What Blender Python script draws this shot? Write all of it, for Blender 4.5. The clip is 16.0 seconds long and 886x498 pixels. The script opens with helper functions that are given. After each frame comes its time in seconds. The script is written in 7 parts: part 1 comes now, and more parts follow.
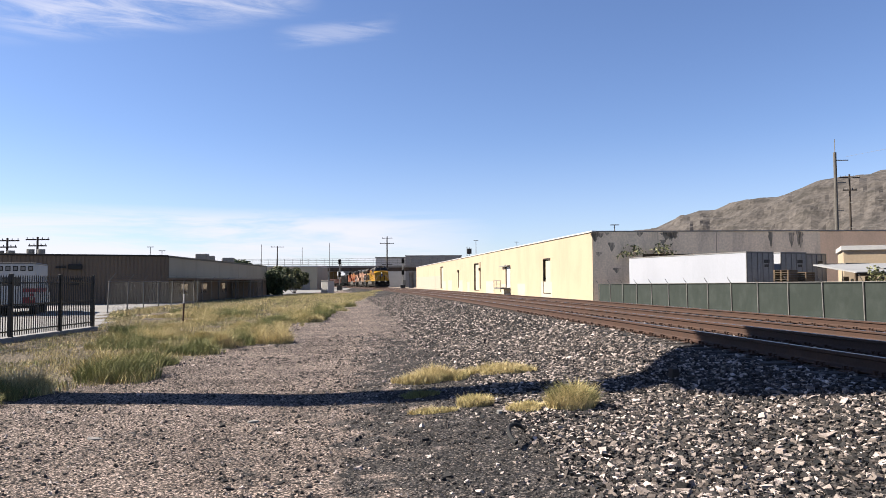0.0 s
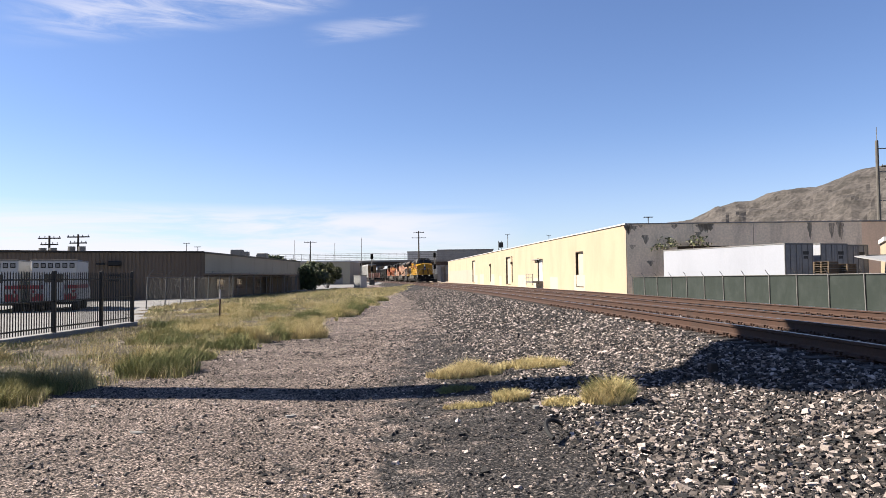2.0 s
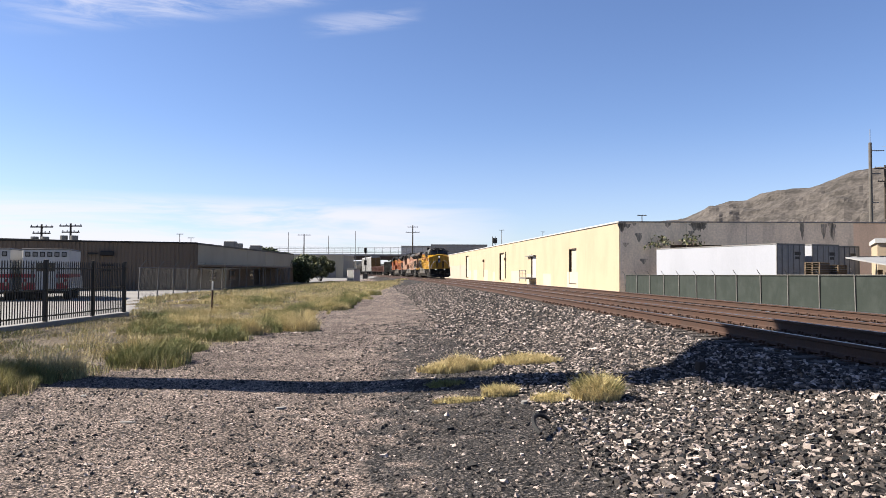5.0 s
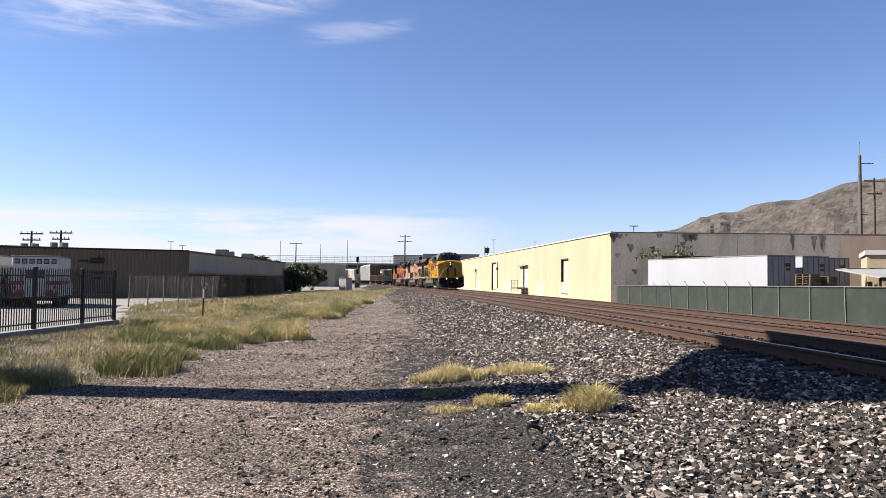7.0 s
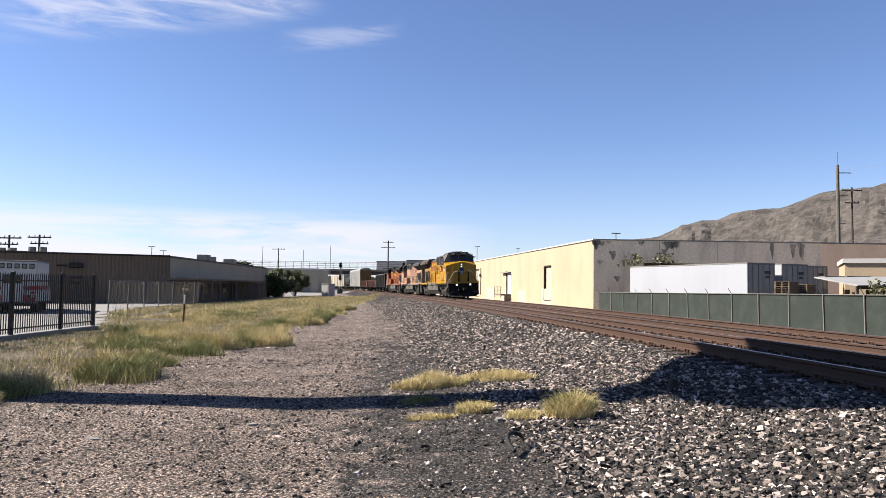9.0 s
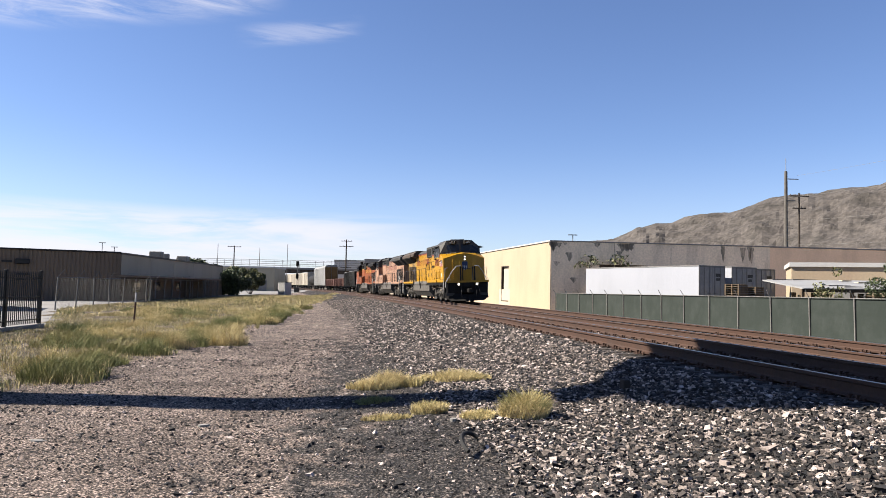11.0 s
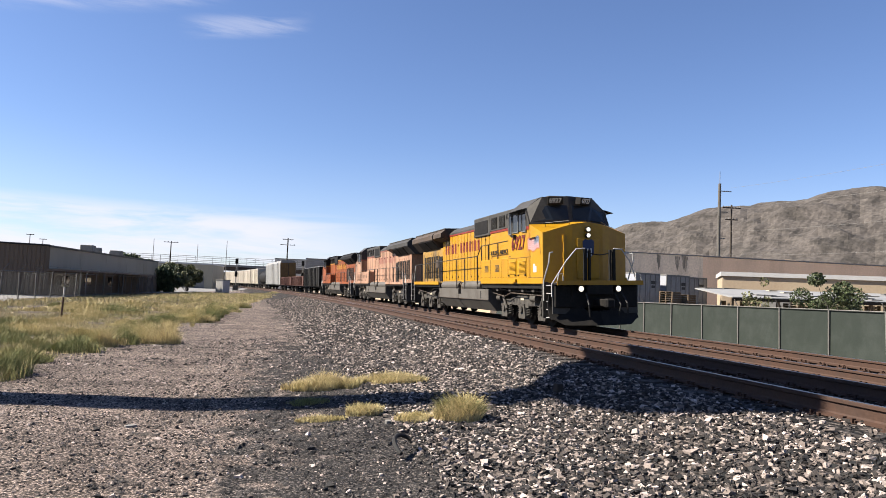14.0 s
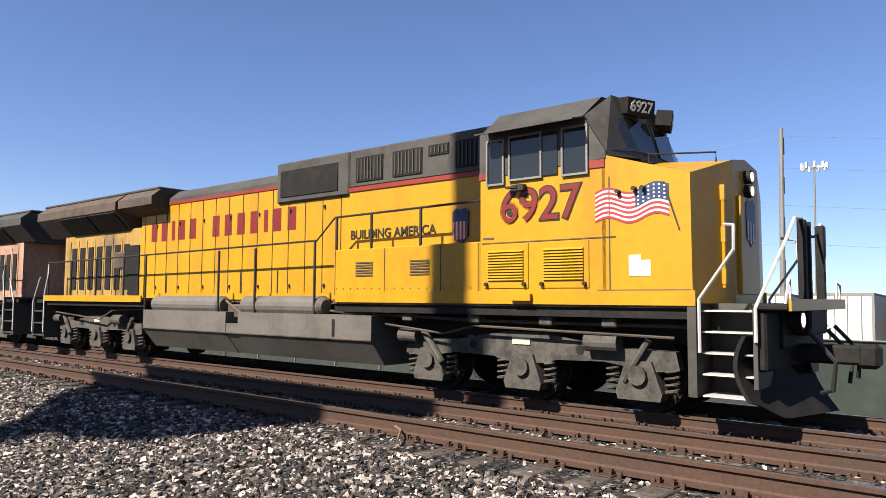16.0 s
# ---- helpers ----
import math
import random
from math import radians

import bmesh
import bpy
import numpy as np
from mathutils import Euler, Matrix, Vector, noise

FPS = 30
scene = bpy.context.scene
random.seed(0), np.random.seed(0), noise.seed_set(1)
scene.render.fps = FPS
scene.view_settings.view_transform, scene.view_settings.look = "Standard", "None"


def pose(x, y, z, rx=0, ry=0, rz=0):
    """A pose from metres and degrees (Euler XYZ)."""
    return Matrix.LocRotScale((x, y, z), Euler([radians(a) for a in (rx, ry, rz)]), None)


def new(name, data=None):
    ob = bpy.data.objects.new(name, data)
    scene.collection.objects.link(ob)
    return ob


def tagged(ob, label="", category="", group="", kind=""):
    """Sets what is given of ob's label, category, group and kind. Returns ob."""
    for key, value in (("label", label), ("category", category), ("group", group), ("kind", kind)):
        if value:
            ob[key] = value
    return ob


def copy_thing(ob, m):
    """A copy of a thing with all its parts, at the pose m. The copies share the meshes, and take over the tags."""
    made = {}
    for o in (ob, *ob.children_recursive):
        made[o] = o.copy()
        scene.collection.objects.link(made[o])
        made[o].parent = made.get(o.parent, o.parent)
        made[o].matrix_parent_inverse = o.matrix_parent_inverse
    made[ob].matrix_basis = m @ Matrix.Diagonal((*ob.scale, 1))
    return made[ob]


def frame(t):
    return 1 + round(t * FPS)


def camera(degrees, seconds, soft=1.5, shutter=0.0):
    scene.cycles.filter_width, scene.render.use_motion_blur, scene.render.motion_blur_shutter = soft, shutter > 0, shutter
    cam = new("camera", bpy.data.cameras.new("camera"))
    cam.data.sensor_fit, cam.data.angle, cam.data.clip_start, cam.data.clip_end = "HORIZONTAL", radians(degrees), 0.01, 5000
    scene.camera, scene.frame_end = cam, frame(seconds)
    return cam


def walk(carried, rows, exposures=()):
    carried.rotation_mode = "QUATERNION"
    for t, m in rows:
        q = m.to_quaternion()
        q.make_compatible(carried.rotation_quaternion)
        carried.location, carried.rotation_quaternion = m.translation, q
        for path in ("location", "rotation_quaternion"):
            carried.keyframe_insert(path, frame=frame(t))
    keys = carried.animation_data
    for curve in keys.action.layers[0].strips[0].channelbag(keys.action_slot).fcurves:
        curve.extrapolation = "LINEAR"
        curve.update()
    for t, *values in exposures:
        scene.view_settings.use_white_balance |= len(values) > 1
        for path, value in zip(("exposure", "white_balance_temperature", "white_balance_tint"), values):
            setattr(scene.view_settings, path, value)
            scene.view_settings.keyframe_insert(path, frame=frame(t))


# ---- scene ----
cam = camera(63.4, 16.0, 0.75)
EYE = 1.6
# seconds, yaw, pitch, roll, drift of the held camera in x, y, z
ROWS = [
    (0, 0.0, 2.59, 0.28, 0.0, 0.0, 0.0), (0.5, 0.61, 2.74, 0.7, -0.016, 0.016, -0.001),
    (1, 1.4, 2.76, 0.88, -0.017, 0.012, 0.002), (1.5, 2.12, 2.47, 0.86, -0.019, 0.002, 0.011),
    (2, 2.53, 2.13, 0.63, -0.033, 0.014, 0.011), (2.5, 2.65, 1.88, 0.45, -0.029, 0.012, 0.007),
    (3, 2.57, 1.73, 0.12, -0.028, -0.005, 0.008), (3.5, 2.39, 1.7, -0.06, -0.018, -0.024, 0.009),
    (6, 1.68, 1.81, -0.32, -0.007, -0.029, 0.015), (6.5, 1.48, 2.2, -0.42, -0.01, -0.024, 0.013),
    (7, 1.38, 2.48, -0.58, -0.018, -0.011, 0.01), (7.5, 1.26, 2.68, -0.74, -0.017, -0.021, 0.016),
    (8, 0.98, 2.82, -0.78, -0.017, -0.022, 0.017), (10.5, -2.31, 3.1, -1.08, 0.004, -0.034, 0.018),
    (11, -3.3, 3.03, -1.26, 0.008, -0.036, 0.027), (11.5, -4.0, 2.88, -1.34, 0.02, -0.028, 0.024),
    (12, -4.33, 2.74, -1.46, 0.023, -0.027, 0.018), (12.5, -4.4, 2.64, -1.7, 0.033, -0.026, 0.023),
    (13, -4.64, 2.7, -2.01, 0.037, -0.036, 0.037), (13.5, -5.69, 2.95, -2.29, 0.045, -0.059, 0.042),
    (14, -7.91, 3.32, -2.49, 0.053, -0.069, 0.038), (14.5, -12.21, 3.78, -2.71, 0.065, -0.08, 0.045),
    (15, -19.4, 4.52, -2.8, 0.073, -0.081, 0.047), (15.5, -30.8, 5.38, -2.65, 0.091, -0.097, 0.062),
    (16, -44.38, 5.95, -2.07, 0.094, -0.161, 0.113),
]
walk(cam, [(t, pose(dx, dy, EYE + dz, 90 + pitch, roll, yaw)) for t, yaw, pitch, roll, dx, dy, dz in ROWS])

# ---- sky and sun: clear morning, sun low on the left, thin cirrus ----
SUN_EL, SUN_AZ = radians(40), radians(-85)          # azimuth from +y towards +x
to_sun = Vector((math.sin(SUN_AZ) * math.cos(SUN_EL), math.cos(SUN_AZ) * math.cos(SUN_EL), math.sin(SUN_EL)))
sun = new("sun", bpy.data.lights.new("sun", "SUN"))
sun.data.energy, sun.data.angle, sun.data.color = 5.0, radians(0.55), (1.0, 0.91, 0.79)
sun.matrix_world = Matrix.Translation((-40, 0, 60)) @ to_sun.to_track_quat("Z", "Y").to_matrix().to_4x4()

world = bpy.data.worlds.new("world")
scene.world = world
world.use_nodes = True
wn, wl = world.node_tree.nodes, world.node_tree.links
wn.clear()


def wnode(kind, **props):
    n = wn.new(kind)
    for key, value in props.items():
        setattr(n, key, value)
    return n


def wmath(op, a, b=None, clamp=False):
    n = wnode("ShaderNodeMath", operation=op, use_clamp=clamp)
    for k, v in enumerate((a, b)):
        if v is None:
            continue
        if isinstance(v, (int, float)):
            n.inputs[k].default_value = v
        else:
            wl.new(v, n.inputs[k])
    return n.outputs[0]


def wband(v, a, b, c, d):
    """1 between b and c, falling to 0 at a and d."""
    up = wnode("ShaderNodeMapRange", interpolation_type="SMOOTHSTEP")
    wl.new(v, up.inputs[0])
    up.inputs[1].default_value, up.inputs[2].default_value = a, b
    dn = wnode("ShaderNodeMapRange", interpolation_type="SMOOTHSTEP")
    wl.new(v, dn.inputs[0])
    dn.inputs[1].default_value, dn.inputs[2].default_value = c, d
    dn.inputs[3].default_value, dn.inputs[4].default_value = 1, 0
    return wmath("MULTIPLY", up.outputs[0], dn.outputs[0])


sky = wnode("ShaderNodeTexSky", sky_type="NISHITA", sun_disc=False, sun_elevation=SUN_EL, sun_rotation=SUN_AZ, altitude=1100, air_density=1.0, dust_density=0.6, ozone_density=1.6)
tc = wnode("ShaderNodeTexCoord")
sep = wnode("ShaderNodeSeparateXYZ")
wl.new(tc.outputs["Generated"], sep.inputs[0])
az = wmath("ARCTAN2", sep.outputs[0], sep.outputs[1])
el = wmath("ARCSINE", sep.outputs[2])
comb = wnode("ShaderNodeCombineXYZ")
wl.new(az, comb.inputs[0]), wl.new(el, comb.inputs[1])


def cloud(sx, sy, detail, lo, hi, shear=0.0):
    m = wnode("ShaderNodeMapping")
    wl.new(comb.outputs[0], m.inputs[0])
    m.inputs["Scale"].default_value = (sx, sy, 1)
    m.inputs["Rotation"].default_value = (0, 0, shear)
    n = wnode("ShaderNodeTexNoise")
    n.inputs["Scale"].default_value, n.inputs["Detail"].default_value, n.inputs["Roughness"].default_value = 1.0, detail, 0.62
    n.inputs["Distortion"].default_value = 0.5
    wl.new(m.outputs[0], n.inputs["Vector"])
    r = wnode("ShaderNodeMapRange", interpolation_type="SMOOTHSTEP")
    wl.new(n.outputs[0], r.inputs[0])
    r.inputs[1].default_value, r.inputs[2].default_value = lo, hi
    return r.outputs[0]


D = math.pi / 180
# bright low bank near the horizon, and a feathered streak of cirrus high on the left
low = wmath("MULTIPLY", cloud(3.0, 26.0, 5, 0.30, 0.58), wband(el, 0.0, 1.0 * D, 4.2 * D, 6.2 * D))
low = wmath("MULTIPLY", low, wband(az, -150 * D, -60 * D, -8 * D, 9 * D))
rise = wmath("SUBTRACT", el, wmath("MULTIPLY", az, 0.2))
high = wmath("MULTIPLY", cloud(9.0, 55.0, 7, 0.30, 0.72, 0.12), wband(rise, 22.0 * D, 24.0 * D, 25.6 * D, 27.5 * D))
high = wmath("MULTIPLY", high, wband(az, -36 * D, -28 * D, -14 * D, -9 * D))
wisp = wmath("MULTIPLY", cloud(7.0, 60.0, 6, 0.35, 0.7, 0.12), wband(wmath("SUBTRACT", el, wmath("MULTIPLY", az, 0.15)), 19.4 * D, 20.2 * D, 20.7 * D, 21.6 * D))
wisp = wmath("MULTIPLY", wisp, wband(az, -14 * D, -11 * D, -6 * D, -3 * D))
haze = wmath("MULTIPLY", wband(el, -3 * D, 0, 0.5 * D, 12 * D), 0.15)
fac = wmath("ADD", wmath("MULTIPLY", low, 0.85), wmath("ADD", wmath("MULTIPLY", high, 0.62), wmath("MULTIPLY", wisp, 0.3)))
fac = wmath("MAXIMUM", fac, haze, True)
mix = wnode("ShaderNodeMix", data_type="RGBA")
tint = wnode("ShaderNodeMix", data_type="RGBA", blend_type="MULTIPLY")
tint.inputs[0].default_value = 1.0
tint.inputs[7].default_value = (0.735, 0.785, 0.97, 1)
wl.new(sky.outputs[0], tint.inputs[6])
wl.new(fac, mix.inputs[0]), wl.new(tint.outputs[2], mix.inputs[6])
mix.inputs[7].default_value = (5.7, 5.6, 6.2, 1)
back = wnode("ShaderNodeBackground")
back.inputs[1].default_value = 0.05
wl.new(mix.outputs[2], back.inputs[0])
wout = wnode("ShaderNodeOutputWorld")
wl.new(back.outputs[0], wout.inputs[0])
scene.view_settings.exposure = 1.75

# ---- materials ----
TONE = 0.42                                     # scale on all paint and stone colours, lowered to deepen the shade


def mat(name, color, rough=0.7, metal=0.0, vary=0.25, scale=3.0, fine=40.0, bump=0.15, dark=None, streak=1.0, island=0.0, obrandom=0.0, spec=0.3, keep=False):
    """A surface with broad stains and fine grain. dark: the colour of the stains. streak: under 1 draws the stains out vertically."""
    m = bpy.data.materials.new(name)
    m.use_nodes = True
    n, l = m.node_tree.nodes, m.node_tree.links
    b = n["Principled BSDF"]
    b.inputs["Roughness"].default_value, b.inputs["Metallic"].default_value = rough, metal
    b.inputs["Specular IOR Level"].default_value = spec
    tcn = n.new("ShaderNodeTexCoord")
    mp = n.new("ShaderNodeMapping")
    mp.inputs["Scale"].default_value = (1, 1, streak)
    l.new(tcn.outputs["Object"], mp.inputs[0])
    big, small = n.new("ShaderNodeTexNoise"), n.new("ShaderNodeTexNoise")
    big.inputs["Scale"].default_value, big.inputs["Detail"].default_value, big.inputs["Roughness"].default_value = scale, 6, 0.65
    small.inputs["Scale"].default_value, small.inputs["Detail"].default_value = fine, 4
    l.new(mp.outputs[0], big.inputs["Vector"]), l.new(tcn.outputs["Object"], small.inputs["Vector"])
    ramp = n.new("ShaderNodeMapRange")
    ramp.interpolation_type = "SMOOTHSTEP"
    l.new(big.outputs[0], ramp.inputs[0])
    ramp.inputs[1].default_value, ramp.inputs[2].default_value = 0.42, 0.68
    dk = dark or tuple(c * (1 - vary) for c in color)
    # keep: dimmed less, bounced light put into the colour of shaded walls
    k = 0.72 if keep else TONE
    color, dk = tuple(c * k for c in color), tuple(c * k for c in dk)
    mx = n.new("ShaderNodeMix")
    mx.data_type = "RGBA"
    mx.inputs[6].default_value, mx.inputs[7].default_value = (*color, 1), (*dk, 1)
    l.new(ramp.outputs[0], mx.inputs[0])
    hsv = n.new("ShaderNodeHueSaturation")
    l.new(mx.outputs[2], hsv.inputs["Color"])
    val = n.new("ShaderNodeMapRange")
    l.new(small.outputs[0], val.inputs[0])
    val.inputs[1].default_value, val.inputs[2].default_value = 0.25, 0.75
    val.inputs[3].default_value, val.inputs[4].default_value = 1 - vary * 0.6, 1 + vary * 0.6
    value = val.outputs[0]
    for amount, kind, socket in ((island, "ShaderNodeNewGeometry", "Random Per Island"), (obrandom, "ShaderNodeObjectInfo", "Random")):
        if amount:
            g = n.new(kind)
            r = n.new("ShaderNodeMapRange")
            l.new(g.outputs[socket], r.inputs[0])
            r.inputs[3].default_value, r.inputs[4].default_value = 1 - amount, 1 + amount
            mu = n.new("ShaderNodeMath")
            mu.operation = "MULTIPLY"
            l.new(value, mu.inputs[0]), l.new(r.outputs[0], mu.inputs[1])
            value = mu.outputs[0]
    l.new(value, hsv.inputs["Value"])
    l.new(hsv.outputs[0], b.inputs["Base Color"])
    if bump:
        bp = n.new("ShaderNodeBump")
        bp.inputs["Strength"].default_value, bp.inputs["Distance"].default_value = bump, 0.02
        l.new(small.outputs[0], bp.inputs["Height"]), l.new(bp.outputs[0], b.inputs["Normal"])
    return m


def pebbles(n, l, tcn, colors, size, patch, pscale):
    colors = [tuple(c * TONE for c in q) for q in colors]
    # Nodes for loose stones: cells of several colours with shade painted into the gaps, broad lighter and darker
    # patches. Gives colour and height.
    """Nodes for loose stones: cells of several colours with dark gaps, broad lighter and darker patches. Gives colour and height."""
    warp = n.new("ShaderNodeTexNoise")
    warp.inputs["Scale"].default_value = 2.0 / size
    l.new(tcn.outputs["Object"], warp.inputs["Vector"])
    add = n.new("ShaderNodeMix")
    add.data_type = "VECTOR"
    add.inputs[0].default_value = 0.03
    l.new(tcn.outputs["Object"], add.inputs[4]), l.new(warp.outputs["Color"], add.inputs[5])
    cells = n.new("ShaderNodeTexVoronoi")
    cells.inputs["Scale"].default_value = 1.0 / size
    l.new(add.outputs[1], cells.inputs["Vector"])
    sepc = n.new("ShaderNodeSeparateColor")
    l.new(cells.outputs["Color"], sepc.inputs[0])
    ramp = n.new("ShaderNodeValToRGB")
    ramp.color_ramp.interpolation = "CONSTANT"
    e = ramp.color_ramp.elements
    e[0].position, e[0].color = 0, (*colors[0], 1)
    e[1].position, e[1].color = 1 / len(colors), (*colors[1], 1)
    for k in range(2, len(colors)):
        x = e.new(k / len(colors))
        x.color = (*colors[k], 1)
    l.new(sepc.outputs[0], ramp.inputs[0])
    big = n.new("ShaderNodeTexNoise")
    big.inputs["Scale"].default_value, big.inputs["Detail"].default_value, big.inputs["Roughness"].default_value = pscale, 9, 0.72
    l.new(tcn.outputs["Object"], big.inputs["Vector"])
    pr = n.new("ShaderNodeMapRange")
    l.new(big.outputs[0], pr.inputs[0])
    pr.inputs[1].default_value, pr.inputs[2].default_value = 0.3, 0.7
    pr.inputs[3].default_value, pr.inputs[4].default_value = 1 - patch, 1 + patch
    # shade between the stones, put into the colour: value falls towards cell edges
    gap_shade = n.new("ShaderNodeMapRange")
    l.new(cells.outputs["Distance"], gap_shade.inputs[0])
    gap_shade.inputs[1].default_value, gap_shade.inputs[2].default_value = 0.3, 0.62
    gap_shade.inputs[3].default_value, gap_shade.inputs[4].default_value = 1.08, 0.18
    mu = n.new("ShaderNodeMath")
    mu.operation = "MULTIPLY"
    l.new(pr.outputs[0], mu.inputs[0]), l.new(gap_shade.outputs[0], mu.inputs[1])
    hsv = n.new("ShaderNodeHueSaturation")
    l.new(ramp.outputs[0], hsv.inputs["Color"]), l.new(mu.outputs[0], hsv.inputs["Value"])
    inv = n.new("ShaderNodeMath")
    inv.operation = "MULTIPLY"
    inv.inputs[1].default_value = -size
    l.new(cells.outputs["Distance"], inv.inputs[0])
    return hsv.outputs[0], inv.outputs[0], big.outputs[0]


def earth(name, kinds):
    """Road gravel, and over it the other kinds, each where its channel of the mask says, with ragged borders."""
    m = bpy.data.materials.new(name)
    m.use_nodes = True
    n, l = m.node_tree.nodes, m.node_tree.links
    b = n["Principled BSDF"]
    b.inputs["Roughness"].default_value, b.inputs["Specular IOR Level"].default_value = 0.92, 0.2
    tcn = n.new("ShaderNodeTexCoord")
    va = n.new("ShaderNodeVertexColor")
    va.layer_name = "mask"
    sp = n.new("ShaderNodeSeparateColor")
    l.new(va.outputs[0], sp.inputs[0])
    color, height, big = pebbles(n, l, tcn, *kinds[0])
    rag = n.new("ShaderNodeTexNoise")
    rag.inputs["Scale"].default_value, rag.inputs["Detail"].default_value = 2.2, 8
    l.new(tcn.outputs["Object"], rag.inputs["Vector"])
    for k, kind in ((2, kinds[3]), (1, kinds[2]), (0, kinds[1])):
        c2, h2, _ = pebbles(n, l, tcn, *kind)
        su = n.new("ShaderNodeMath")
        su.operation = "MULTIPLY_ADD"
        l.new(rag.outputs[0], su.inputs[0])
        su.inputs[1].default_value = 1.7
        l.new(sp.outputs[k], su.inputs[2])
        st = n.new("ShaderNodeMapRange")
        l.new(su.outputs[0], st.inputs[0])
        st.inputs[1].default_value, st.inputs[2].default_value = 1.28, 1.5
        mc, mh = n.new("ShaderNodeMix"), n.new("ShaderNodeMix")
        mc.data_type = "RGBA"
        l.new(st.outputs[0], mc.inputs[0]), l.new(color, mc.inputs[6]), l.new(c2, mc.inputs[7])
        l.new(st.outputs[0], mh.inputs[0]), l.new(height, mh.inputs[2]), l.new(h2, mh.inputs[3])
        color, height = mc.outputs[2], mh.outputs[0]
    l.new(color, b.inputs["Base Color"])
    bp = n.new("ShaderNodeBump")
    bp.inputs["Strength"].default_value, bp.inputs["Distance"].default_value = 1.0, 1.0
    l.new(height, bp.inputs["Height"]), l.new(bp.outputs[0], b.inputs["Normal"])
    return m


def rocks(name, colors, kind, socket):
    """Broken stone, each of its own colour."""
    colors = [tuple(c * TONE * 1.1 for c in q) for q in colors]
    m = mat(name, (0.5, 0.5, 0.5), 0.85, vary=0.25, scale=8, fine=70, bump=0.4)
    n, l = m.node_tree.nodes, m.node_tree.links
    g = n.new(kind)
    ramp = n.new("ShaderNodeValToRGB")
    ramp.color_ramp.interpolation = "CONSTANT"
    e = ramp.color_ramp.elements
    e[0].position, e[0].color = 0, (*colors[0], 1)
    e[1].position, e[1].color = 1 / len(colors), (*colors[1], 1)
    for k in range(2, len(colors)):
        x = e.new(k / len(colors))
        x.color = (*colors[k], 1)
    l.new(g.outputs[socket], ramp.inputs[0])
    hsv = next(x for x in n if x.bl_idname == "ShaderNodeHueSaturation")
    l.new(ramp.outputs[0], hsv.inputs["Color"])
    return m


def glow(name, color, strength):
    m = bpy.data.materials.new(name)
    m.use_nodes = True
    b = m.node_tree.nodes["Principled BSDF"]
    b.inputs["Base Color"].default_value = (*color, 1)
    b.inputs["Emission Color"].default_value, b.inputs["Emission Strength"].default_value = (*color, 1), strength
    return m


def glass(name, tint):
    m = bpy.data.materials.new(name)
    m.use_nodes = True
    b = m.node_tree.nodes["Principled BSDF"]
    b.inputs["Base Color"].default_value = (*tint, 1)
    b.inputs["Roughness"].default_value, b.inputs["Specular IOR Level"].default_value = 0.04, 0.4
    return m


M = {}
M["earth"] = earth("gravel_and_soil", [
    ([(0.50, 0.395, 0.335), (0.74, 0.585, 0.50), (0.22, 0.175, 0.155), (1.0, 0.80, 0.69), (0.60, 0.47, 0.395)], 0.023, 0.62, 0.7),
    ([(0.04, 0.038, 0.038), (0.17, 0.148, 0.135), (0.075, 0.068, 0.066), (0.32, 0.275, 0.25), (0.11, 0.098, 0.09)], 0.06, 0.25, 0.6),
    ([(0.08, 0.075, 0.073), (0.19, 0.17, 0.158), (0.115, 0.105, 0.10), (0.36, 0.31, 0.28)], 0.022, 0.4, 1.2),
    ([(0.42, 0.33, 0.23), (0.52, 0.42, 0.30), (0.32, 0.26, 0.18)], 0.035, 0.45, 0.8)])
M["asphalt"] = mat("asphalt_yard", (0.38, 0.37, 0.36), 0.9, vary=0.25, scale=0.15, fine=20)
M["plain"] = mat("dry_plain", (0.52, 0.44, 0.36), 0.95, vary=0.3, scale=0.02, fine=1.0, dark=(0.38, 0.33, 0.25))
STONES = [(0.018, 0.019, 0.02), (0.028, 0.027, 0.028), (0.042, 0.039, 0.038), (0.06, 0.053, 0.05), (0.09, 0.077, 0.07), (0.15, 0.124, 0.11), (0.27, 0.222, 0.194), (0.47, 0.39, 0.345), (0.80, 0.675, 0.61)]
M["stone"] = rocks("ballast_stone", STONES, "ShaderNodeNewGeometry", "Random Per Island")
M["darkstone"] = rocks("dark_road_stone", [STONES[0], STONES[1], STONES[2], STONES[3], STONES[4], STONES[5]], "ShaderNodeNewGeometry", "Random Per Island")
M["stone1"] = rocks("single_stone", STONES[1:], "ShaderNodeObjectInfo", "Random")
M["rust"] = mat("rusted_rail", (0.105, 0.055, 0.036), 0.75, 0.2, vary=0.35, scale=2, fine=30, dark=(0.085, 0.05, 0.036))
M["railtop"] = mat("polished_railhead", (0.42, 0.41, 0.40), 0.28, 0.9, vary=0.2, scale=4, fine=20, bump=0.03)
M["tie"] = mat("creosoted_tie", (0.07, 0.055, 0.046), 0.9, vary=0.4, scale=3, fine=40, obrandom=0.3, dark=(0.16, 0.14, 0.125))
M["yellow"] = mat("armour_yellow_paint", (0.68, 0.355, 0.008), 0.42, vary=0.12, scale=1.2, fine=8, dark=(0.58, 0.29, 0.012), streak=0.25, bump=0.02)
M["dirtyyellow"] = mat("sooty_weathered_yellow_paint", (0.56, 0.33, 0.07), 0.6, vary=0.3, scale=1.3, fine=8, dark=(0.22, 0.15, 0.07), streak=0.3, bump=0.03)
M["oldyellow"] = mat("faded_salmon_yellow_paint", (0.66, 0.385, 0.255), 0.6, vary=0.35, scale=1.0, fine=8, dark=(0.28, 0.17, 0.115), streak=0.3, bump=0.03)
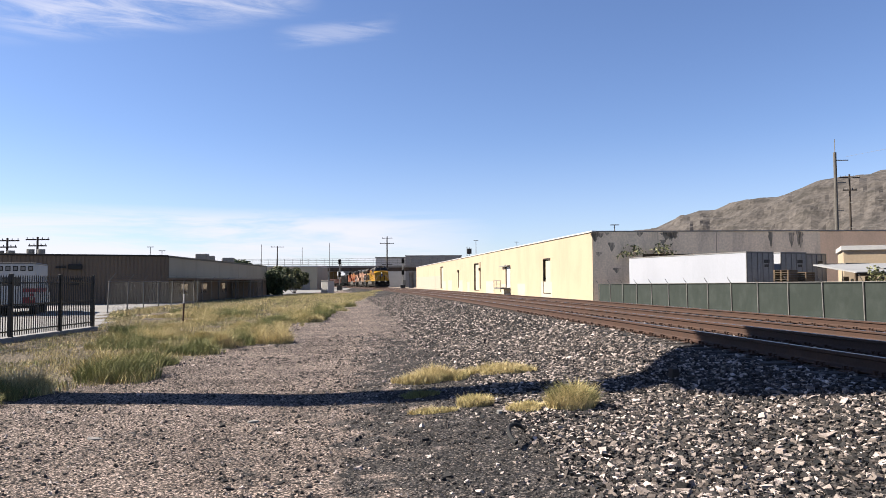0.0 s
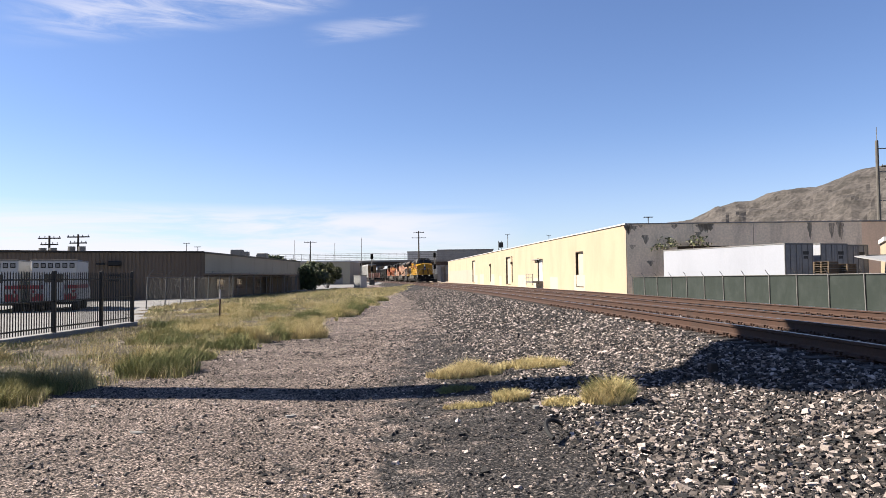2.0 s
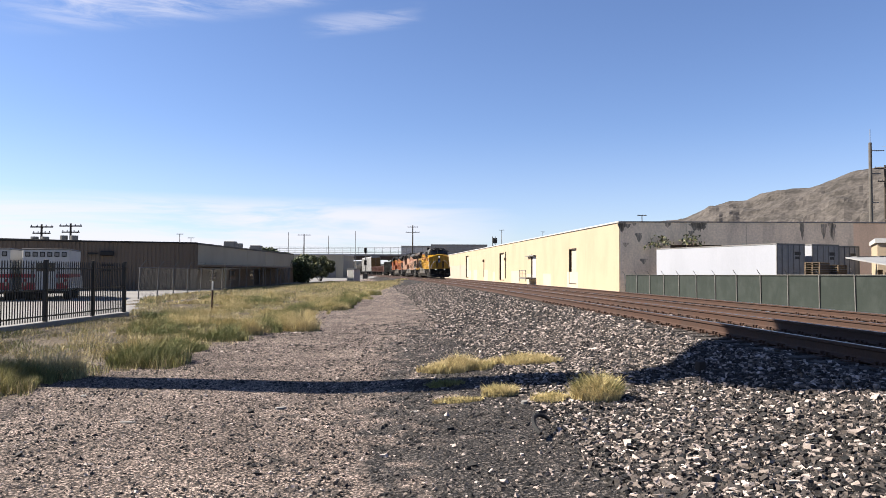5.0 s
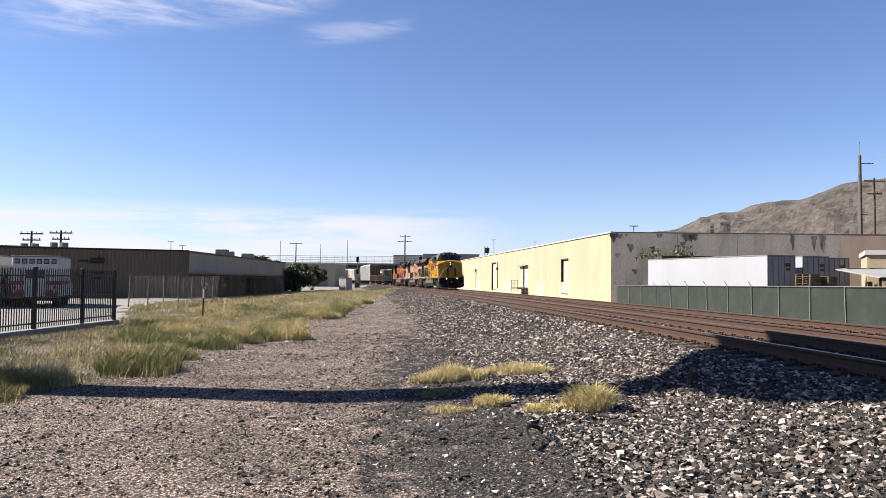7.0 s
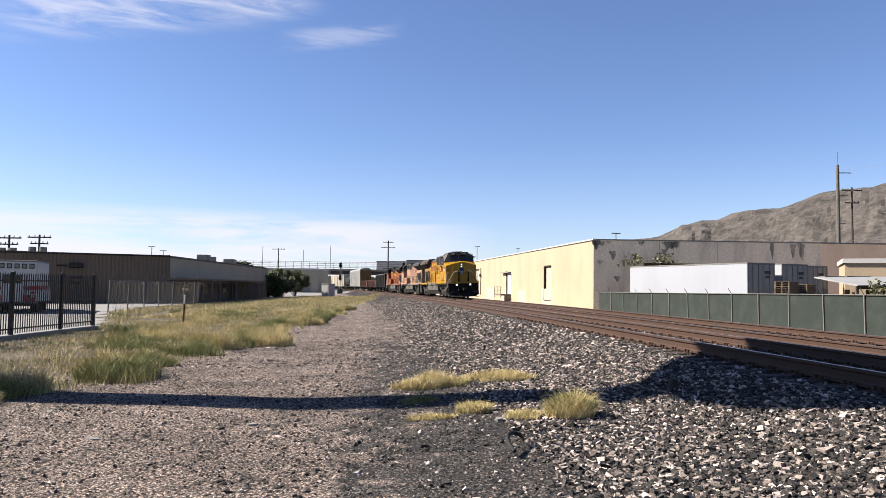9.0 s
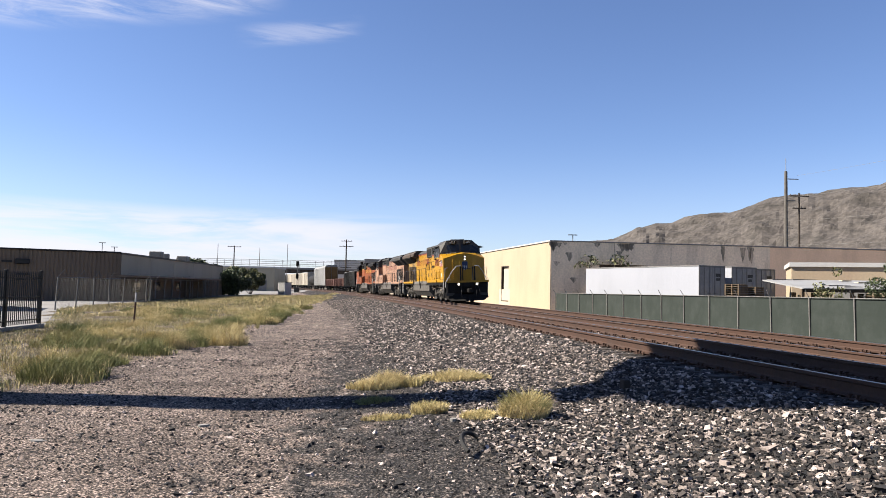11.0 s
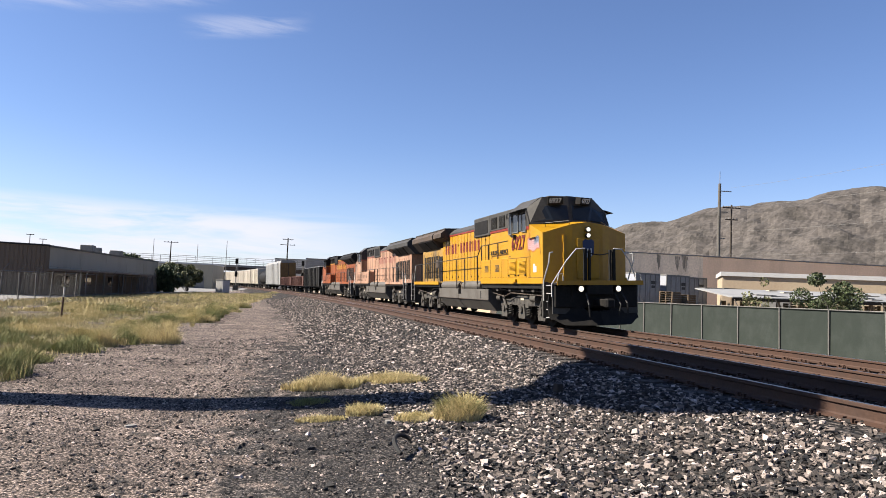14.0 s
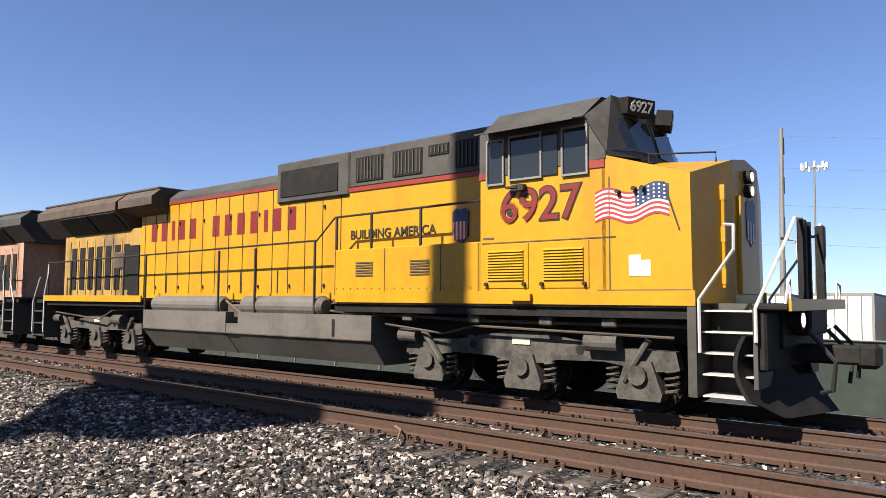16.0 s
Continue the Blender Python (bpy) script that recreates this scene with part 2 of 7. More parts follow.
M["orange"] = mat("faded_orange_paint", (0.46, 0.115, 0.025), 0.55, vary=0.35, scale=1.0, fine=8, dark=(0.18, 0.06, 0.028), streak=0.3, bump=0.03)
M["grey"] = mat("dark_grey_paint", (0.10, 0.095, 0.086), 0.55, vary=0.25, scale=1.5, fine=10, dark=(0.07, 0.064, 0.055), bump=0.03, spec=0.2)
M["soot"] = mat("sooty_brown_paint", (0.12, 0.085, 0.06), 0.7, vary=0.4, scale=1.2, fine=10, dark=(0.05, 0.042, 0.036))
M["tank"] = mat("grey_fuel_tank_paint", (0.19, 0.175, 0.155), 0.6, vary=0.2, scale=1.2, fine=12, dark=(0.145, 0.13, 0.112), bump=0.03, spec=0.2)
M["truck"] = mat("dusty_cast_steel", (0.12, 0.11, 0.096), 0.75, vary=0.35, scale=4, fine=25, dark=(0.055, 0.05, 0.045), spec=0.2)
M["black"] = mat("black_running_gear", (0.016, 0.015, 0.014), 0.7, vary=0.4, scale=4, fine=25, dark=(0.028, 0.025, 0.022), spec=0.15)
M["dkrail"] = mat("dark_brown_handrail", (0.035, 0.03, 0.026), 0.5, vary=0.2, scale=4, fine=20)
M["wrail"] = mat("white_handrail_paint", (0.74, 0.72, 0.68), 0.5, vary=0.15, scale=6, fine=20)
M["red"] = mat("red_stripe_paint", (0.34, 0.038, 0.022), 0.5, vary=0.15)
M["letter"] = mat("dark_red_letter_paint", (0.24, 0.018, 0.015), 0.5, vary=0.15)
M["oldletter"] = mat("faded_letter_paint", (0.42, 0.16, 0.12), 0.6, vary=0.2)
M["ink"] = mat("black_letter_paint", (0.03, 0.026, 0.02), 0.5, vary=0.1)
M["white"] = mat("white_paint", (0.84, 0.83, 0.81), 0.5, vary=0.08, scale=1, fine=10, bump=0.02)
M["trailer"] = mat("bluish_white_trailer_side", (0.56, 0.585, 0.65), 0.5, vary=0.06, scale=0.6, fine=8, bump=0.02, streak=0.3)
M["blue"] = mat("flag_blue_paint", (0.03, 0.06, 0.17), 0.5, vary=0.1)
M["flagred"] = mat("flag_red_paint", (0.50, 0.05, 0.06), 0.5, vary=0.1)
M["glass"] = glass("dark_cab_glass", (0.012, 0.014, 0.016))
M["lamp"] = glow("lit_headlight", (1.0, 0.9, 0.72), 0.4)
M["numglow"] = glow("lit_number", (0.3, 0.3, 0.28), 0.03)
M["cream"] = mat("cream_wall_paint", (0.69, 0.555, 0.385), 0.85, vary=0.14, scale=0.35, fine=6, dark=(0.63, 0.49, 0.34), bump=0.08, streak=0.4)
M["patch"] = mat("grey_overpaint", (0.60, 0.53, 0.43), 0.85, vary=0.06, scale=0.5, fine=6)
M["palepatch"] = mat("pale_overpaint", (0.79, 0.68, 0.52), 0.85, vary=0.08, scale=0.7, fine=6)
# end walls: colours raised in place of light bounced off the yard
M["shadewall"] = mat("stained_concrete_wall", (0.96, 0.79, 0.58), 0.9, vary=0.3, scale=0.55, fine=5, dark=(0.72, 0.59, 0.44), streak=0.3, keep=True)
M["stain"] = mat("black_water_stain", (0.24, 0.21, 0.165), 0.9, vary=0.5, scale=3, fine=10, dark=(0.62, 0.51, 0.385), streak=0.2, keep=True)
M["tanwall"] = mat("tan_wall_paint", (0.98, 0.70, 0.47), 0.85, vary=0.15, scale=0.4, fine=6, streak=0.3, keep=True)
M["brown"] = mat("brown_sheet_metal", (0.26, 0.19, 0.135), 0.6, vary=0.15, scale=0.4, fine=8, streak=0.3)
M["olive"] = mat("beige_sheet_metal", (0.66, 0.59, 0.44), 0.6, vary=0.12, scale=0.4, fine=8, streak=0.3)
M["concrete"] = mat("grey_concrete", (0.40, 0.39, 0.37), 0.9, vary=0.2, scale=0.6, fine=8)
M["galv"] = mat("galvanised_steel", (0.30, 0.29, 0.275), 0.6, 0.15, vary=0.2, scale=5, fine=30)
M["blackiron"] = mat("black_iron_paint", (0.016, 0.016, 0.017), 0.5, vary=0.2)
M["screen"] = mat("green_privacy_screen", (0.03, 0.043, 0.036), 0.9, vary=0.3, scale=0.8, fine=60, dark=(0.048, 0.062, 0.055))
M["wood"] = mat("weathered_wood", (0.23, 0.165, 0.10), 0.85, vary=0.35, scale=3, fine=20, dark=(0.14, 0.105, 0.075), island=0.3)
M["pole"] = mat("weathered_pole_wood", (0.09, 0.07, 0.055), 0.9, vary=0.3, scale=2, fine=15)
M["boxcar"] = mat("cream_car_side", (0.66, 0.60, 0.50), 0.7, vary=0.2, scale=0.6, fine=6, dark=(0.50, 0.44, 0.36), streak=0.3)
M["rack"] = mat("galvanised_car_side", (0.46, 0.46, 0.45), 0.6, 0.2, vary=0.2, scale=0.6, fine=6)
M["rackend"] = mat("brown_yellow_car_end", (0.27, 0.16, 0.055), 0.7, vary=0.25, scale=0.8, fine=6)
M["redcar"] = mat("oxide_red_car", (0.14, 0.055, 0.04), 0.75, vary=0.3, scale=0.8, fine=8)
M["leaf"] = mat("dark_green_leaf", (0.10, 0.135, 0.055), 0.6, vary=0.3, scale=2, fine=10, island=0.5, bump=0)
M["leaf2"] = mat("olive_green_leaf", (0.22, 0.23, 0.10), 0.6, vary=0.3, scale=2, fine=10, island=0.5, bump=0)
M["straw"] = mat("dry_grass_blade", (1.0, 0.82, 0.42), 0.8, vary=0.3, scale=1.3, fine=5, island=0.45, dark=(0.62, 0.52, 0.20), bump=0)
M["green"] = mat("green_grass_blade", (0.33, 0.35, 0.13), 0.8, vary=0.3, scale=1.0, fine=5, island=0.45, dark=(0.56, 0.48, 0.19), bump=0)
M["hill"] = mat("desert_scrub_hill", (0.142, 0.125, 0.113), 0.95, vary=0.7, scale=0.02, fine=0.12, dark=(0.066, 0.059, 0.052), bump=0.6)
M["cut"] = mat("pale_cut_rock", (0.33, 0.26, 0.19), 0.95, vary=0.3, scale=0.03, fine=0.3, dark=(0.20, 0.165, 0.125))
M["steelblue"] = mat("pale_metal_roof", (0.50, 0.50, 0.49), 0.5, vary=0.2, scale=0.6, fine=8)
M["wire"] = mat("weathered_wire", (0.10, 0.10, 0.098), 0.6, 0.3, vary=0.2)
M["rubber"] = mat("black_rubber", (0.02, 0.02, 0.02), 0.7, vary=0.2)


# ---- mesh tools ----
class Shape:
    """Collects boxes, rods, prisms and sheets into one mesh."""

    def __init__(self):
        self.v, self.f = [], []

    def add(self, vs, fs):
        o = len(self.v)
        self.v += [tuple(p) for p in vs]
        self.f += [tuple(o + k for k in q) for q in fs]
        return self

    def box(self, x0, x1, y0, y1, z0, z1, c=0.0):
        if c <= 0:
            vs = [(x, y, z) for x in (x0, x1) for y in (y0, y1) for z in (z0, z1)]
            return self.add(vs, [(0, 1, 3, 2), (4, 6, 7, 5), (0, 4, 5, 1), (2, 3, 7, 6), (0, 2, 6, 4), (1, 5, 7, 3)])
        bm = bmesh.new()
        bmesh.ops.create_cube(bm, size=1.0)
        for p in bm.verts:
            p.co = Vector(((x0 + x1) / 2 + p.co.x * (x1 - x0), (y0 + y1) / 2 + p.co.y * (y1 - y0), (z0 + z1) / 2 + p.co.z * (z1 - z0)))
        bmesh.ops.bevel(bm, geom=bm.edges[:], offset=c, segments=1, affect="EDGES")
        bm.verts.index_update()
        self.add([p.co for p in bm.verts], [[p.index for p in q.verts] for q in bm.faces])
        bm.free()
        return self

    def rod(self, p, q, r, n=8, r2=None, cap=True):
        p, q = Vector(p), Vector(q)
        m = (q - p).to_track_quat("Z", "Y").to_matrix()
        r2 = r if r2 is None else r2
        ring = [(math.cos(2 * math.pi * k / n), math.sin(2 * math.pi * k / n)) for k in range(n)]
        vs = [p + m @ Vector((a * r, b * r, 0)) for a, b in ring] + [q + m @ Vector((a * r2, b * r2, 0)) for a, b in ring]
        fs = [(k, (k + 1) % n, n + (k + 1) % n, n + k) for k in range(n)]
        if cap:
            fs += [tuple(range(n))[::-1], tuple(range(n, 2 * n))]
        return self.add(vs, fs)

    def pipe(self, pts, r, n=6):
        p = [Vector(q) for q in pts]
        vs = []
        for k, q in enumerate(p):
            u = (p[min(k + 1, len(p) - 1)] - p[max(k - 1, 0)]).normalized()
            a = u.orthogonal().normalized() if k == 0 else (a - u * a.dot(u)).normalized()
            b = u.cross(a)
            vs += [q + r * (math.cos(2 * math.pi * j / n) * a + math.sin(2 * math.pi * j / n) * b) for j in range(n)]
        fs = [(k * n + j, k * n + (j + 1) % n, (k + 1) * n + (j + 1) % n, (k + 1) * n + j) for k in range(len(p) - 1) for j in range(n)]
        return self.add(vs, fs + [tuple(range(n))[::-1], tuple(range(len(vs) - n, len(vs)))])

    def prism(self, outline, a, b, axis="y"):
        """An outline in the two other axes, drawn out along axis from a to b."""
        put = {"x": lambda u, w, k: (k, u, w), "y": lambda u, w, k: (u, k, w), "z": lambda u, w, k: (u, w, k)}[axis]
        n = len(outline)
        vs = [put(u, w, a) for u, w in outline] + [put(u, w, b) for u, w in outline]
        return self.add(vs, [tuple(range(n))[::-1], tuple(range(n, 2 * n))] + [(k, (k + 1) % n, n + (k + 1) % n, n + k) for k in range(n)])

    def mesh(self, name, materials):
        me = bpy.data.meshes.new(name)
        me.from_pydata(self.v, [], self.f)
        bm = bmesh.new()
        bm.from_mesh(me)
        bmesh.ops.recalc_face_normals(bm, faces=bm.faces[:])
        bm.to_mesh(me)
        bm.free()
        for m in materials if isinstance(materials, (list, tuple)) else [materials]:
            me.materials.append(m)
        return me


def part(name, shape, material, parent=None, label="", smooth=False):
    me = shape.mesh(name, material) if isinstance(shape, Shape) else shape
    ob = new(name, me)
    if smooth:
        me.shade_smooth()
    if parent is not None:
        ob.parent = parent
    if label:
        ob["label"] = label
    return ob


def empty(name, m=None):
    ob = new(name)
    ob.empty_display_size = 0.1
    if m is not None:
        ob.matrix_basis = m
    return ob


def text_mesh(body, size, extrude=0.004, bold=0.0):
    cu = bpy.data.curves.new("letters", "FONT")
    cu.body, cu.size, cu.extrude, cu.offset = body, size, extrude, bold
    cu.align_x, cu.align_y = "CENTER", "CENTER"
    ob = new("letters", cu)
    bpy.context.view_layer.update()
    me = bpy.data.meshes.new_from_object(ob.evaluated_get(bpy.context.evaluated_depsgraph_get()))
    bpy.data.objects.remove(ob)
    return me


def lettering(name, body, size, material, parent, m, stretch=(1, 1), bold=0.0, label=""):
    me = text_mesh(body, size, bold=bold)
    me.transform(m @ Matrix.Diagonal((stretch[0], stretch[1], 1, 1)))
    me.materials.clear()
    me.materials.append(material)
    return part(name, me, material, parent, label)


# ---- the line of the railway ----
BEND, SLOPE, CURVE = 20.0, 0.10, 0.0004


def soft_ramp(v, w):
    return w * math.log1p(math.exp(max(-40.0, min(40.0, v / w))))


def centre_x(y):
    b = max(0.0, y - BEND)
    return 10.5 - SLOPE * y - CURVE * b * b - 0.0138 * (soft_ramp(y - 12, 4) - soft_ramp(y - 92, 8))


def line_slope(y):
    return (centre_x(y + 0.5) - centre_x(y - 0.5))


def line_x(y, off=0.0):
    """x of a line parallel to the train's track; off: metres beyond it."""
    if not off:
        return centre_x(y)
    k = line_slope(y)
    return centre_x(y) + off * math.sqrt(1 + k * k)


CANT = radians(2.7)                             # the far track leans towards the inside of its curve


def rail_far(y):
    return 0.62 - 0.0018 * max(0.0, y)


def rail_near(y):
    return 0.78 - 0.0026 * max(0.0, y)


_ys = np.arange(-60.0, 520.0, 0.5)
_len = np.concatenate([[0.0], np.cumsum(np.hypot(0.5, np.diff([line_x(v) for v in _ys])))])
_len -= np.interp(0.0, _ys, _len)


def on_line(s):
    """Place and heading on the train's track, s metres up the line."""
    y = float(np.interp(s, _len, _ys))
    return Vector((line_x(y), y, rail_far(y) + 0.753 * math.sin(CANT)))


def smoothstep(a, b, v):
    k = min(1.0, max(0.0, (v - a) / (b - a)))
    return k * k * (3 - 2 * k)


def ground_z(x, y):
    base = -0.0018 * min(300.0, max(0.0, y))
    d = x - line_x(y)
    near, far = rail_near(y) - 0.207, rail_far(y) - 0.24
    bump = 0.03 * noise.noise((x * 0.35, y * 0.35, 0)) + 0.015 * noise.noise((x * 1.3, y * 1.3, 4))
    if d < -4.2:
        k = 0.35 * smoothstep(-12.0, -7.5, d) + 0.65 * smoothstep(-7.6, -5.5, d)
        return base * (1 - k) + near * k + bump
    if d < 2.6:
        k = smoothstep(-3.2, -1.6, d)
        return near * (1 - k) + far * k + bump * 0.3
    k = smoothstep(2.6, 6.5, d)
    ditch = 0.6 * smoothstep(17.5, 15.8, d) * smoothstep(80, 60, y)
    return far * (1 - k) + (base - 0.3 - ditch) * k + bump

# ---- ground: one sheet to the horizon ----
def stops(*spans):
    out = []
    for a, b, step in spans:
        out += list(np.arange(a, b, step))
    return out + [spans[-1][1]]


def make_ground():
    xs = stops((-4000, -400, 400), (-400, -60, 20), (-60, -14, 1.5), (-14, 16, 0.3), (16, 60, 1.5), (60, 400, 20), (400, 4000, 400))
    ys = stops((-1000, -100, 100), (-100, -6, 6), (-6, 26, 0.3), (26, 90, 1.0), (90, 300, 3.5), (300, 700, 25), (700, 4200, 250))
    nx = len(xs)
    vs = [(x, y, ground_z(x, y) if abs(x) < 90 and y < 400 else -0.7) for y in ys for x in xs]
    fs, idx, mask = [], [], []
    for y in ys:
        for x in xs:
            d = x - line_x(y)
            edge = -5.3 - 0.045 * max(0, y - 18) - 0.5 * smoothstep(16, 8, y)
            stone = smoothstep(-9.7, -8.3, d) * smoothstep(11.0, 8.0, d)
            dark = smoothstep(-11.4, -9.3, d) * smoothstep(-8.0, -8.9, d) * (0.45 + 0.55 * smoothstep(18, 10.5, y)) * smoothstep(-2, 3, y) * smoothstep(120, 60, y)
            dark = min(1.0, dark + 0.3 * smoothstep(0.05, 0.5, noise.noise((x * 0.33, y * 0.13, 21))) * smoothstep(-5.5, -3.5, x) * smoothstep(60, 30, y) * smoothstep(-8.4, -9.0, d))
            soil = smoothstep(edge + 0.5, edge - 0.7, x) * smoothstep(130, 100, y)
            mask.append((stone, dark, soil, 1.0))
    for j in range(len(ys) - 1):
        for i in range(nx - 1):
            fs.append((j * nx + i, j * nx + i + 1, (j + 1) * nx + i + 1, (j + 1) * nx + i))
            x, y = (xs[i] + xs[i + 1]) / 2, (ys[j] + ys[j + 1]) / 2
            d = x - line_x(y)
            if y > 330 or abs(x) > 120 or y < -90 or d > 9.5:
                k = 1
            elif x < -23 + 0.03 * y - 3 * (y > 70) or (x < -12.6 - 0.42 * max(0, y - 26) and x < -12.6 and y < 44) or (x < -19.2 - 0.105 * (y - 40) and 44 <= y < 92):
                k = 2
            else:
                k = 0
            idx.append(k)
    me = bpy.data.meshes.new("ground")
    me.from_pydata(vs, [], fs)
    for key in ("earth", "plain", "asphalt"):
        me.materials.append(M[key])
    me.polygons.foreach_set("material_index", idx)
    at_ = me.color_attributes.new("mask", "FLOAT_COLOR", "POINT")
    at_.data.foreach_set("color", np.array(mask, dtype=np.float32).ravel())
    me.shade_smooth()
    tagged(new("ground", me), "crushed stone road, grey ballast bank and dry soil verge", "ground", kind="structure")


make_ground()


# ---- loose stones ----
SPIKY = (np.array([(1, 0, 0), (-1, 0, 0), (0, 1, 0), (0, -1, 0), (0, 0, 1), (0, 0, -1)], float),
         np.array([(0, 2, 4), (2, 1, 4), (1, 3, 4), (3, 0, 4), (2, 0, 5), (1, 2, 5), (3, 1, 5), (0, 3, 5)]))
BLOCKY = (np.array([(x, y, z) for x in (-1, 1) for y in (-1, 1) for z in (-1, 1)], float) * 0.66,
          np.array([(0, 1, 3, 2), (4, 6, 7, 5), (0, 4, 5, 1), (2, 3, 7, 6), (0, 2, 6, 4), (1, 5, 7, 3)]))


def scatter(name, label, n, place, size, material, seed, form=SPIKY):
    """Broken stones: blocks or chips with their corners pushed in and out, thrown over the places given."""
    rng = np.random.default_rng(seed)
    a, f = form
    pts, r = place(rng, n)
    n, c = len(pts), len(a)
    v = a[None] * rng.uniform(0.55, 1.25, (n, c, 1)) + rng.uniform(-0.25, 0.25, (n, c, 3))
    v *= rng.uniform((0.7, 0.6, 0.35), (1.35, 1.0, 0.8), (n, 1, 3))
    ang = rng.uniform(0, 2 * math.pi, n)
    tilt = rng.uniform(-0.6, 0.6, n)
    ca, sa, ct, st = np.cos(ang)[:, None], np.sin(ang)[:, None], np.cos(tilt)[:, None], np.sin(tilt)[:, None]
    x, y, z = v[..., 0], v[..., 1], v[..., 2]
    x, z = x * ct - z * st, x * st + z * ct
    x, y = x * ca - y * sa, x * sa + y * ca
    v = np.stack([x, y, z], -1) * (size * r)[:, None, None] + pts[:, None]
    faces = (f[None] + c * np.arange(n)[:, None, None]).reshape(-1, f.shape[1])
    me = bpy.data.meshes.new(name)
    me.from_pydata(v.reshape(-1, 3).tolist(), [], faces.tolist())
    me.materials.append(material)
    return tagged(new(name, me), label, "stones", kind="stuff")


def ballast_place(y0, y1, d0, d1, power=1.0):
    def place(rng, n):
        y = y0 + (y1 - y0) * rng.uniform(0, 1, n) ** power
        d = rng.uniform(d0, d1, n)
        x = np.array([line_x(b) + a for a, b in zip(d, y)])
        z = np.array([ground_z(a, b) for a, b in zip(x, y)])
        r = rng.lognormal(0, 0.28, n)
        return np.stack([x, y, z + 0.006], 1), r
    return place


def stray_place(y0, y1, d0, d1):
    def place(rng, n):
        y = rng.uniform(y0, y1, n)
        d = d1 - (d1 - d0) * rng.uniform(0, 1, n) ** 2.2
        x = np.array([line_x(b) + a for a, b in zip(d, y)])
        z = np.array([ground_z(a, b) for a, b in zip(x, y)])
        return np.stack([x, y, z + 0.004], 1), rng.lognormal(0, 0.35, n)
    return place


def road_place(x0, x1, y0, y1, power):
    def place(rng, n):
        y = y0 + (y1 - y0) * rng.uniform(0, 1, n) ** power
        x = rng.uniform(x0, x1, n)
        keep = np.array([a < line_x(b) - 7.5 for a, b in zip(x, y)])
        x, y = x[keep], y[keep]
        z = np.array([ground_z(a, b) for a, b in zip(x, y)])
        return np.stack([x, y, z + 0.002], 1), rng.lognormal(0, 0.45, len(x))
    return place


scatter("ballast_stones", "broken grey and pinkish railway ballast stones", 52000, ballast_place(0.5, 16, -9.0, -5.6, 0.9), 0.0255, M["stone"], 1, BLOCKY)
scatter("ballast_stones", "broken grey and pinkish railway ballast stones", 26000, ballast_place(16, 75, -9.3, -5.4, 1.5), 0.04, M["stone"], 2)
scatter("ballast_stones", "pale ballast stones between the two tracks", 12000, ballast_place(-3, 40, -3.2, -1.2, 1.3), 0.034, M["stone"], 3, BLOCKY)
scatter("ballast_stones", "ballast stones in the cribs between ties", 6000, ballast_place(-2, 22, -5.5, -3.2, 1.1), 0.025, M["stone"], 4, BLOCKY)
scatter("ballast_stones", "stray ballast stones thinning out over the dark gravel", 6500, stray_place(1.5, 22, -11.8, -8.4), 0.017, M["stone"], 8, BLOCKY)
scatter("gravel_stones", "coarse dark gravel on the trodden road", 9000, road_place(-5.5, 2.6, 2.0, 13, 1.1), 0.015, M["darkstone"], 9)
scatter("gravel_stones", "small grey stones strewn over the gravel road", 34000, road_place(-7.5, 2.6, 2.2, 20, 1.25), 0.012, M["stone"], 5)
scatter("gravel_stones", "small grey stones strewn over the gravel road", 9000, road_place(-8, -0.5, 14, 60, 1.4), 0.02, M["stone"], 6)

# ---- tracks ----
RAIL = [(-0.075, 0.0), (0.075, 0.0), (0.075, 0.012), (0.02, 0.032), (0.012, 0.05), (0.012, 0.135), (0.037, 0.148), (0.037, 0.178), (0.028, 0.186), (-0.028, 0.186), (-0.037, 0.178), (-0.037, 0.148), (-0.012, 0.135), (-0.012, 0.05), (-0.02, 0.032), (-0.075, 0.012)]


def rail(parent, off, height, lift=0.0):
    ys = list(np.arange(-40, 60, 2.0)) + list(np.arange(60, 480, 5.0))
    n = len(RAIL)
    vs = [(line_x(y, off + a), y, height(y) + lift - 0.186 + b) for y in ys for a, b in RAIL]
    fs, top = [], []
    for j in range(len(ys) - 1):
        for k in range(n):
            fs.append((j * n + k, j * n + (k + 1) % n, (j + 1) * n + (k + 1) % n, (j + 1) * n + k))
            top.append(1 if k == 8 else 0)
    me = bpy.data.meshes.new("rail")
    me.from_pydata(vs, [], fs)
    me.materials.append(M["rust"]), me.materials.append(M["railtop"])
    me.polygons.foreach_set("material_index", top)
    bm = bmesh.new()
    bm.from_mesh(me)
    bmesh.ops.recalc_face_normals(bm, faces=bm.faces[:])
    bm.to_mesh(me)
    bm.free()
    part("rail", me, None, parent)


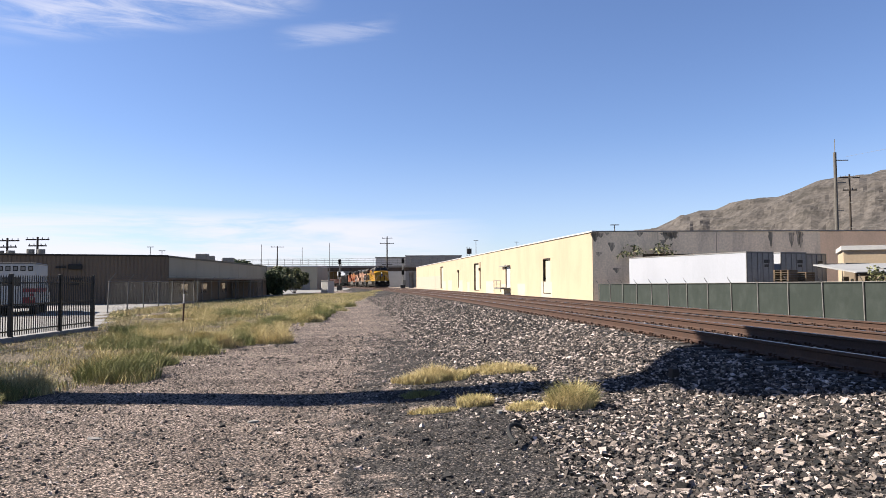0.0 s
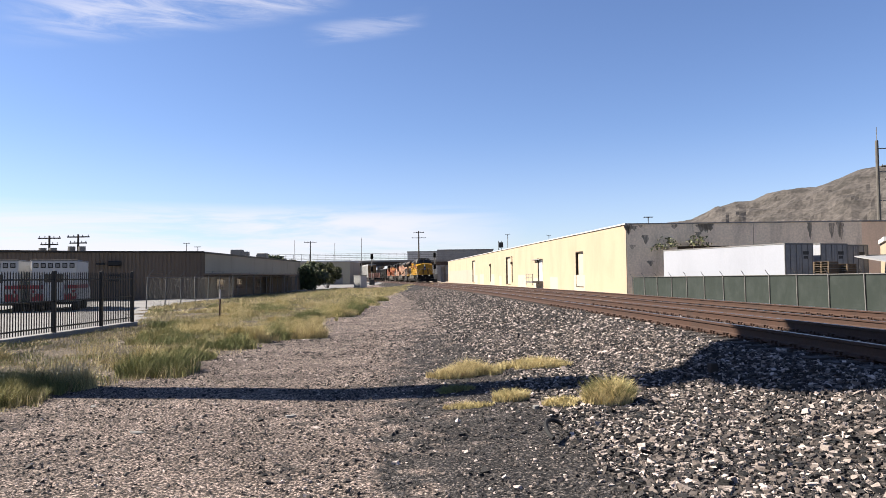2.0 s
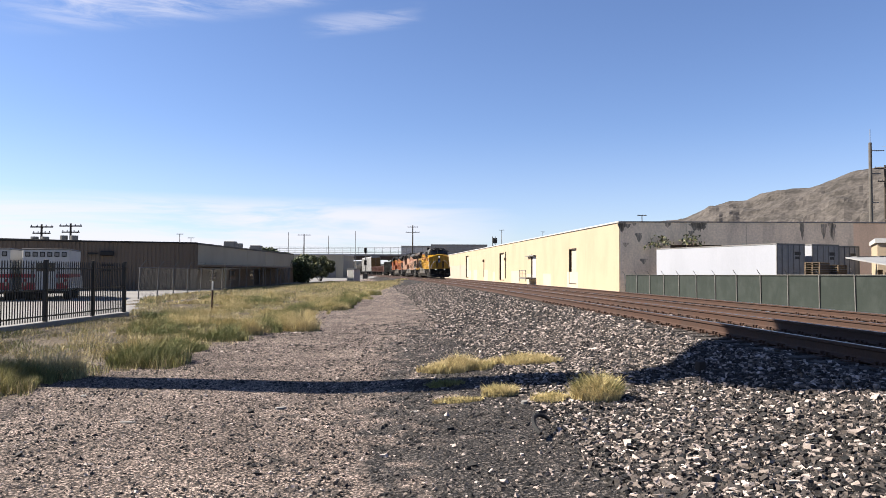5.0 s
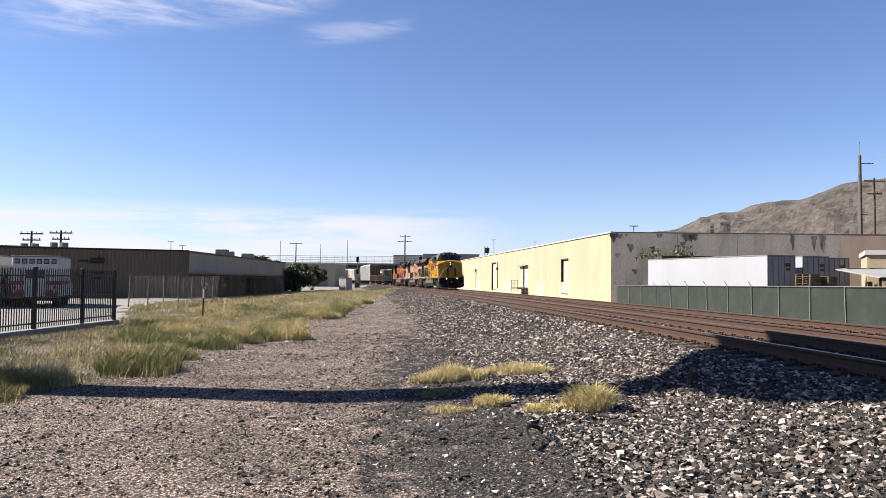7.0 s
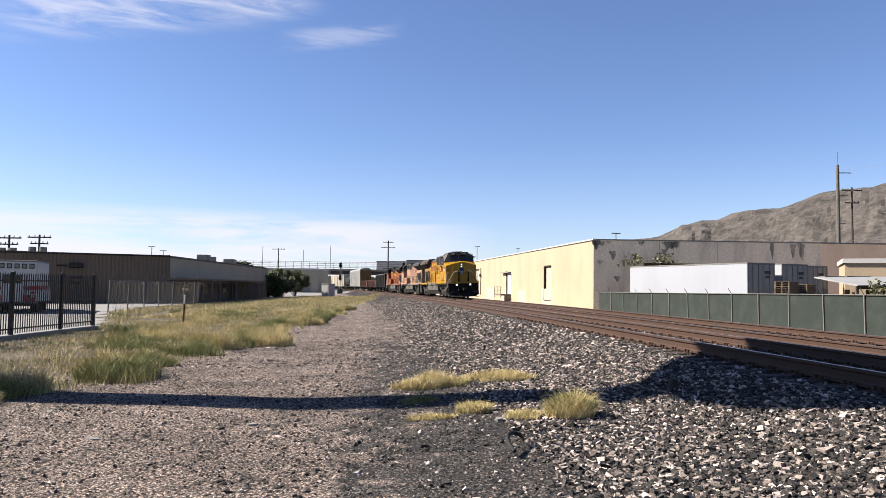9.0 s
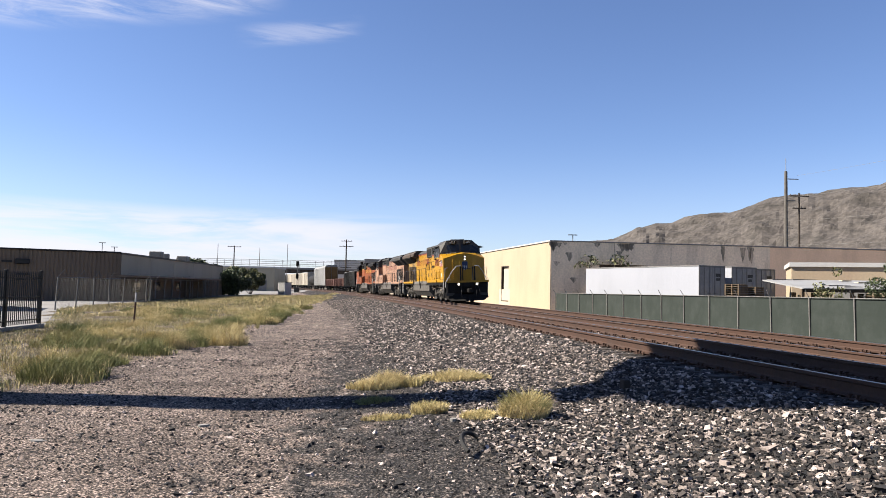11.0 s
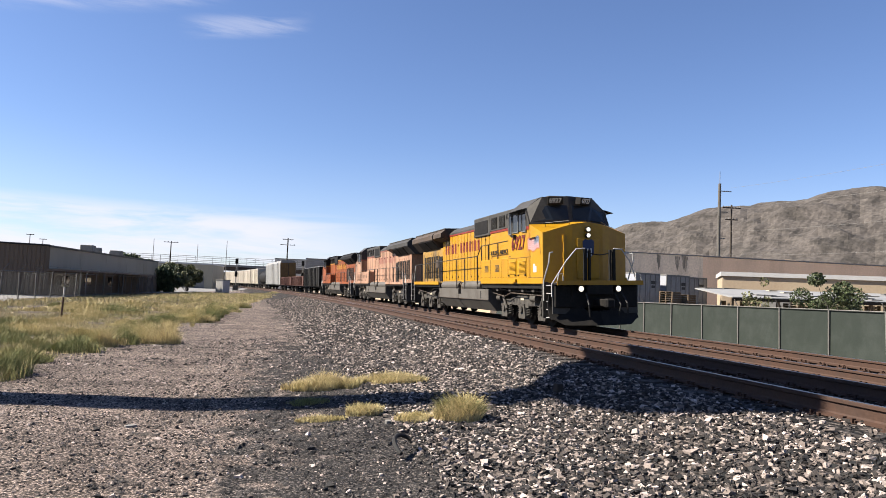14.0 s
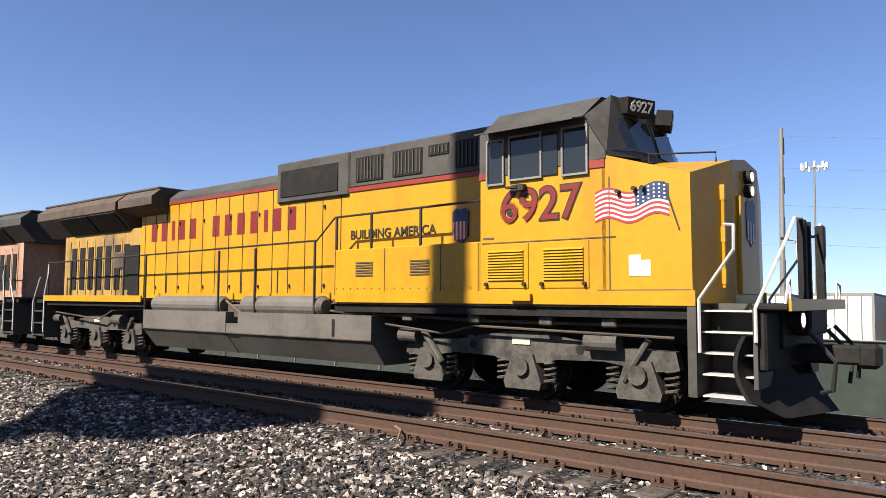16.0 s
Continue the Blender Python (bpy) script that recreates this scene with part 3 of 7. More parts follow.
def track(label, off, height, y0, y1, yfar, cant=0.0):
    t = tagged(empty("railway_track"), label, "track", "railway tracks")
    rail(t, off - 0.753, height), rail(t, off + 0.753, height, 1.506 * math.sin(cant))
    tie = Shape().box(-1.3, 1.3, -0.115, 0.115, -0.18, 0.0, 0.012).mesh("tie", M["tie"])
    sh = Shape().box(-0.19, 0.19, -0.09, 0.09, 0.0, 0.014, 0.004)
    for a in (-0.115, 0.115):
        for b in (-0.055, 0.055):
            sh.box(a - 0.012, a + 0.012, b - 0.01, b + 0.01, 0.01, 0.05).box(a - (0.03 if a > 0 else 0.014), a + (0.014 if a > 0 else 0.03), b - 0.014, b + 0.014, 0.044, 0.058)
    for b in (-0.115, 0.115):
        sh.box(-0.1, 0.1, b - 0.02, b + 0.02, -0.02, 0.035, 0.006)
    plate = sh.mesh("tie_plate", M["rust"])
    y, k = y0, 0
    rng = random.Random(3)
    while y < y1:
        slope = math.atan(line_slope(y))
        m = Matrix.Translation((line_x(y, off), y, height(y) - 0.2 + 0.753 * math.sin(cant))) @ Matrix.Rotation(-slope + rng.uniform(-0.012, 0.012), 4, "Z") @ Matrix.Rotation(-cant, 4, "Y")
        o = part("tie", tie, None, t)
        o.matrix_basis = m
        if y < yfar:
            for side in (-0.753, 0.753):
                p = part("tie_plate", plate, None, t)
                p.matrix_basis = m @ Matrix.Translation((side, 0, 0.0))
        y += 0.51
    return t


track("near railway track with rusty rails and creosoted wooden ties", -4.2, rail_near, -5, 70, 26)
track("far railway track with rusty rails that carries the train", 0.0, rail_far, -4, 60, 20, CANT)

# ---- hills ----
def make_hills():
    ridge = [(6, 0.5), (11, 2.3), (15.3, 4.0), (20, 5.25), (24, 5.9), (28.7, 7.15), (33, 7.6), (37.6, 8.3), (42, 8.4), (46.9, 7.0), (51.8, 8.4), (57, 6.7), (62.5, 4.8), (68, 2.0), (76, 0.4)]
    na, nr = 300, 80
    vs, fs = [], []
    for i in range(na + 1):
        a = radians(6 + 70 * i / na)
        d_ = math.degrees(a)
        k = max(j for j in range(len(ridge) - 1) if ridge[j][0] <= d_)
        u = smoothstep(0, 1, (d_ - ridge[k][0]) / (ridge[k + 1][0] - ridge[k][0]))
        top = ridge[k][1] * (1 - u) + ridge[k + 1][1] * u
        for j in range(nr + 1):
            k = j / nr
            d = 1100 + 1300 * k
            x, y = d * math.sin(a), d * math.cos(a)
            rise = (0.35 * smoothstep(0, 0.4, k) + 0.65 * smoothstep(0.25, 0.72, k)) * (1 - 0.5 * smoothstep(0.74, 1.0, k))
            crest = math.tan(radians(top)) * (1100 + 1300 * 0.72)
            gully = abs(noise.noise((d_ * 0.55 + 1.5 * noise.noise((d_ * 0.2, k * 3, 2)), k * 1.6, 7)))
            rough = noise.fractal((x * 0.007, y * 0.007, 1.3), 0.9, 2.1, 8) * 24 - 16 * (0.35 - gully) * (1 - k * 0.9)
            vs.append((x, y, -4 + rise * crest + rough * min(1, rise * 2) * (1 - 0.75 * smoothstep(0.5, 0.74, k)) + 5 * rise * noise.noise((x * 0.02, y * 0.02, 6))))
    for i in range(na):
        for j in range(nr):
            q = i * (nr + 1) + j
            fs.append((q, q + nr + 1, q + nr + 2, q + 1))
    me = bpy.data.meshes.new("hill")
    me.from_pydata(vs, [], fs)
    me.materials.append(M["hill"]), me.materials.append(M["cut"])
    for p in me.polygons:
        c = p.center
        az_ = math.degrees(math.atan2(c.x, c.y))
        w = noise.noise((c.x * 0.012, c.y * 0.012, 3)) + 0.6 * noise.noise((c.x * 0.04, c.y * 0.04, 5))
        if (42.5 < az_ + 2 * w < 46.5 and 30 < c.z < 70 + 35 * w) or (15 < az_ < 34 and abs(c.z - 82 - 14 * w) < 5 + 9 * w):
            p.material_index = 1
    tagged(new("hill", me), "bare grey-brown desert mountain with pale cuts", "mountain", kind="structure")


make_hills()

# ---- buildings ----
def wall_prism(p, q, z0, z1, thick, inward):
    """An upright wall from p to q (plan), its thickness on the inward side (+1: to the left of p-q)."""
    a, b = Vector((*p, 0)), Vector((*q, 0))
    u = (b - a).normalized()
    n = Vector((-u.y, u.x, 0)) * inward * thick
    vs = [(*(c.xy), z) for z in (z0, z1) for c in (a, b, b + n, a + n)]
    return Shape().add(vs, [(0, 1, 2, 3), (4, 5, 6, 7), (0, 1, 5, 4), (1, 2, 6, 5), (2, 3, 7, 6), (3, 0, 4, 7)])


def plane_frame(p, q):
    """A frame with x along the wall from p to q, y into the wall, z up."""
    u = (Vector((*q, 0)) - Vector((*p, 0))).normalized()
    m = Matrix.Identity(4)
    m.col[0], m.col[1], m.col[3] = (*u, 0), (-u.y, u.x, 0, 0), (*p, 0, 1)
    return m


def warehouse():
    corner, far = (15.45, 74.0), (-9.5, 257.0)
    w = tagged(empty("warehouse"), "long cream-painted warehouse with stained end wall", "warehouse")
    m = plane_frame(far, corner)
    L = math.dist(corner, far)
    z0, z1 = -0.8, 6.63

    def wp(name, s, mt, label=""):
        o = part(name, s, mt, w, label)
        o.matrix_basis = m
        return o

    # doors along the track side, at distance d from the far end: width, bottom, top
    gaps = [(L - 18.6, 3.2, 0.1, 4.35), (L - 68.5, 4.6, -0.1, 5.0), (L - 119, 5.2, -0.1, 5.4)]
    s, at = Shape(), 0.0
    for d, wd, b, t in sorted(gaps):
        s.box(at, d, 0, 0.3, z0, z1).box(d, d + wd, 0, 0.3, t, z1).box(d, d + wd, 0, 0.3, z0, b)
        at = d + wd
    s.box(at, L, 0, 0.3, z0, z1)
    wp("wall", s, M["cream"], "sunlit cream side wall")
    for d, wd, b, t in gaps:
        door = wp("door", Shape().box(d + 0.3, d + wd, 0.22, 0.28, b, t), M["palepatch"], "pale sliding freight door")
        part("door_frame", Shape().box(d - 0.12, d + 0.05, -0.03, 0.3, b, t + 0.12).box(d, d + wd, -0.03, 0.3, t, t + 0.12).box(d, d + wd, -0.05, 0.2, b - 0.1, b), M["soot"], door)
    wp("coping", Shape().box(0, L + 0.1, -0.12, 0.36, z1, z1 + 0.14), M["white"], "white roof edge trim")
    # far part overpainted, and paint patches
    wp("paint_patch", Shape().box(3, 66, -0.004, 0.0, z0, 3.1), M["patch"], "beige overpainted graffiti patch")
    rng = random.Random(5)
    for d in (70, 80, 96, 108, 128, 141, 152, 165):
        wd = rng.uniform(2.5, 7)
        wp("paint_patch", Shape().box(d, d + wd, -0.004, 0.0, z0, rng.uniform(1.0, 1.9)), M["palepatch"], "pale overpainted patch")
    # door landing with rails, lamps and pipes
    dx = L - 39.5
    door = wp("side_door", Shape().box(dx, dx + 2.2, -0.02, 0.08, 0.6, 3.9), M["white"], "white side door")
    part("door_frame", Shape().box(dx - 0.1, dx, -0.06, 0.1, 0.6, 4.0).box(dx - 3.4, dx + 2.3, -0.5, 0.1, 3.9, 4.05), M["concrete"], door)
    land = wp("landing", Shape().box(dx - 2.6, dx + 2.2, -1.6, 0, 0.35, 0.6).pipe([(dx - 2.6, -1.6, 0.0), (dx - 2.6, -1.6, 1.7), (dx + 2.2, -1.6, 1.7), (dx + 2.2, -1.6, 0)], 0.05).pipe([(dx - 2.6, -1.6, 1.15), (dx + 2.2, -1.6, 1.15)], 0.04).pipe([(dx - 0.4, -1.6, 0.3), (dx - 0.4, -1.6, 1.7)], 0.04), M["galv"], "steel landing with handrail")
    for d in (L - 88, L - 40, L - 62):
        wp("downpipe", Shape().rod((d, -0.08, 0.2), (d, -0.08, 4.2 if d != L - 62 else 5.2), 0.07).box(d - 0.35, d + 0.3, -0.35, -0.05, 3.6, 4.1, 0.03), M["soot"], "dark wall pipe with box")
    # end wall towards the yard
    e = plane_frame(corner, (corner[0] + 60, corner[1] + 1.2))

    def ep(name, s, mt, label=""):
        o = part(name, s, mt, w, label)
        o.matrix_basis = e
        return o

    ep("end_wall", Shape().box(0.06, 5.2, 0, 0.3, z0, z1).box(10.5, 23.8, 0, 0.3, z0, z1).box(5.2, 10.5, 0, 0.3, 4.35, z1), M["shadewall"], "shaded, water-stained concrete end wall")
    # a dark sheet closes the dock opening in place of its shaded interior
    ep("dock_opening", Shape().box(5.2, 10.5, 0.25, 0.3, z0, 4.35), M["soot"], "dark sheet standing in for the shade inside the loading dock")
    ep("end_wall", Shape().box(23.8, 60, 0.0, 0.3, z0, z1 - 0.02), M["tanwall"], "tan painted end wall")
    ep("coping", Shape().box(0, 60, -0.06, 0.36, z1, z1 + 0.12), M["concrete"])
    for k in range(26):
        a = rng.choice([rng.uniform(0.2, 1.6), rng.uniform(6, 9), rng.uniform(15, 23.6), rng.uniform(2, 23)])
        h = rng.uniform(0.5, 2.2) if a > 16 else rng.uniform(0.2, 1.0)
        t = z1 - rng.uniform(0, 0.15) if rng.random() < 0.75 else rng.uniform(2.5, 6)
        s = Shape()
        wd = rng.uniform(0.15, 0.6)
        n = 7
        left = [(a - wd * (0.5 + 0.5 * rng.random()) * (1 - (j / n) ** 2), t - h * j / n) for j in range(n + 1)]
        right = [(a + wd * (0.4 + 0.6 * rng.random()) * (1 - (j / n) ** 2) + 0.02, t - h * j / n) for j in range(n + 1)]
        s.prism(left + right[::-1], -0.004, 0.002, "y")
        ep("water_stain", s, M["stain"], "dark water stain")
    for a in (6.8, 12.9):
        ep("pilaster_joint", Shape().box(a, a + 0.05, -0.006, 0.0, z0, z1), M["stain"])
    roof = Shape().add([(corner[0] + 0.2, corner[1] + 0.3, z1 - 0.5), (far[0] + 0.2, far[1], z1 - 0.5), (far[0] + 60, far[1] + 10, z1 - 0.5), (corner[0] + 60, corner[1] + 1.4, z1 - 0.5)], [(0, 1, 2, 3)])
    part("roof", roof, M["concrete"], w)
    part("back_wall", wall_prism((corner[0] + 60, corner[1] + 1.2), (far[0] + 60, far[1] + 10), z0, z1 - 0.1, 0.3, 1), M["tanwall"], w)
    part("back_wall", wall_prism((far[0] + 60, far[1] + 10), far, z0, z1 - 0.1, 0.3, 1), M["tanwall"], w)


warehouse()


def brown_building():
    b = tagged(empty("metal_shed"), "long brown corrugated metal warehouse", "warehouse")
    c = (-23.1, 60.2)
    z0, z1 = -0.5, 3.85
    m = plane_frame((-75, 38.5), c)
    L = math.dist((-75, 38.5), c)

    def bp(name, s, mt, mm, label=""):
        o = part(name, s, mt, b, label)
        o.matrix_basis = mm
        return o

    def ribbed(length, z0, z1, pitch=0.3):
        s, k = Shape(), 0
        out = []
        while k * pitch < length:
            x = k * pitch
            out += [(x, 0.0), (x + pitch * 0.6, 0.0), (x + pitch * 0.7, 0.035), (x + pitch * 0.9, 0.035)]
            k += 1
        out.append((length, 0.0))
        s.prism(out + [(length, 0.2), (0, 0.2)], z0, z1, "z")
        return s

    bp("front_wall", ribbed(L, z0, z1), M["brown"], m, "brown ribbed metal wall")
    bp("gutter", Shape().box(0, L + 0.05, -0.12, 0.2, z1 - 0.05, z1 + 0.08, 0.02), M["blackiron"], m)
    bp("wall_lamp", Shape().box(L - 7.4, L - 6.4, -0.4, 0, 2.7, 3.1, 0.05).box(L - 8.3, L - 7.6, -0.2, 0, 2.8, 2.95), M["blackiron"], m, "dark wall vent box")
    bp("wall_lamp", Shape().box(L - 7.3, L - 6.4, -0.2, 0, 1.85, 2.0).box(L - 7.3, L - 6.6, -0.2, 0, 1.45, 1.58), M["blackiron"], m)
    end = (-24.6, 100)
    n = plane_frame(c, end)
    L2 = math.dist(c, end)
    low = Shape().box(0, L2, 0, 0.2, z0, 1.9)
    bp("side_wall", low, M["brown"], n, "shaded lower side wall")
    up = Shape()
    k = 0.0
    while k < L2:
        up.box(k, min(L2, k + 7.95), 0.0, 0.2, 1.9, z1 - 0.1)
        k += 8.0
    bp("side_wall", up, M["olive"], n, "beige metal upper side wall")
    bp("canopy", Shape().box(0, 28, -2.4, 0.1, 1.85, 2.02, 0.02), M["brown"], n, "flat metal canopy")
    for k in range(5):
        bp("canopy_post", Shape().rod((1 + 6.5 * k, -2.2, -0.4), (1 + 6.5 * k, -2.2, 1.85), 0.06), M["galv"], n)
    bp("gutter", Shape().box(0, L2, -0.1, 0.2, z1 - 0.12, z1 + 0.04), M["blackiron"], n)
    for a in (3.5, 9.5, 17):
        bp("side_window", Shape().box(a, a + 1.8, -0.03, 0.05, 0.6, 1.5), M["glass"], n, "dark window band")
    bp("door", Shape().box(27.5, 28.8, -0.04, 0.05, -0.3, 1.8), M["wood"], n)
    bp("roof", Shape().add([(0, 0, z1), (L2, 0, z1), (L2, 55, z1 + 1.2), (0, 55, z1 + 1.2)], [(0, 1, 2, 3)]), M["steelblue"], n)
    bp("back_wall", Shape().box(0, L2, 54.8, 55, z0, z1 + 1.2), M["brown"], n)
    bp("back_wall", Shape().box(L2, L2 + 0.2, 0, 55, z0, z1), M["brown"], n)
    # rooftop units, far down the roof
    for a, d, sx in ((20, 3, 1.3), (26, 4, 1.1), (33, 3.5, 1.5), (38, 5, 0.9)):
        u = part("roof_unit", Shape().box(-sx / 2, sx / 2, -0.6, 0.6, 0, 1.0, 0.05).box(-sx / 2 + 0.1, sx / 2 - 0.1, -0.62, 0.62, 0.3, 0.8), M["galv"], b, "rooftop ventilation unit")
        u.matrix_basis = n @ Matrix.Translation((a, d, z1 - 0.05))


brown_building()


# ---- road bridge across the line ----
def bridge():
    b = tagged(empty("road_bridge"), "concrete road overpass with steel girders and railings", "bridge")
    y = 272.0
    s = Shape().box(-80, 75, y - 5, y + 6, 6.9, 7.6)
    part("deck", s, M["concrete"], b, "pale concrete deck")
    for k in range(4):
        part("girder", Shape().box(-80, 75, y - 4.6 + 3 * k, y - 4.2 + 3 * k, 5.6, 6.9), M["soot"], b, "dark steel girder")
    for x in (-62, -36, -12, 12, 36):
        part("pier", Shape().rod((x, y - 2, -1), (x, y - 2, 5.2), 0.8, 12).rod((x, y + 3, -1), (x, y + 3, 5.2), 0.8, 12).box(x - 1, x + 1, y - 4.8, y + 5.6, 4.9, 5.6), M["concrete"], b)
    for z in (8.2, 8.8, 9.6, 10.2):
        part("railing", Shape().rod((-80, y - 5, z), (75, y - 5, z), 0.06, 5), M["galv"], b)
    for k in range(52):
        part("railing_post", Shape().rod((-80 + 3 * k, y - 5, 7.5), (-80 + 3 * k, y - 5, 10.2), 0.06, 5), M["galv"], b)
    part("abutment", Shape().prism([(-80, -1), (-190, -1), (-190, 1.5), (-80, 7.5)], y - 5, y + 6, "y"), M["plain"], b, "earth ramp")
    part("abutment", Shape().prism([(75, -1), (190, -1), (190, 1.5), (75, 7.5)], y - 5, y + 6, "y"), M["plain"], b, "earth ramp")


bridge()


def block(name, label, cat, x, y, w, d, h, material, rz=0, z=-0.7, trim=None):
    """A plain far building with a parapet and a row of doors."""
    e = tagged(empty(name, pose(x, y, z, 0, 0, rz)), label, cat)
    part("wall_block", Shape().box(-w / 2, w / 2, -d / 2, d / 2, 0, h), material, e)
    part("parapet", Shape().box(-w / 2 - 0.15, w / 2 + 0.15, -d / 2 - 0.15, d / 2 + 0.15, h, h + 0.35), trim or M["concrete"], e)
    k = -w / 2 + 3
    while k < w / 2 - 2:
        part("door", Shape().box(k, k + 2.2, -d / 2 - 0.05, -d / 2 + 0.1, 0, min(3, h * 0.6)), M["concrete"], e)
        k += 9
    return e


block("far_building", "white flat-roofed building beyond the bridge", "building", -15, 330, 30, 20, 13.0, M["white"])
block("far_building", "pale grey storage building beyond the bridge", "building", -4, 318, 24, 20, 13.2, M["rack"])
block("far_building", "grey metal shed beside the track", "building", 0.5, 262, 9, 8, 6.0, M["tank"], z=-1.2)
block("far_building", "low white-roofed shed behind the bushes", "building", -48, 185, 34, 16, 6.0, M["olive"], trim=M["white"])
block("far_building", "low far warehouse under the bridge", "building", -66, 420, 60, 20, 5.5, M["palepatch"])
block("far_building", "low far warehouse under the bridge", "building", 10, 440, 70, 20, 5.0, M["boxcar"])

# ---- the train ----
def wheelset(parent, x):
    w = empty("wheelset")
    w.parent = parent
    w.matrix_basis = pose(x, 0, 0.53)
    for s in (-1, 1):
        part("wheel", Shape().rod((0, s * 0.70, 0), (0, s * 0.83, 0), 0.53, 28).rod((0, s * 0.66, 0), (0, s * 0.70, 0), 0.56, 28).rod((0, s * 0.83, 0), (0, s * 0.86, 0), 0.40, 20, 0.3), M["black"], w)
    part("axle", Shape().rod((0, -0.66, 0), (0, 0.66, 0), 0.1, 10), M["black"], w)
    return w


def locomotive(name, label, paint, lower, roofc, stripe, textc, detail):
    """A six-axle freight diesel, x ahead, the front corner of the nose at x = 0, z from the railhead."""
    e = tagged(empty(name), label, "locomotive", "locomotives")
    P = lambda n, s, m, l="", par=None: part(n, s, m, par or e, l)
    # frame and walkway
    P("underframe", Shape().box(-19.9, 1.0, -0.9, 0.9, 0.95, 1.4).box(-19.0, -13.4, -1.45, 1.45, 1.3, 1.44).box(-6.5, 0.1, -1.45, 1.45, 1.3, 1.44), M["black"], "black underframe")
    P("walkway", Shape().box(-19.0, -13.4, -1.5, 1.5, 1.44, 1.52).box(-6.5, 0.16, -1.5, 1.5, 1.44, 1.52).box(-13.4, -6.5, -1.1, 1.1, 1.44, 1.52), M["soot"])
    for s in (-1, 1):
        P("sill", Shape().box(-6.4, 0.16, min(s * 1.49, s * 1.53), max(s * 1.49, s * 1.53), 1.47, 1.66), lower)
        P("sill", Shape().box(-19.0, -13.4, min(s * 1.49, s * 1.53), max(s * 1.49, s * 1.53), 1.42, 1.58), lower)
        P("sill", Shape().box(-13.4, -6.4, min(s * 1.08, s * 1.13), max(s * 1.08, s * 1.13), 1.5, 1.64), lower)
    # nose: two slanting cheeks and a flat centre door
    nb = [(-1.1, -1.5), (0.12, -1.5), (0.34, -0.55), (0.34, 0.55), (0.12, 1.5), (-1.1, 1.5)]
    nt = [(-1.1, -1.5, 3.52), (0.11, -1.5, 3.14), (0.33, -0.55, 3.42), (0.33, 0.55, 3.42), (0.11, 1.5, 3.14), (-1.1, 1.5, 3.52)]
    nose = Shape().add([(x, y, 1.5) for x, y in nb] + nt + [(-1.1, 0, 3.62), (0.33, 0, 3.50)],
                       [(0, 1, 2, 3, 4, 5), (0, 6, 7, 1), (1, 7, 8, 2), (2, 8, 13, 9, 3), (3, 9, 10, 4), (4, 10, 11, 5), (6, 12, 13, 8, 7), (12, 11, 10, 9, 13), (0, 5, 11, 12, 6)])
    nose_ob = P("nose", nose, paint, "faceted short hood")
    P("nose_door", Shape().box(0.33, 0.385, -0.40, 0.40, 1.62, 2.95, 0.01), paint, "", nose_ob)
    P("door_hinge", Shape().box(0.22, 0.32, -0.86, -0.78, 1.75, 1.95).box(0.22, 0.32, -0.86, -0.78, 2.3, 2.5).box(0.22, 0.32, -0.86, -0.78, 2.85, 3.05).rod((0.29, -0.83, 1.7), (0.29, -0.83, 3.05), 0.025), paint, "", nose_ob)
    P("grab_iron", Shape().pipe([(-0.6, -1.1, 3.40), (-0.6, -1.1, 3.52), (0.12, -0.55, 3.55), (0.12, -0.55, 3.42)], 0.014), M["dkrail"], "", nose_ob)
    P("grab_iron", Shape().pipe([(-0.5, 1.1, 3.38), (-0.5, 1.1, 3.5), (0.12, 0.6, 3.53)], 0.014), M["dkrail"], "", nose_ob)
    for z in (3.05, 3.25):
        P("headlight", Shape().rod((0.33, 0, z), (0.42, 0, z), 0.095, 16), M["black"], "", nose_ob)
        P("headlight_lens", Shape().rod((0.415, 0, z), (0.43, 0, z), 0.066, 16), M["lamp"], "lit headlight", nose_ob)
    # cab
    side = [(-3.15, 1.5), (-1.05, 1.5), (-1.05, 3.54), (-1.36, 4.06), (-3.15, 4.06)]
    P("cab", Shape().prism(side, -1.5, 1.5), paint, "crew cab")
    roof = [(-1.5, 4.07), (-0.98, 4.48), (0, 4.54), (0.98, 4.48), (1.5, 4.07)]
    rs = Shape()
    n = len(roof)
    fr = [(-1.42 + 0.18 * (1 - abs(y) / 1.5), y, z) for y, z in roof]
    bk = [(-3.15, y, z) for y, z in roof]
    rs.add(fr + bk, [tuple(range(n)), tuple(range(n, 2 * n))[::-1]] + [(k, k + 1, n + k + 1, n + k) for k in range(n - 1)] + [(0, n - 1, 2 * n - 1, n)])
    P("cab_roof", rs, roofc, "dark roof")
    P("cab_band", Shape().prism([(-3.16, 3.38), (-1.03, 3.46), (-1.04, 3.56), (-1.36, 4.07), (-3.16, 4.07)], -1.512, 1.512), roofc)
    P("cab_stripe", Shape().box(-1.31, -1.05, -1.516, 1.516, 3.34, 3.45).box(-3.17, -2.95, -1.516, 1.516, 3.36, 3.46), stripe)
    # windscreen surround slopes back, in three facets
    ws = Shape()
    lo = [(-1.03, -1.5, 3.50), (-0.92, -0.62, 3.57), (-0.90, 0, 3.58), (-0.92, 0.62, 3.57), (-1.03, 1.5, 3.50)]
    hi = [(-1.40, -1.5, 4.08), (-1.22, -0.95, 4.49), (-1.18, 0, 4.54), (-1.22, 0.95, 4.49), (-1.40, 1.5, 4.08)]
    ws.add(lo + hi, [(k, k + 1, 6 + k, 5 + k) for k in range(4)])
    P("windscreen_frame", ws, roofc)
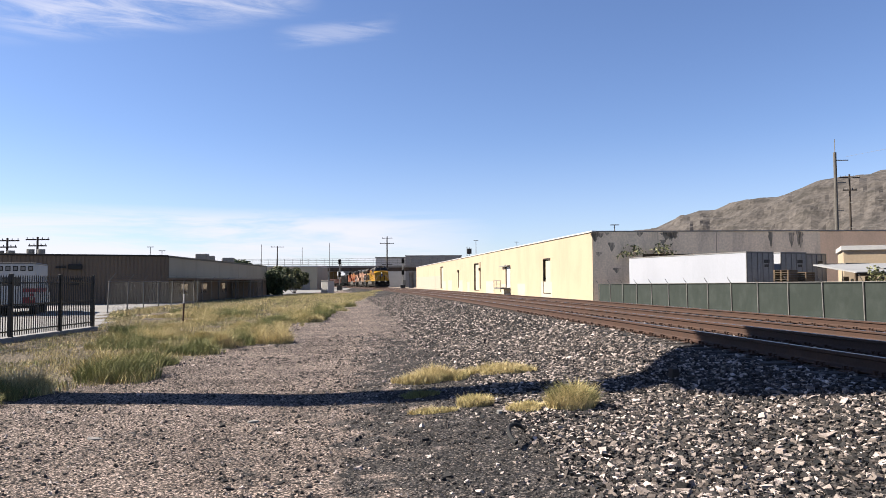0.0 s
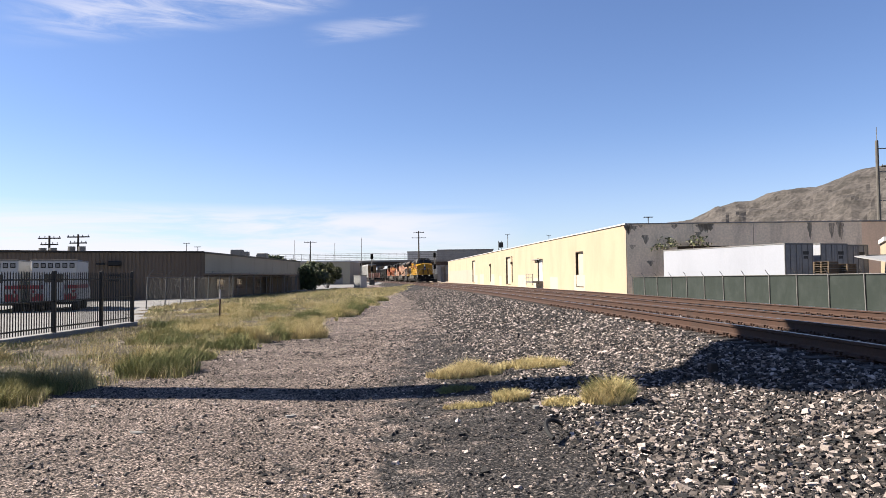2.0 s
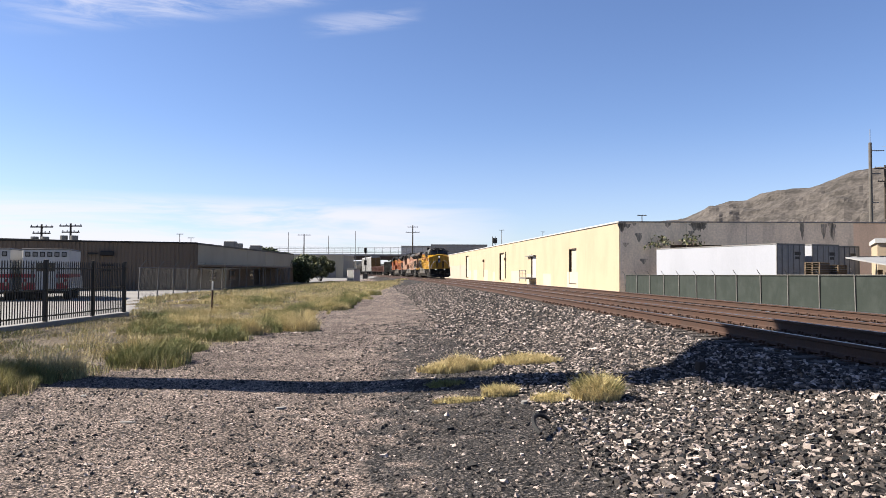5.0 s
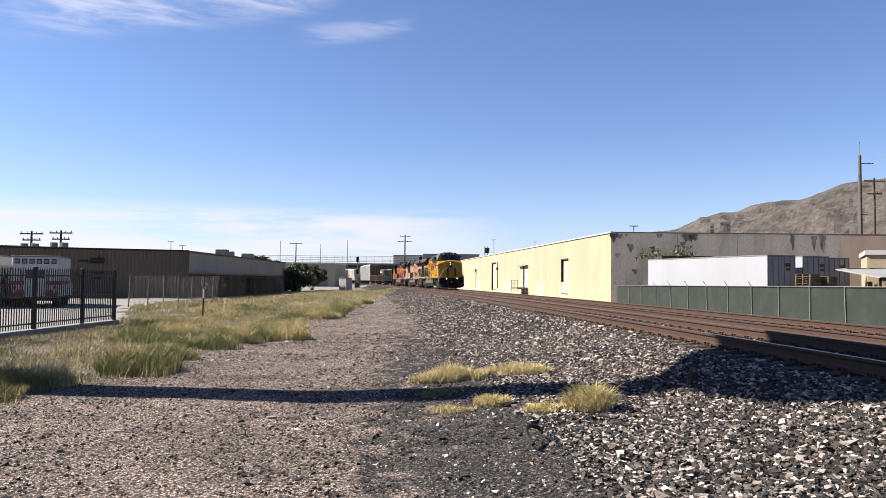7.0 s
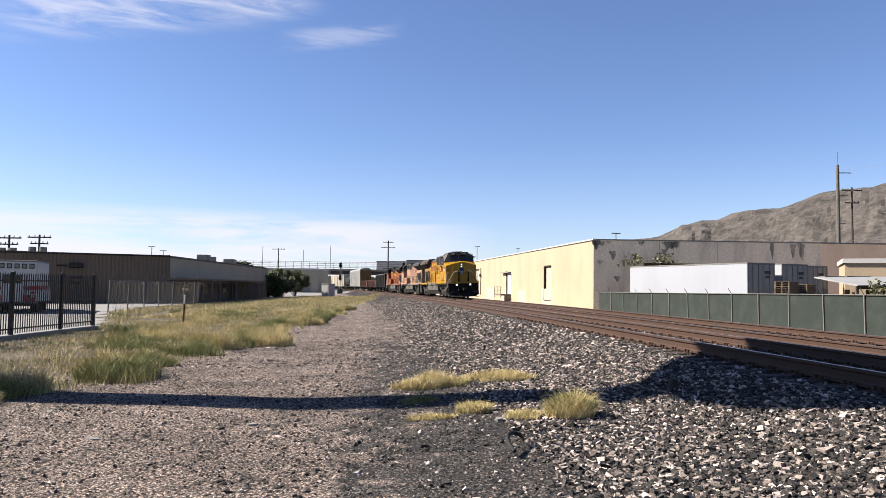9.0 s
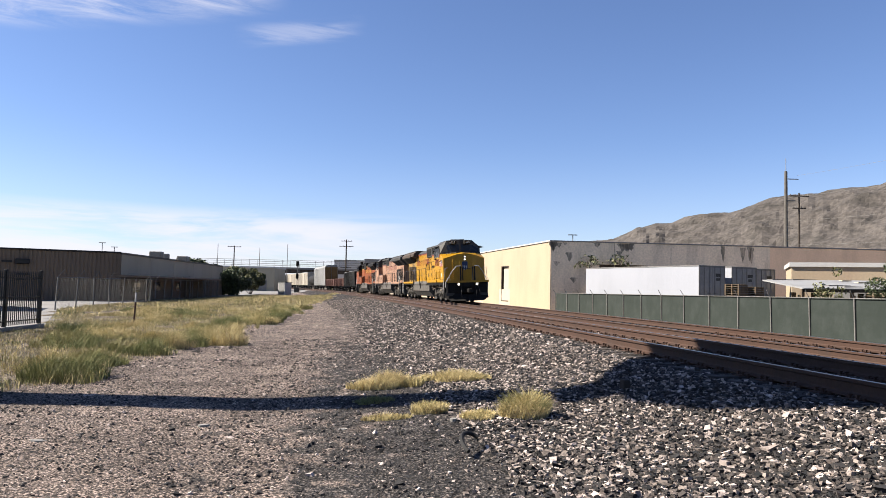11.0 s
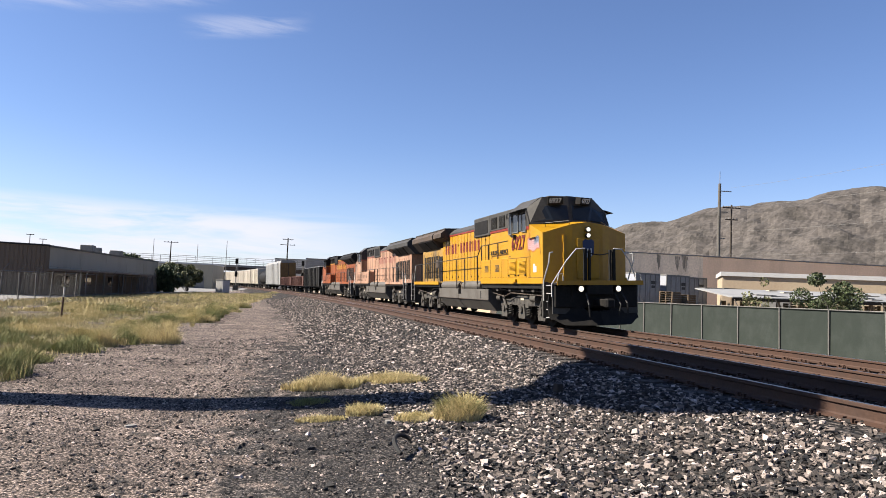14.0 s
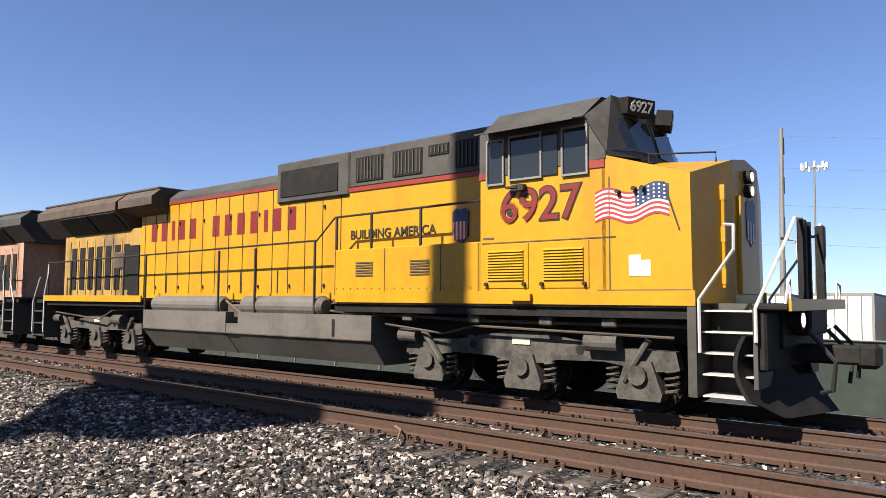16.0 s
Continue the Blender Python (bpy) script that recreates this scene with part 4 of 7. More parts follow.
    for a, b in ((0.07, 1.36),):
        for s in (-1, 1):
            q = []
            for y, k in ((a, 0.1), (0.62, 0.1), (b, 0.12), (b, 0.66), (0.62, 0.64), (a, 0.64)):
                f = np.interp(y, [0, 0.62, 1.5], [0, 1, 2])
                j = min(1, int(f))
                w = f - j
                L_ = Vector(lo[2 + j]).lerp(Vector(lo[3 + j]), w)
                H_ = Vector(hi[2 + j]).lerp(Vector(hi[3 + j]), w)
                p = L_.lerp(H_, k)
                q.append((p.x + 0.02, s * p.y, p.z + 0.008))
            P("windscreen", Shape().add(q + [(x - 0.015, y, z) for x, y, z in q], [(0, 1, 4, 5), (1, 2, 3, 4), (11, 10, 7, 6), (10, 9, 8, 7)] + [(k, (k + 1) % 6, 6 + (k + 1) % 6, 6 + k) for k in range(6)]), M["glass"], "dark windscreen")
    for s in (-1, 1):
        for a, b, z0, z1, rim in ((-2.99, -2.72, 3.28, 3.92, True), (-2.58, -2.06, 3.32, 3.94, True), (-2.04, -1.78, 3.32, 3.94, False), (-1.68, -1.32, 3.30, 3.94, True)):
            w = P("cab_window", Shape().box(a, b, min(s * 1.49, s * 1.525), max(s * 1.49, s * 1.525), z0, z1), M["glass"], "dark sliding cab window")
            if rim:
                y0, y1 = sorted((s * 1.51, s * 1.545))
                P("window_frame", Shape().box(a - 0.03, a, y0, y1, z0 - 0.03, z1 + 0.03).box(b, b + 0.03, y0, y1, z0 - 0.03, z1 + 0.03).box(a, b, y0, y1, z0 - 0.03, z0).box(a, b, y0, y1, z1, z1 + 0.03), M["galv"], "bright window frame", w)
        y0, y1 = sorted((s * 1.48, s * 1.86))
        zi, zo = (4.08, 3.98)
        P("window_awning", Shape().add([(-3.0, s * 1.48, zi), (-1.35, s * 1.48, zi), (-1.35, s * 1.86, zo), (-3.0, s * 1.86, zo), (-3.0, s * 1.48, zi + 0.02), (-1.35, s * 1.48, zi + 0.02), (-1.35, s * 1.86, zo + 0.02), (-3.0, s * 1.86, zo + 0.02)], [(0, 1, 2, 3), (4, 5, 6, 7), (0, 1, 5, 4), (2, 3, 7, 6), (1, 2, 6, 5), (0, 3, 7, 4)]), roofc, "dark side awning")
        P("mirror", Shape().box(-2.6, -2.4, *sorted((s * 1.54, s * 1.64)), 3.17, 3.2).box(-2.5, -2.3, *sorted((s * 1.52, s * 1.62)), 3.13, 3.22), M["dkrail"])
    # cab side details
    for s in (-1, 1):
        for a in (-3.0, -2.02):
            lv = P("louvre_panel", Shape().box(a - 0.06, a + 0.72, *sorted((s * 1.5, s * 1.515)), 1.70, 2.36, 0.005), paint)
            sh = Shape()
            for k in range(11):
                z = 1.83 + 0.042 * k
                sh.add([(a, s * 1.515, z), (a + 0.64, s * 1.515, z), (a + 0.64, s * 1.545, z - 0.012), (a, s * 1.545, z - 0.012), (a, s * 1.515, z + 0.02), (a + 0.64, s * 1.515, z + 0.02)], [(0, 1, 2, 3), (3, 2, 5, 4)])
            P("louvre", sh, paint, "", lv)
            P("latch", Shape().rod((a - 0.02, s * 1.5, 1.76), (a - 0.02, s * 1.56, 1.76), 0.03).rod((a + 0.66, s * 1.5, 1.76), (a + 0.66, s * 1.56, 1.76), 0.03), M["dkrail"], "", lv)
        P("cab_seam", Shape().box(-3.12, -0.9, *sorted((s * 1.5, s * 1.508)), 2.375, 2.39).box(-1.18, 0.1, *sorted((s * 1.5, s * 1.508)), 1.66, 1.675), M["soot"])
        P("cab_lamp", Shape().rod((-0.62, s * 1.5, 3.0), (-0.62, s * 1.58, 3.0), 0.03).rod((-0.5, s * 1.5, 3.0), (-0.5, s * 1.58, 3.0), 0.03).rod((-0.85, s * 1.5, 2.98), (-0.85, s * 1.58, 2.98), 0.03), M["ink"])
    # number boards
    for s in (-1, 1):
        nbm = Matrix.Translation((-0.97, s * 0.56, 4.34)) @ Matrix.Rotation(s * radians(22), 4, "Z") @ Matrix.Rotation(radians(8), 4, "Y")
        nbx = P("number_board", Shape().box(-0.2, 0.05, -0.27, 0.27, -0.12, 0.13, 0.01), M["black"], "black illuminated number board")
        nbx.matrix_basis = nbm
        if detail:
            lettering("number", "6927", 0.225, M["numglow"], nbx, Matrix.Translation((0.056, 0, 0)) @ Matrix.Rotation(radians(90), 4, "Z") @ Matrix.Rotation(radians(90), 4, "X"), (0.95, 1), 0.004)
    P("roof_gear", Shape().box(-2.2, -1.7, -0.5, 0.5, 4.48, 4.6, 0.02).box(-3.0, -2.6, -0.35, 0.35, 4.48, 4.6, 0.02).rod((-1.5, 0.3, 4.42), (-1.5, 0.3, 4.56), 0.05).pipe([(-1.45, -0.9, 4.4), (-1.45, -0.9, 4.5), (-1.45, 0.9, 4.5), (-1.45, 0.9, 4.4)], 0.015).box(-2.5, -2.3, -1.0, -0.7, 4.34, 4.42), roofc, "roof aerials and hatches")
    for s in (-1, 1):
        P("wiper", Shape().pipe([(-0.93, s * 0.45, 3.62), (-1.03, s * 0.55, 3.95)], 0.012), M["black"])
        P("cab_door_seam", Shape().box(-1.0, -0.985, *sorted((s * 1.5, s * 1.506)), 1.62, 3.2), M["soot"])
    # equipment section behind the cab
    P("battery_box", Shape().box(-6.5, -3.15, -1.5, 1.5, 1.5, 2.42, 0.02), lower, "walkway-wide equipment box")
    P("hood", Shape().box(-6.6, -3.15, -1.02, 1.02, 1.5, 3.58).box(-14.5, -6.6, -0.98, 0.98, 1.5, 3.86), paint, "long hood")
    P("hood_top", Shape().box(-6.6, -3.15, -1.04, 1.04, 3.62, 4.34, 0.03), roofc)
    P("hood_top", Shape().prism([(-0.99, 3.86), (0.99, 3.86), (0.99, 3.98), (0.72, 4.2), (-0.72, 4.2), (-0.99, 3.98)], -14.5, -8.8, "x"), roofc)
    P("hood_top", Shape().box(-8.8, -6.6, -1.05, 1.05, 3.5, 4.34, 0.03), roofc, "dark intake box")
    P("hood_stripe", Shape().box(-6.6, -3.15, -1.045, 1.045, 3.55, 3.63).box(-14.5, -8.8, -1.0, 1.0, 3.83, 3.90), stripe, "red roof-edge stripe")
    for s in (-1, 1):
        for a, b in ((-8.65, -6.9),):
            P("intake_screen", Shape().box(a, b, *sorted((s * 1.04, s * 1.07)), 3.62, 4.16), M["black"], "black mesh screen")
        for a, b, z0 in ((-6.4, -5.7, 3.72), (-5.45, -4.75, 3.72), (-4.6, -4.15, 4.0), (-4.0, -3.3, 3.72)):
            g = P("grille", Shape().box(a, b, *sorted((s * 1.03, s * 1.06)), z0, 4.18), M["black"], "black louvred grille")
            sh = Shape()
            k = a + 0.06
            while k < b - 0.03:
                sh.box(k, k + 0.025, *sorted((s * 1.05, s * 1.075)), z0 + 0.03, 4.15)
                k += 0.085
            P("grille_bar", sh, roofc, "", g)
        sh = Shape()
        for k in range(15):
            x = -14.3 + 0.53 * k
            sh.box(x, x + 0.012, *sorted((s * 0.98, s * 0.992)), 1.6, 3.82)
            if k % 2:
                sh.box(x + 0.05, x + 0.09, *sorted((s * 0.98, s * 1.02)), 1.75, 1.82).box(x + 0.05, x + 0.09, *sorted((s * 0.98, s * 1.02)), 3.3, 3.37)
        P("hood_door_seam", sh, M["soot"], "door gaps and latches")
        sh = Shape()
        for x in (-5.9, -4.6):
            for k in range(6):
                sh.box(x, x + 0.42, *sorted((s * 1.5, s * 1.515)), 1.93 + 0.045 * k, 1.952 + 0.045 * k)
        for x in (-6.45, -5.2, -3.95, -3.2):
            sh.box(x, x + 0.012, *sorted((s * 1.5, s * 1.507)), 1.6, 2.4)
        for k in range(18):
            sh.box(-6.4 + 0.18 * k, -6.385 + 0.18 * k, *sorted((s * 1.5, s * 1.51)), 1.70, 1.72)
        P("box_louvre", sh, M["soot"])
    P("exhaust_stack", Shape().box(-12.3, -11.4, -0.35, 0.35, 4.18, 4.3, 0.03).rod((-9.6, -0.3, 4.2), (-9.6, 0.3, 4.2), 0.07).rod((-9.2, -0.3, 4.25), (-9.2, 0.3, 4.25), 0.1).box(-9.7, -9.1, -0.2, 0.2, 4.18, 4.26), M["black"], "exhaust stack and horn")
    # radiator section
    P("rear_hood", Shape().box(-19.0, -14.5, -0.98, 0.98, 1.5, 3.35), M["dirtyyellow"] if detail else paint, "rear hood")
    P("radiator_wing", Shape().prism([(-0.98, 3.3), (0.98, 3.3), (1.46, 3.80), (1.46, 4.02), (1.2, 4.22), (-1.2, 4.22), (-1.46, 4.02), (-1.46, 3.80)], -19.9, -15.0, "x"), M["soot"] if detail else roofc, "overhanging radiator wings")
    P("radiator_wing", Shape().prism([(-1.0, 3.62), (1.0, 3.62), (1.44, 3.82), (1.44, 4.02), (1.2, 4.22), (-1.2, 4.22), (-1.44, 4.02), (-1.44, 3.82)], -14.9, -13.2, "x"), M["soot"] if detail else roofc)
    P("radiator_roof", Shape().box(-20.0, -13.3, -1.22, 1.22, 4.22, 4.29, 0.02), roofc)
    for s in (-1, 1):
        for a, b in ((-18.4, -16.7), (-16.6, -15.1)):
            P("radiator_screen", Shape().add([(a, s * 1.03, 3.36), (b, s * 1.03, 3.36), (b, s * 1.42, 3.77), (a, s * 1.42, 3.77), (a, s * 1.05, 3.32), (b, s * 1.05, 3.32), (b, s * 1.45, 3.74), (a, s * 1.45, 3.74)], [(0, 1, 2, 3), (4, 5, 6, 7), (0, 1, 5, 4), (2, 3, 7, 6), (0, 3, 7, 4), (1, 2, 6, 5)]), M["black"], "dark radiator screen")
        for k in range(7):
            P("rear_vent", Shape().box(-18.5 + 0.52 * k, -18.2 + 0.52 * k, *sorted((s * 0.98, s * 1.0)), 1.75, 2.95), M["black"], "dark rear door vent")
        P("rear_vent", Shape().box(-15.1, -14.55, *sorted((s * 0.98, s * 1.01)), 1.6, 2.9), M["black"], "dark rear door vent")
        P("rear_latch", Shape().box(-15.9, -15.3, *sorted((s * 0.98, s * 1.03)), 2.3, 2.75, 0.03), M["soot"])
        for k in range(7):
            P("rear_door_seam", Shape().box(-18.62 + 0.52 * k, -18.605 + 0.52 * k, *sorted((s * 0.98, s * 0.99)), 1.6, 3.15), M["soot"])
    # fuel tank, air reservoirs
    tk = [(-1.5, 1.24), (-1.5, 0.80), (-1.15, 0.36), (1.15, 0.36), (1.5, 0.80), (1.5, 1.24)]
    tank = P("fuel_tank", Shape().prism(tk, -9.42, -5.5, "x"), M["tank"], "grey fuel tank")
    P("fuel_tank", Shape().prism(tk, -13.3, -9.86, "x"), M["tank"], "grey fuel tank")
    P("tank_saddle", Shape().prism([(-1.49, 1.0), (-1.49, 0.80), (-1.14, 0.37), (1.14, 0.37), (1.49, 0.80), (1.49, 1.0)], -9.88, -9.4, "x"), M["tank"])
    for s in (-1, 1):
        P("tank_weld", Shape().box(-13.3, -5.51, *sorted((s * 1.495, s * 1.512)), 0.795, 0.815), M["soot"], "", tank)
    for s in (-1, 1):
        P("sight_glass", Shape().box(-6.5, -6.44, *sorted((s * 1.5, s * 1.515)), 0.85, 1.16), M["black"], "", tank)
        for a, b in ((-13.0, -10.3), (-9.4, -7.0)):
            P("air_reservoir", Shape().rod((a, s * 1.28, 1.38), (b, s * 1.28, 1.38), 0.2, 16).rod((a - 0.08, s * 1.28, 1.38), (a, s * 1.28, 1.38), 0.13, 16, 0.2).rod((b, s * 1.28, 1.38), (b + 0.08, s * 1.28, 1.38), 0.2, 16, 0.13), M["tank"], "grey air reservoir")
    for s in (-1, 1):
        for pts, r in (([(-6.9, 1.2, 1.3), (-5.0, 1.3, 1.25), (-3.2, 1.3, 1.2), (0, 1.3, 1.2)], 0.025), ([(-5.3, 1.35, 1.1), (-4, 1.35, 0.98), (-3.4, 1.32, 1.12), (-0.2, 1.3, 1.05)], 0.02), ([(-10.2, 1.3, 1.5), (-9.6, 1.3, 1.2), (-9.6, 1.2, 0.9)], 0.03), ([(-13.5, 1.3, 1.25), (-15.2, 1.32, 1.2), (-15.9, 1.34, 0.95), (-18.7, 1.3, 1.1)], 0.022)):
            P("air_pipe", Shape().pipe([(x, s * y, z) for x, y, z in pts], r), M["soot"])
        P("brake_valve", Shape().box(-10.1, -9.5, *sorted((s * 0.9, s * 1.3)), 1.1, 1.4, 0.03), M["soot"])
        for x in (-4.9, -3.5, -2.2, -1.2):
            P("pipe_clamp", Shape().box(x, x + 0.22, *sorted((s * 1.2, s * 1.38)), 1.16, 1.3, 0.02), M["truck"])
    # trucks
    for cx, ax in ((-2.6, (-0.75, -2.6, -4.45)), (-16.4, (-14.55, -16.4, -18.25))):
        t = empty("truck")
        t.parent = e
        for a in ax:
            wheelset(t, a)
        for s in (-1, 1):
            o = [(ax[0] + 0.55, 0.62), (ax[0] + 0.5, 0.86), (ax[0] - 0.5, 0.88), (cx + 0.75, 0.98), (cx + 0.3, 1.05), (cx - 0.3, 1.05), (cx - 0.75, 0.98), (ax[2] + 0.5, 0.88), (ax[2] - 0.5, 0.86), (ax[2] - 0.55, 0.62), (ax[2] - 0.2, 0.58), (ax[2] + 0.55, 0.68), (cx - 0.55, 0.66), (cx - 0.4, 0.60), (cx + 0.4, 0.60), (cx + 0.55, 0.66), (ax[0] - 0.55, 0.68), (ax[0] + 0.2, 0.58)]
            P("side_frame", Shape().prism(o, *sorted((s * 0.98, s * 1.14))), M["truck"], "cast steel truck side frame", t)
            for a in ax:
                P("axle_box", Shape().prism([(a - 0.30, 0.2), (a + 0.30, 0.2), (a + 0.33, 0.30), (a + 0.18, 0.72), (a - 0.18, 0.72), (a - 0.33, 0.30)], *sorted((s * 0.96, s * 1.2))).rod((a, s * 1.2, 0.53), (a, s * 1.26, 0.53), 0.13, 14), M["truck"], "", t)
                for b in (-0.42, 0.42):
                    P("spring", Shape().pipe([(a + b + 0.085 * math.cos(q), s * 1.07 + 0.085 * math.sin(q), 0.28 + 0.0135 * q) for q in np.linspace(0, 25, 40)], 0.022, 5), M["truck"], "", t)
            P("damper", Shape().rod((ax[0] - 0.2, s * 1.2, 0.45), (ax[0] + 0.15, s * 1.2, 1.0), 0.05), M["truck"], "", t)
            P("damper", Shape().rod((ax[2] + 0.3, s * 1.2, 0.5), (ax[2] - 0.1, s * 1.2, 1.0), 0.06), M["truck"], "", t)
            P("brake_cylinder", Shape().rod((ax[0] - 0.75, s * 1.22, 0.95), (ax[0] - 0.25, s * 1.22, 0.95), 0.13, 14), M["truck"], "", t)
            P("brake_cylinder", Shape().rod((ax[2] - 0.2, s * 1.22, 0.92), (ax[2] - 0.6, s * 1.22, 0.92), 0.11, 14), M["truck"], "", t)
            P("maker_plate", Shape().box(cx - 0.2, cx + 0.12, *sorted((s * 1.14, s * 1.16)), 0.86, 0.97), M["palepatch"], "", t)
            for hx in (cx - 0.95, cx + 0.95):
                P("frame_hole", Shape().rod((hx, s * 1.14, 0.82), (hx, s * 1.146, 0.82), 0.07, 12), M["black"], "", t)
    # front end
    for bx in ((0.05, 0.16, -1.52, -0.95, 0.35, 1.5), (0.05, 0.16, 0.95, 1.52, 0.35, 1.5), (0.82, 0.87, -1.5, -0.9, 0.5, 1.5), (0.82, 0.87, 0.9, 1.5, 0.5, 1.5), (0.15, 0.85, -0.95, -0.88, 0.3, 1.5), (0.15, 0.85, 0.88, 0.95, 0.3, 1.5)):
        P("stair_panel", Shape().box(*bx), M["grey"], "dark stair panel")
    for s in (-1, 1):
        for k in range(5):
            P("step", Shape().box(0.2, 0.80, *sorted((s * 0.98, s * 1.44)), 0.36 + 0.26 * k, 0.378 + 0.26 * k), M["wrail"], "pale step edge")
    P("anticlimber", Shape().box(0.12, 0.8, -0.9, 0.9, 1.42, 1.5).box(0.8, 1.22, -1.5, 1.5, 1.42, 1.5, 0.02).box(1.0, 1.22, -0.45, 0.45, 1.1, 1.44, 0.03), M["black"])
    P("end_sill", Shape().box(1.22, 1.25, -1.5, 1.5, 1.42, 1.56), lower, "yellow end sill")
    P("buffer_beam", Shape().box(0.80, 0.96, -1.45, 1.45, 0.7, 1.42, 0.03), M["black"])
    pl, cols, rws = Shape(), 24, 8
    vs = []
    for back in (0.0, 0.05):
        for i in range(cols + 1):
            y = -1.56 + 3.12 * i / cols
            zt = 0.6 + 0.52 * smoothstep(0.35, 0.85, abs(y))
            zb = 0.15 + 0.2 * smoothstep(1.1, 1.56, abs(y))
            for j in range(rws + 1):
                z = zb + (zt - zb) * j / rws
                vs.append((1.42 - 0.3 * abs(y) - 0.30 * math.sin(math.pi * min(1.0, (z - 0.15) / 1.25)) - back, y, z))
    half, up = (cols + 1) * (rws + 1), rws + 1
    fs = [(o + i * up + j, o + (i + 1) * up + j, o + (i + 1) * up + j + 1, o + i * up + j + 1) for o in (0, half) for i in range(cols) for j in range(rws)]
    fs += [(i * up + j, (i + 1) * up + j, half + (i + 1) * up + j, half + i * up + j) for i in range(cols) for j in (0, rws)]
    fs += [(i * up + j, i * up + j + 1, half + i * up + j + 1, half + i * up + j) for i in (0, cols) for j in range(rws)]
    pl.add(vs, fs)
    P("snow_plow", pl, M["black"], "black curved pilot plow")
    P("coupler", Shape().box(0.9, 1.75, -0.13, 0.13, 0.74, 0.98, 0.03).box(1.65, 1.9, -0.15, 0.15, 0.7, 1.0, 0.05), M["black"], "dark knuckle coupler")
    P("coupler", Shape().box(-20.5, -19.8, -0.13, 0.13, 0.74, 0.98, 0.03).box(-20.6, -20.3, -0.2, 0.2, 0.66, 1.04, 0.06), M["soot"])
    for pts in ([(1.2, -0.5, 1.15), (1.5, -0.55, 0.8), (1.45, -0.5, 0.45), (1.3, -0.4, 0.4)], [(1.2, 0.5, 1.15), (1.5, 0.55, 0.8), (1.45, 0.5, 0.45)], [(1.25, 0.7, 1.2), (1.55, 0.75, 0.85), (1.5, 0.8, 0.5)]):
        P("air_hose", Shape().pipe(pts, 0.03), M["rubber"])
    for s in (-1, 1):
        P("ditch_light", Shape().rod((0.95, s * 0.65, 1.30), (1.17, s * 0.65, 1.30), 0.12, 14), M["black"])
        P("ditch_lens", Shape().rod((1.165, s * 0.65, 1.30), (1.18, s * 0.65, 1.30), 0.09, 14), M["lamp"], "lit ditch light")
        P("front_stanchion", Shape().box(1.10, 1.2, s * 0.5 - 0.05, s * 0.5 + 0.05, 1.5, 2.56, 0.01).box(1.12, 1.22, s * 0.36 - 0.03, s * 0.36 + 0.03, 1.5, 2.54), M["black"], "black end-platform post")
        P("stair_rail", Shape().pipe([(0.2, s * 1.52, 0.9), (0.2, s * 1.52, 1.55), (0.62, s * 1.5, 2.15), (0.62, s * 1.48, 2.45), (0.45, s * 1.3, 2.48)], 0.022), M["wrail"], "pale curved stair handrail")
        P("stair_rail", Shape().pipe([(0.86, s * 1.52, 1.05), (0.86, s * 1.52, 1.45), (1.08, s * 1.1, 2.2), (1.14, s * 0.8, 2.56), (1.15, s * 0.5, 2.58)], 0.022), M["wrail"], "pale curved stair handrail")
        P("cut_lever", Shape().pipe([(1.18, s * 1.48, 1.5), (1.2, s * 1.43, 1.75), (1.18, s * 1.28, 1.8), (1.18, s * 1.26, 1.5)], 0.016), M["wrail"])
    P("chain", Shape().pipe([(1.15, -0.5, 2.5)] + [(1.15, -0.5 + k * 0.1, 2.5 - 0.12 * math.sin(math.pi * k / 10)) for k in range(1, 11)], 0.018), M["black"], "safety chain")
    # side handrails
    for s in (-1, 1):
        h = s * 1.47
        P("handrail", Shape().pipe([(-18.9, h, 2.52), (-7.0, h, 2.62), (-6.5, h, 3.02), (-3.1, h, 3.06)] if detail else [(-18.9, h, 2.52), (-3.2, h, 2.56)], 0.02), M["dkrail"], "dark handrail")
        for x in (-18.9, -17.4, -15.9, -14.4, -13.3, -10.2, -8.9):
            P("handrail_post", Shape().rod((x, h, 1.2 if -13.5 < x < -8 else 1.45), (x, h, 2.55), 0.026), M["dkrail"])
        for x, a, b in ((-7.05, 1.2, 2.62), (-6.45, 2.1, 3.02), (-5.55, 2.1, 3.03), (-4.4, 2.2, 3.04)) if detail else ((-6.9, 1.45, 2.56), (-5, 1.45, 2.56)):
            P("handrail_post", Shape().rod((x, h, a), (x, h, b), 0.026), M["dkrail"])
        P("rear_step", Shape().box(-19.75, -19.05, *sorted((s * 1.0, s * 1.5)), 0.4, 0.43).box(-19.75, -19.05, *sorted((s * 1.0, s * 1.5)), 0.75, 0.78).box(-19.75, -19.05, *sorted((s * 1.0, s * 1.5)), 1.1, 1.13).box(-19.8, -19.75, *sorted((s * 0.95, s * 1.5)), 0.35, 1.5).box(-19.05, -19.0, *sorted((s * 0.95, s * 1.5)), 0.35, 1.5), M["grey"])
        P("stair_rail", Shape().pipe([(-19.02, s * 1.52, 0.5), (-19.02, s * 1.52, 1.6), (-18.85, s * 1.5, 2.2), (-18.9, s * 1.47, 2.52)], 0.022).pipe([(-19.8, s * 1.52, 0.5), (-19.8, s * 1.52, 1.4), (-19.4, s * 1.5, 2.1)], 0.022), M["wrail"])
    P("rear_platform", Shape().box(-20.0, -19.0, -1.45, 1.45, 1.36, 1.46), M["black"])
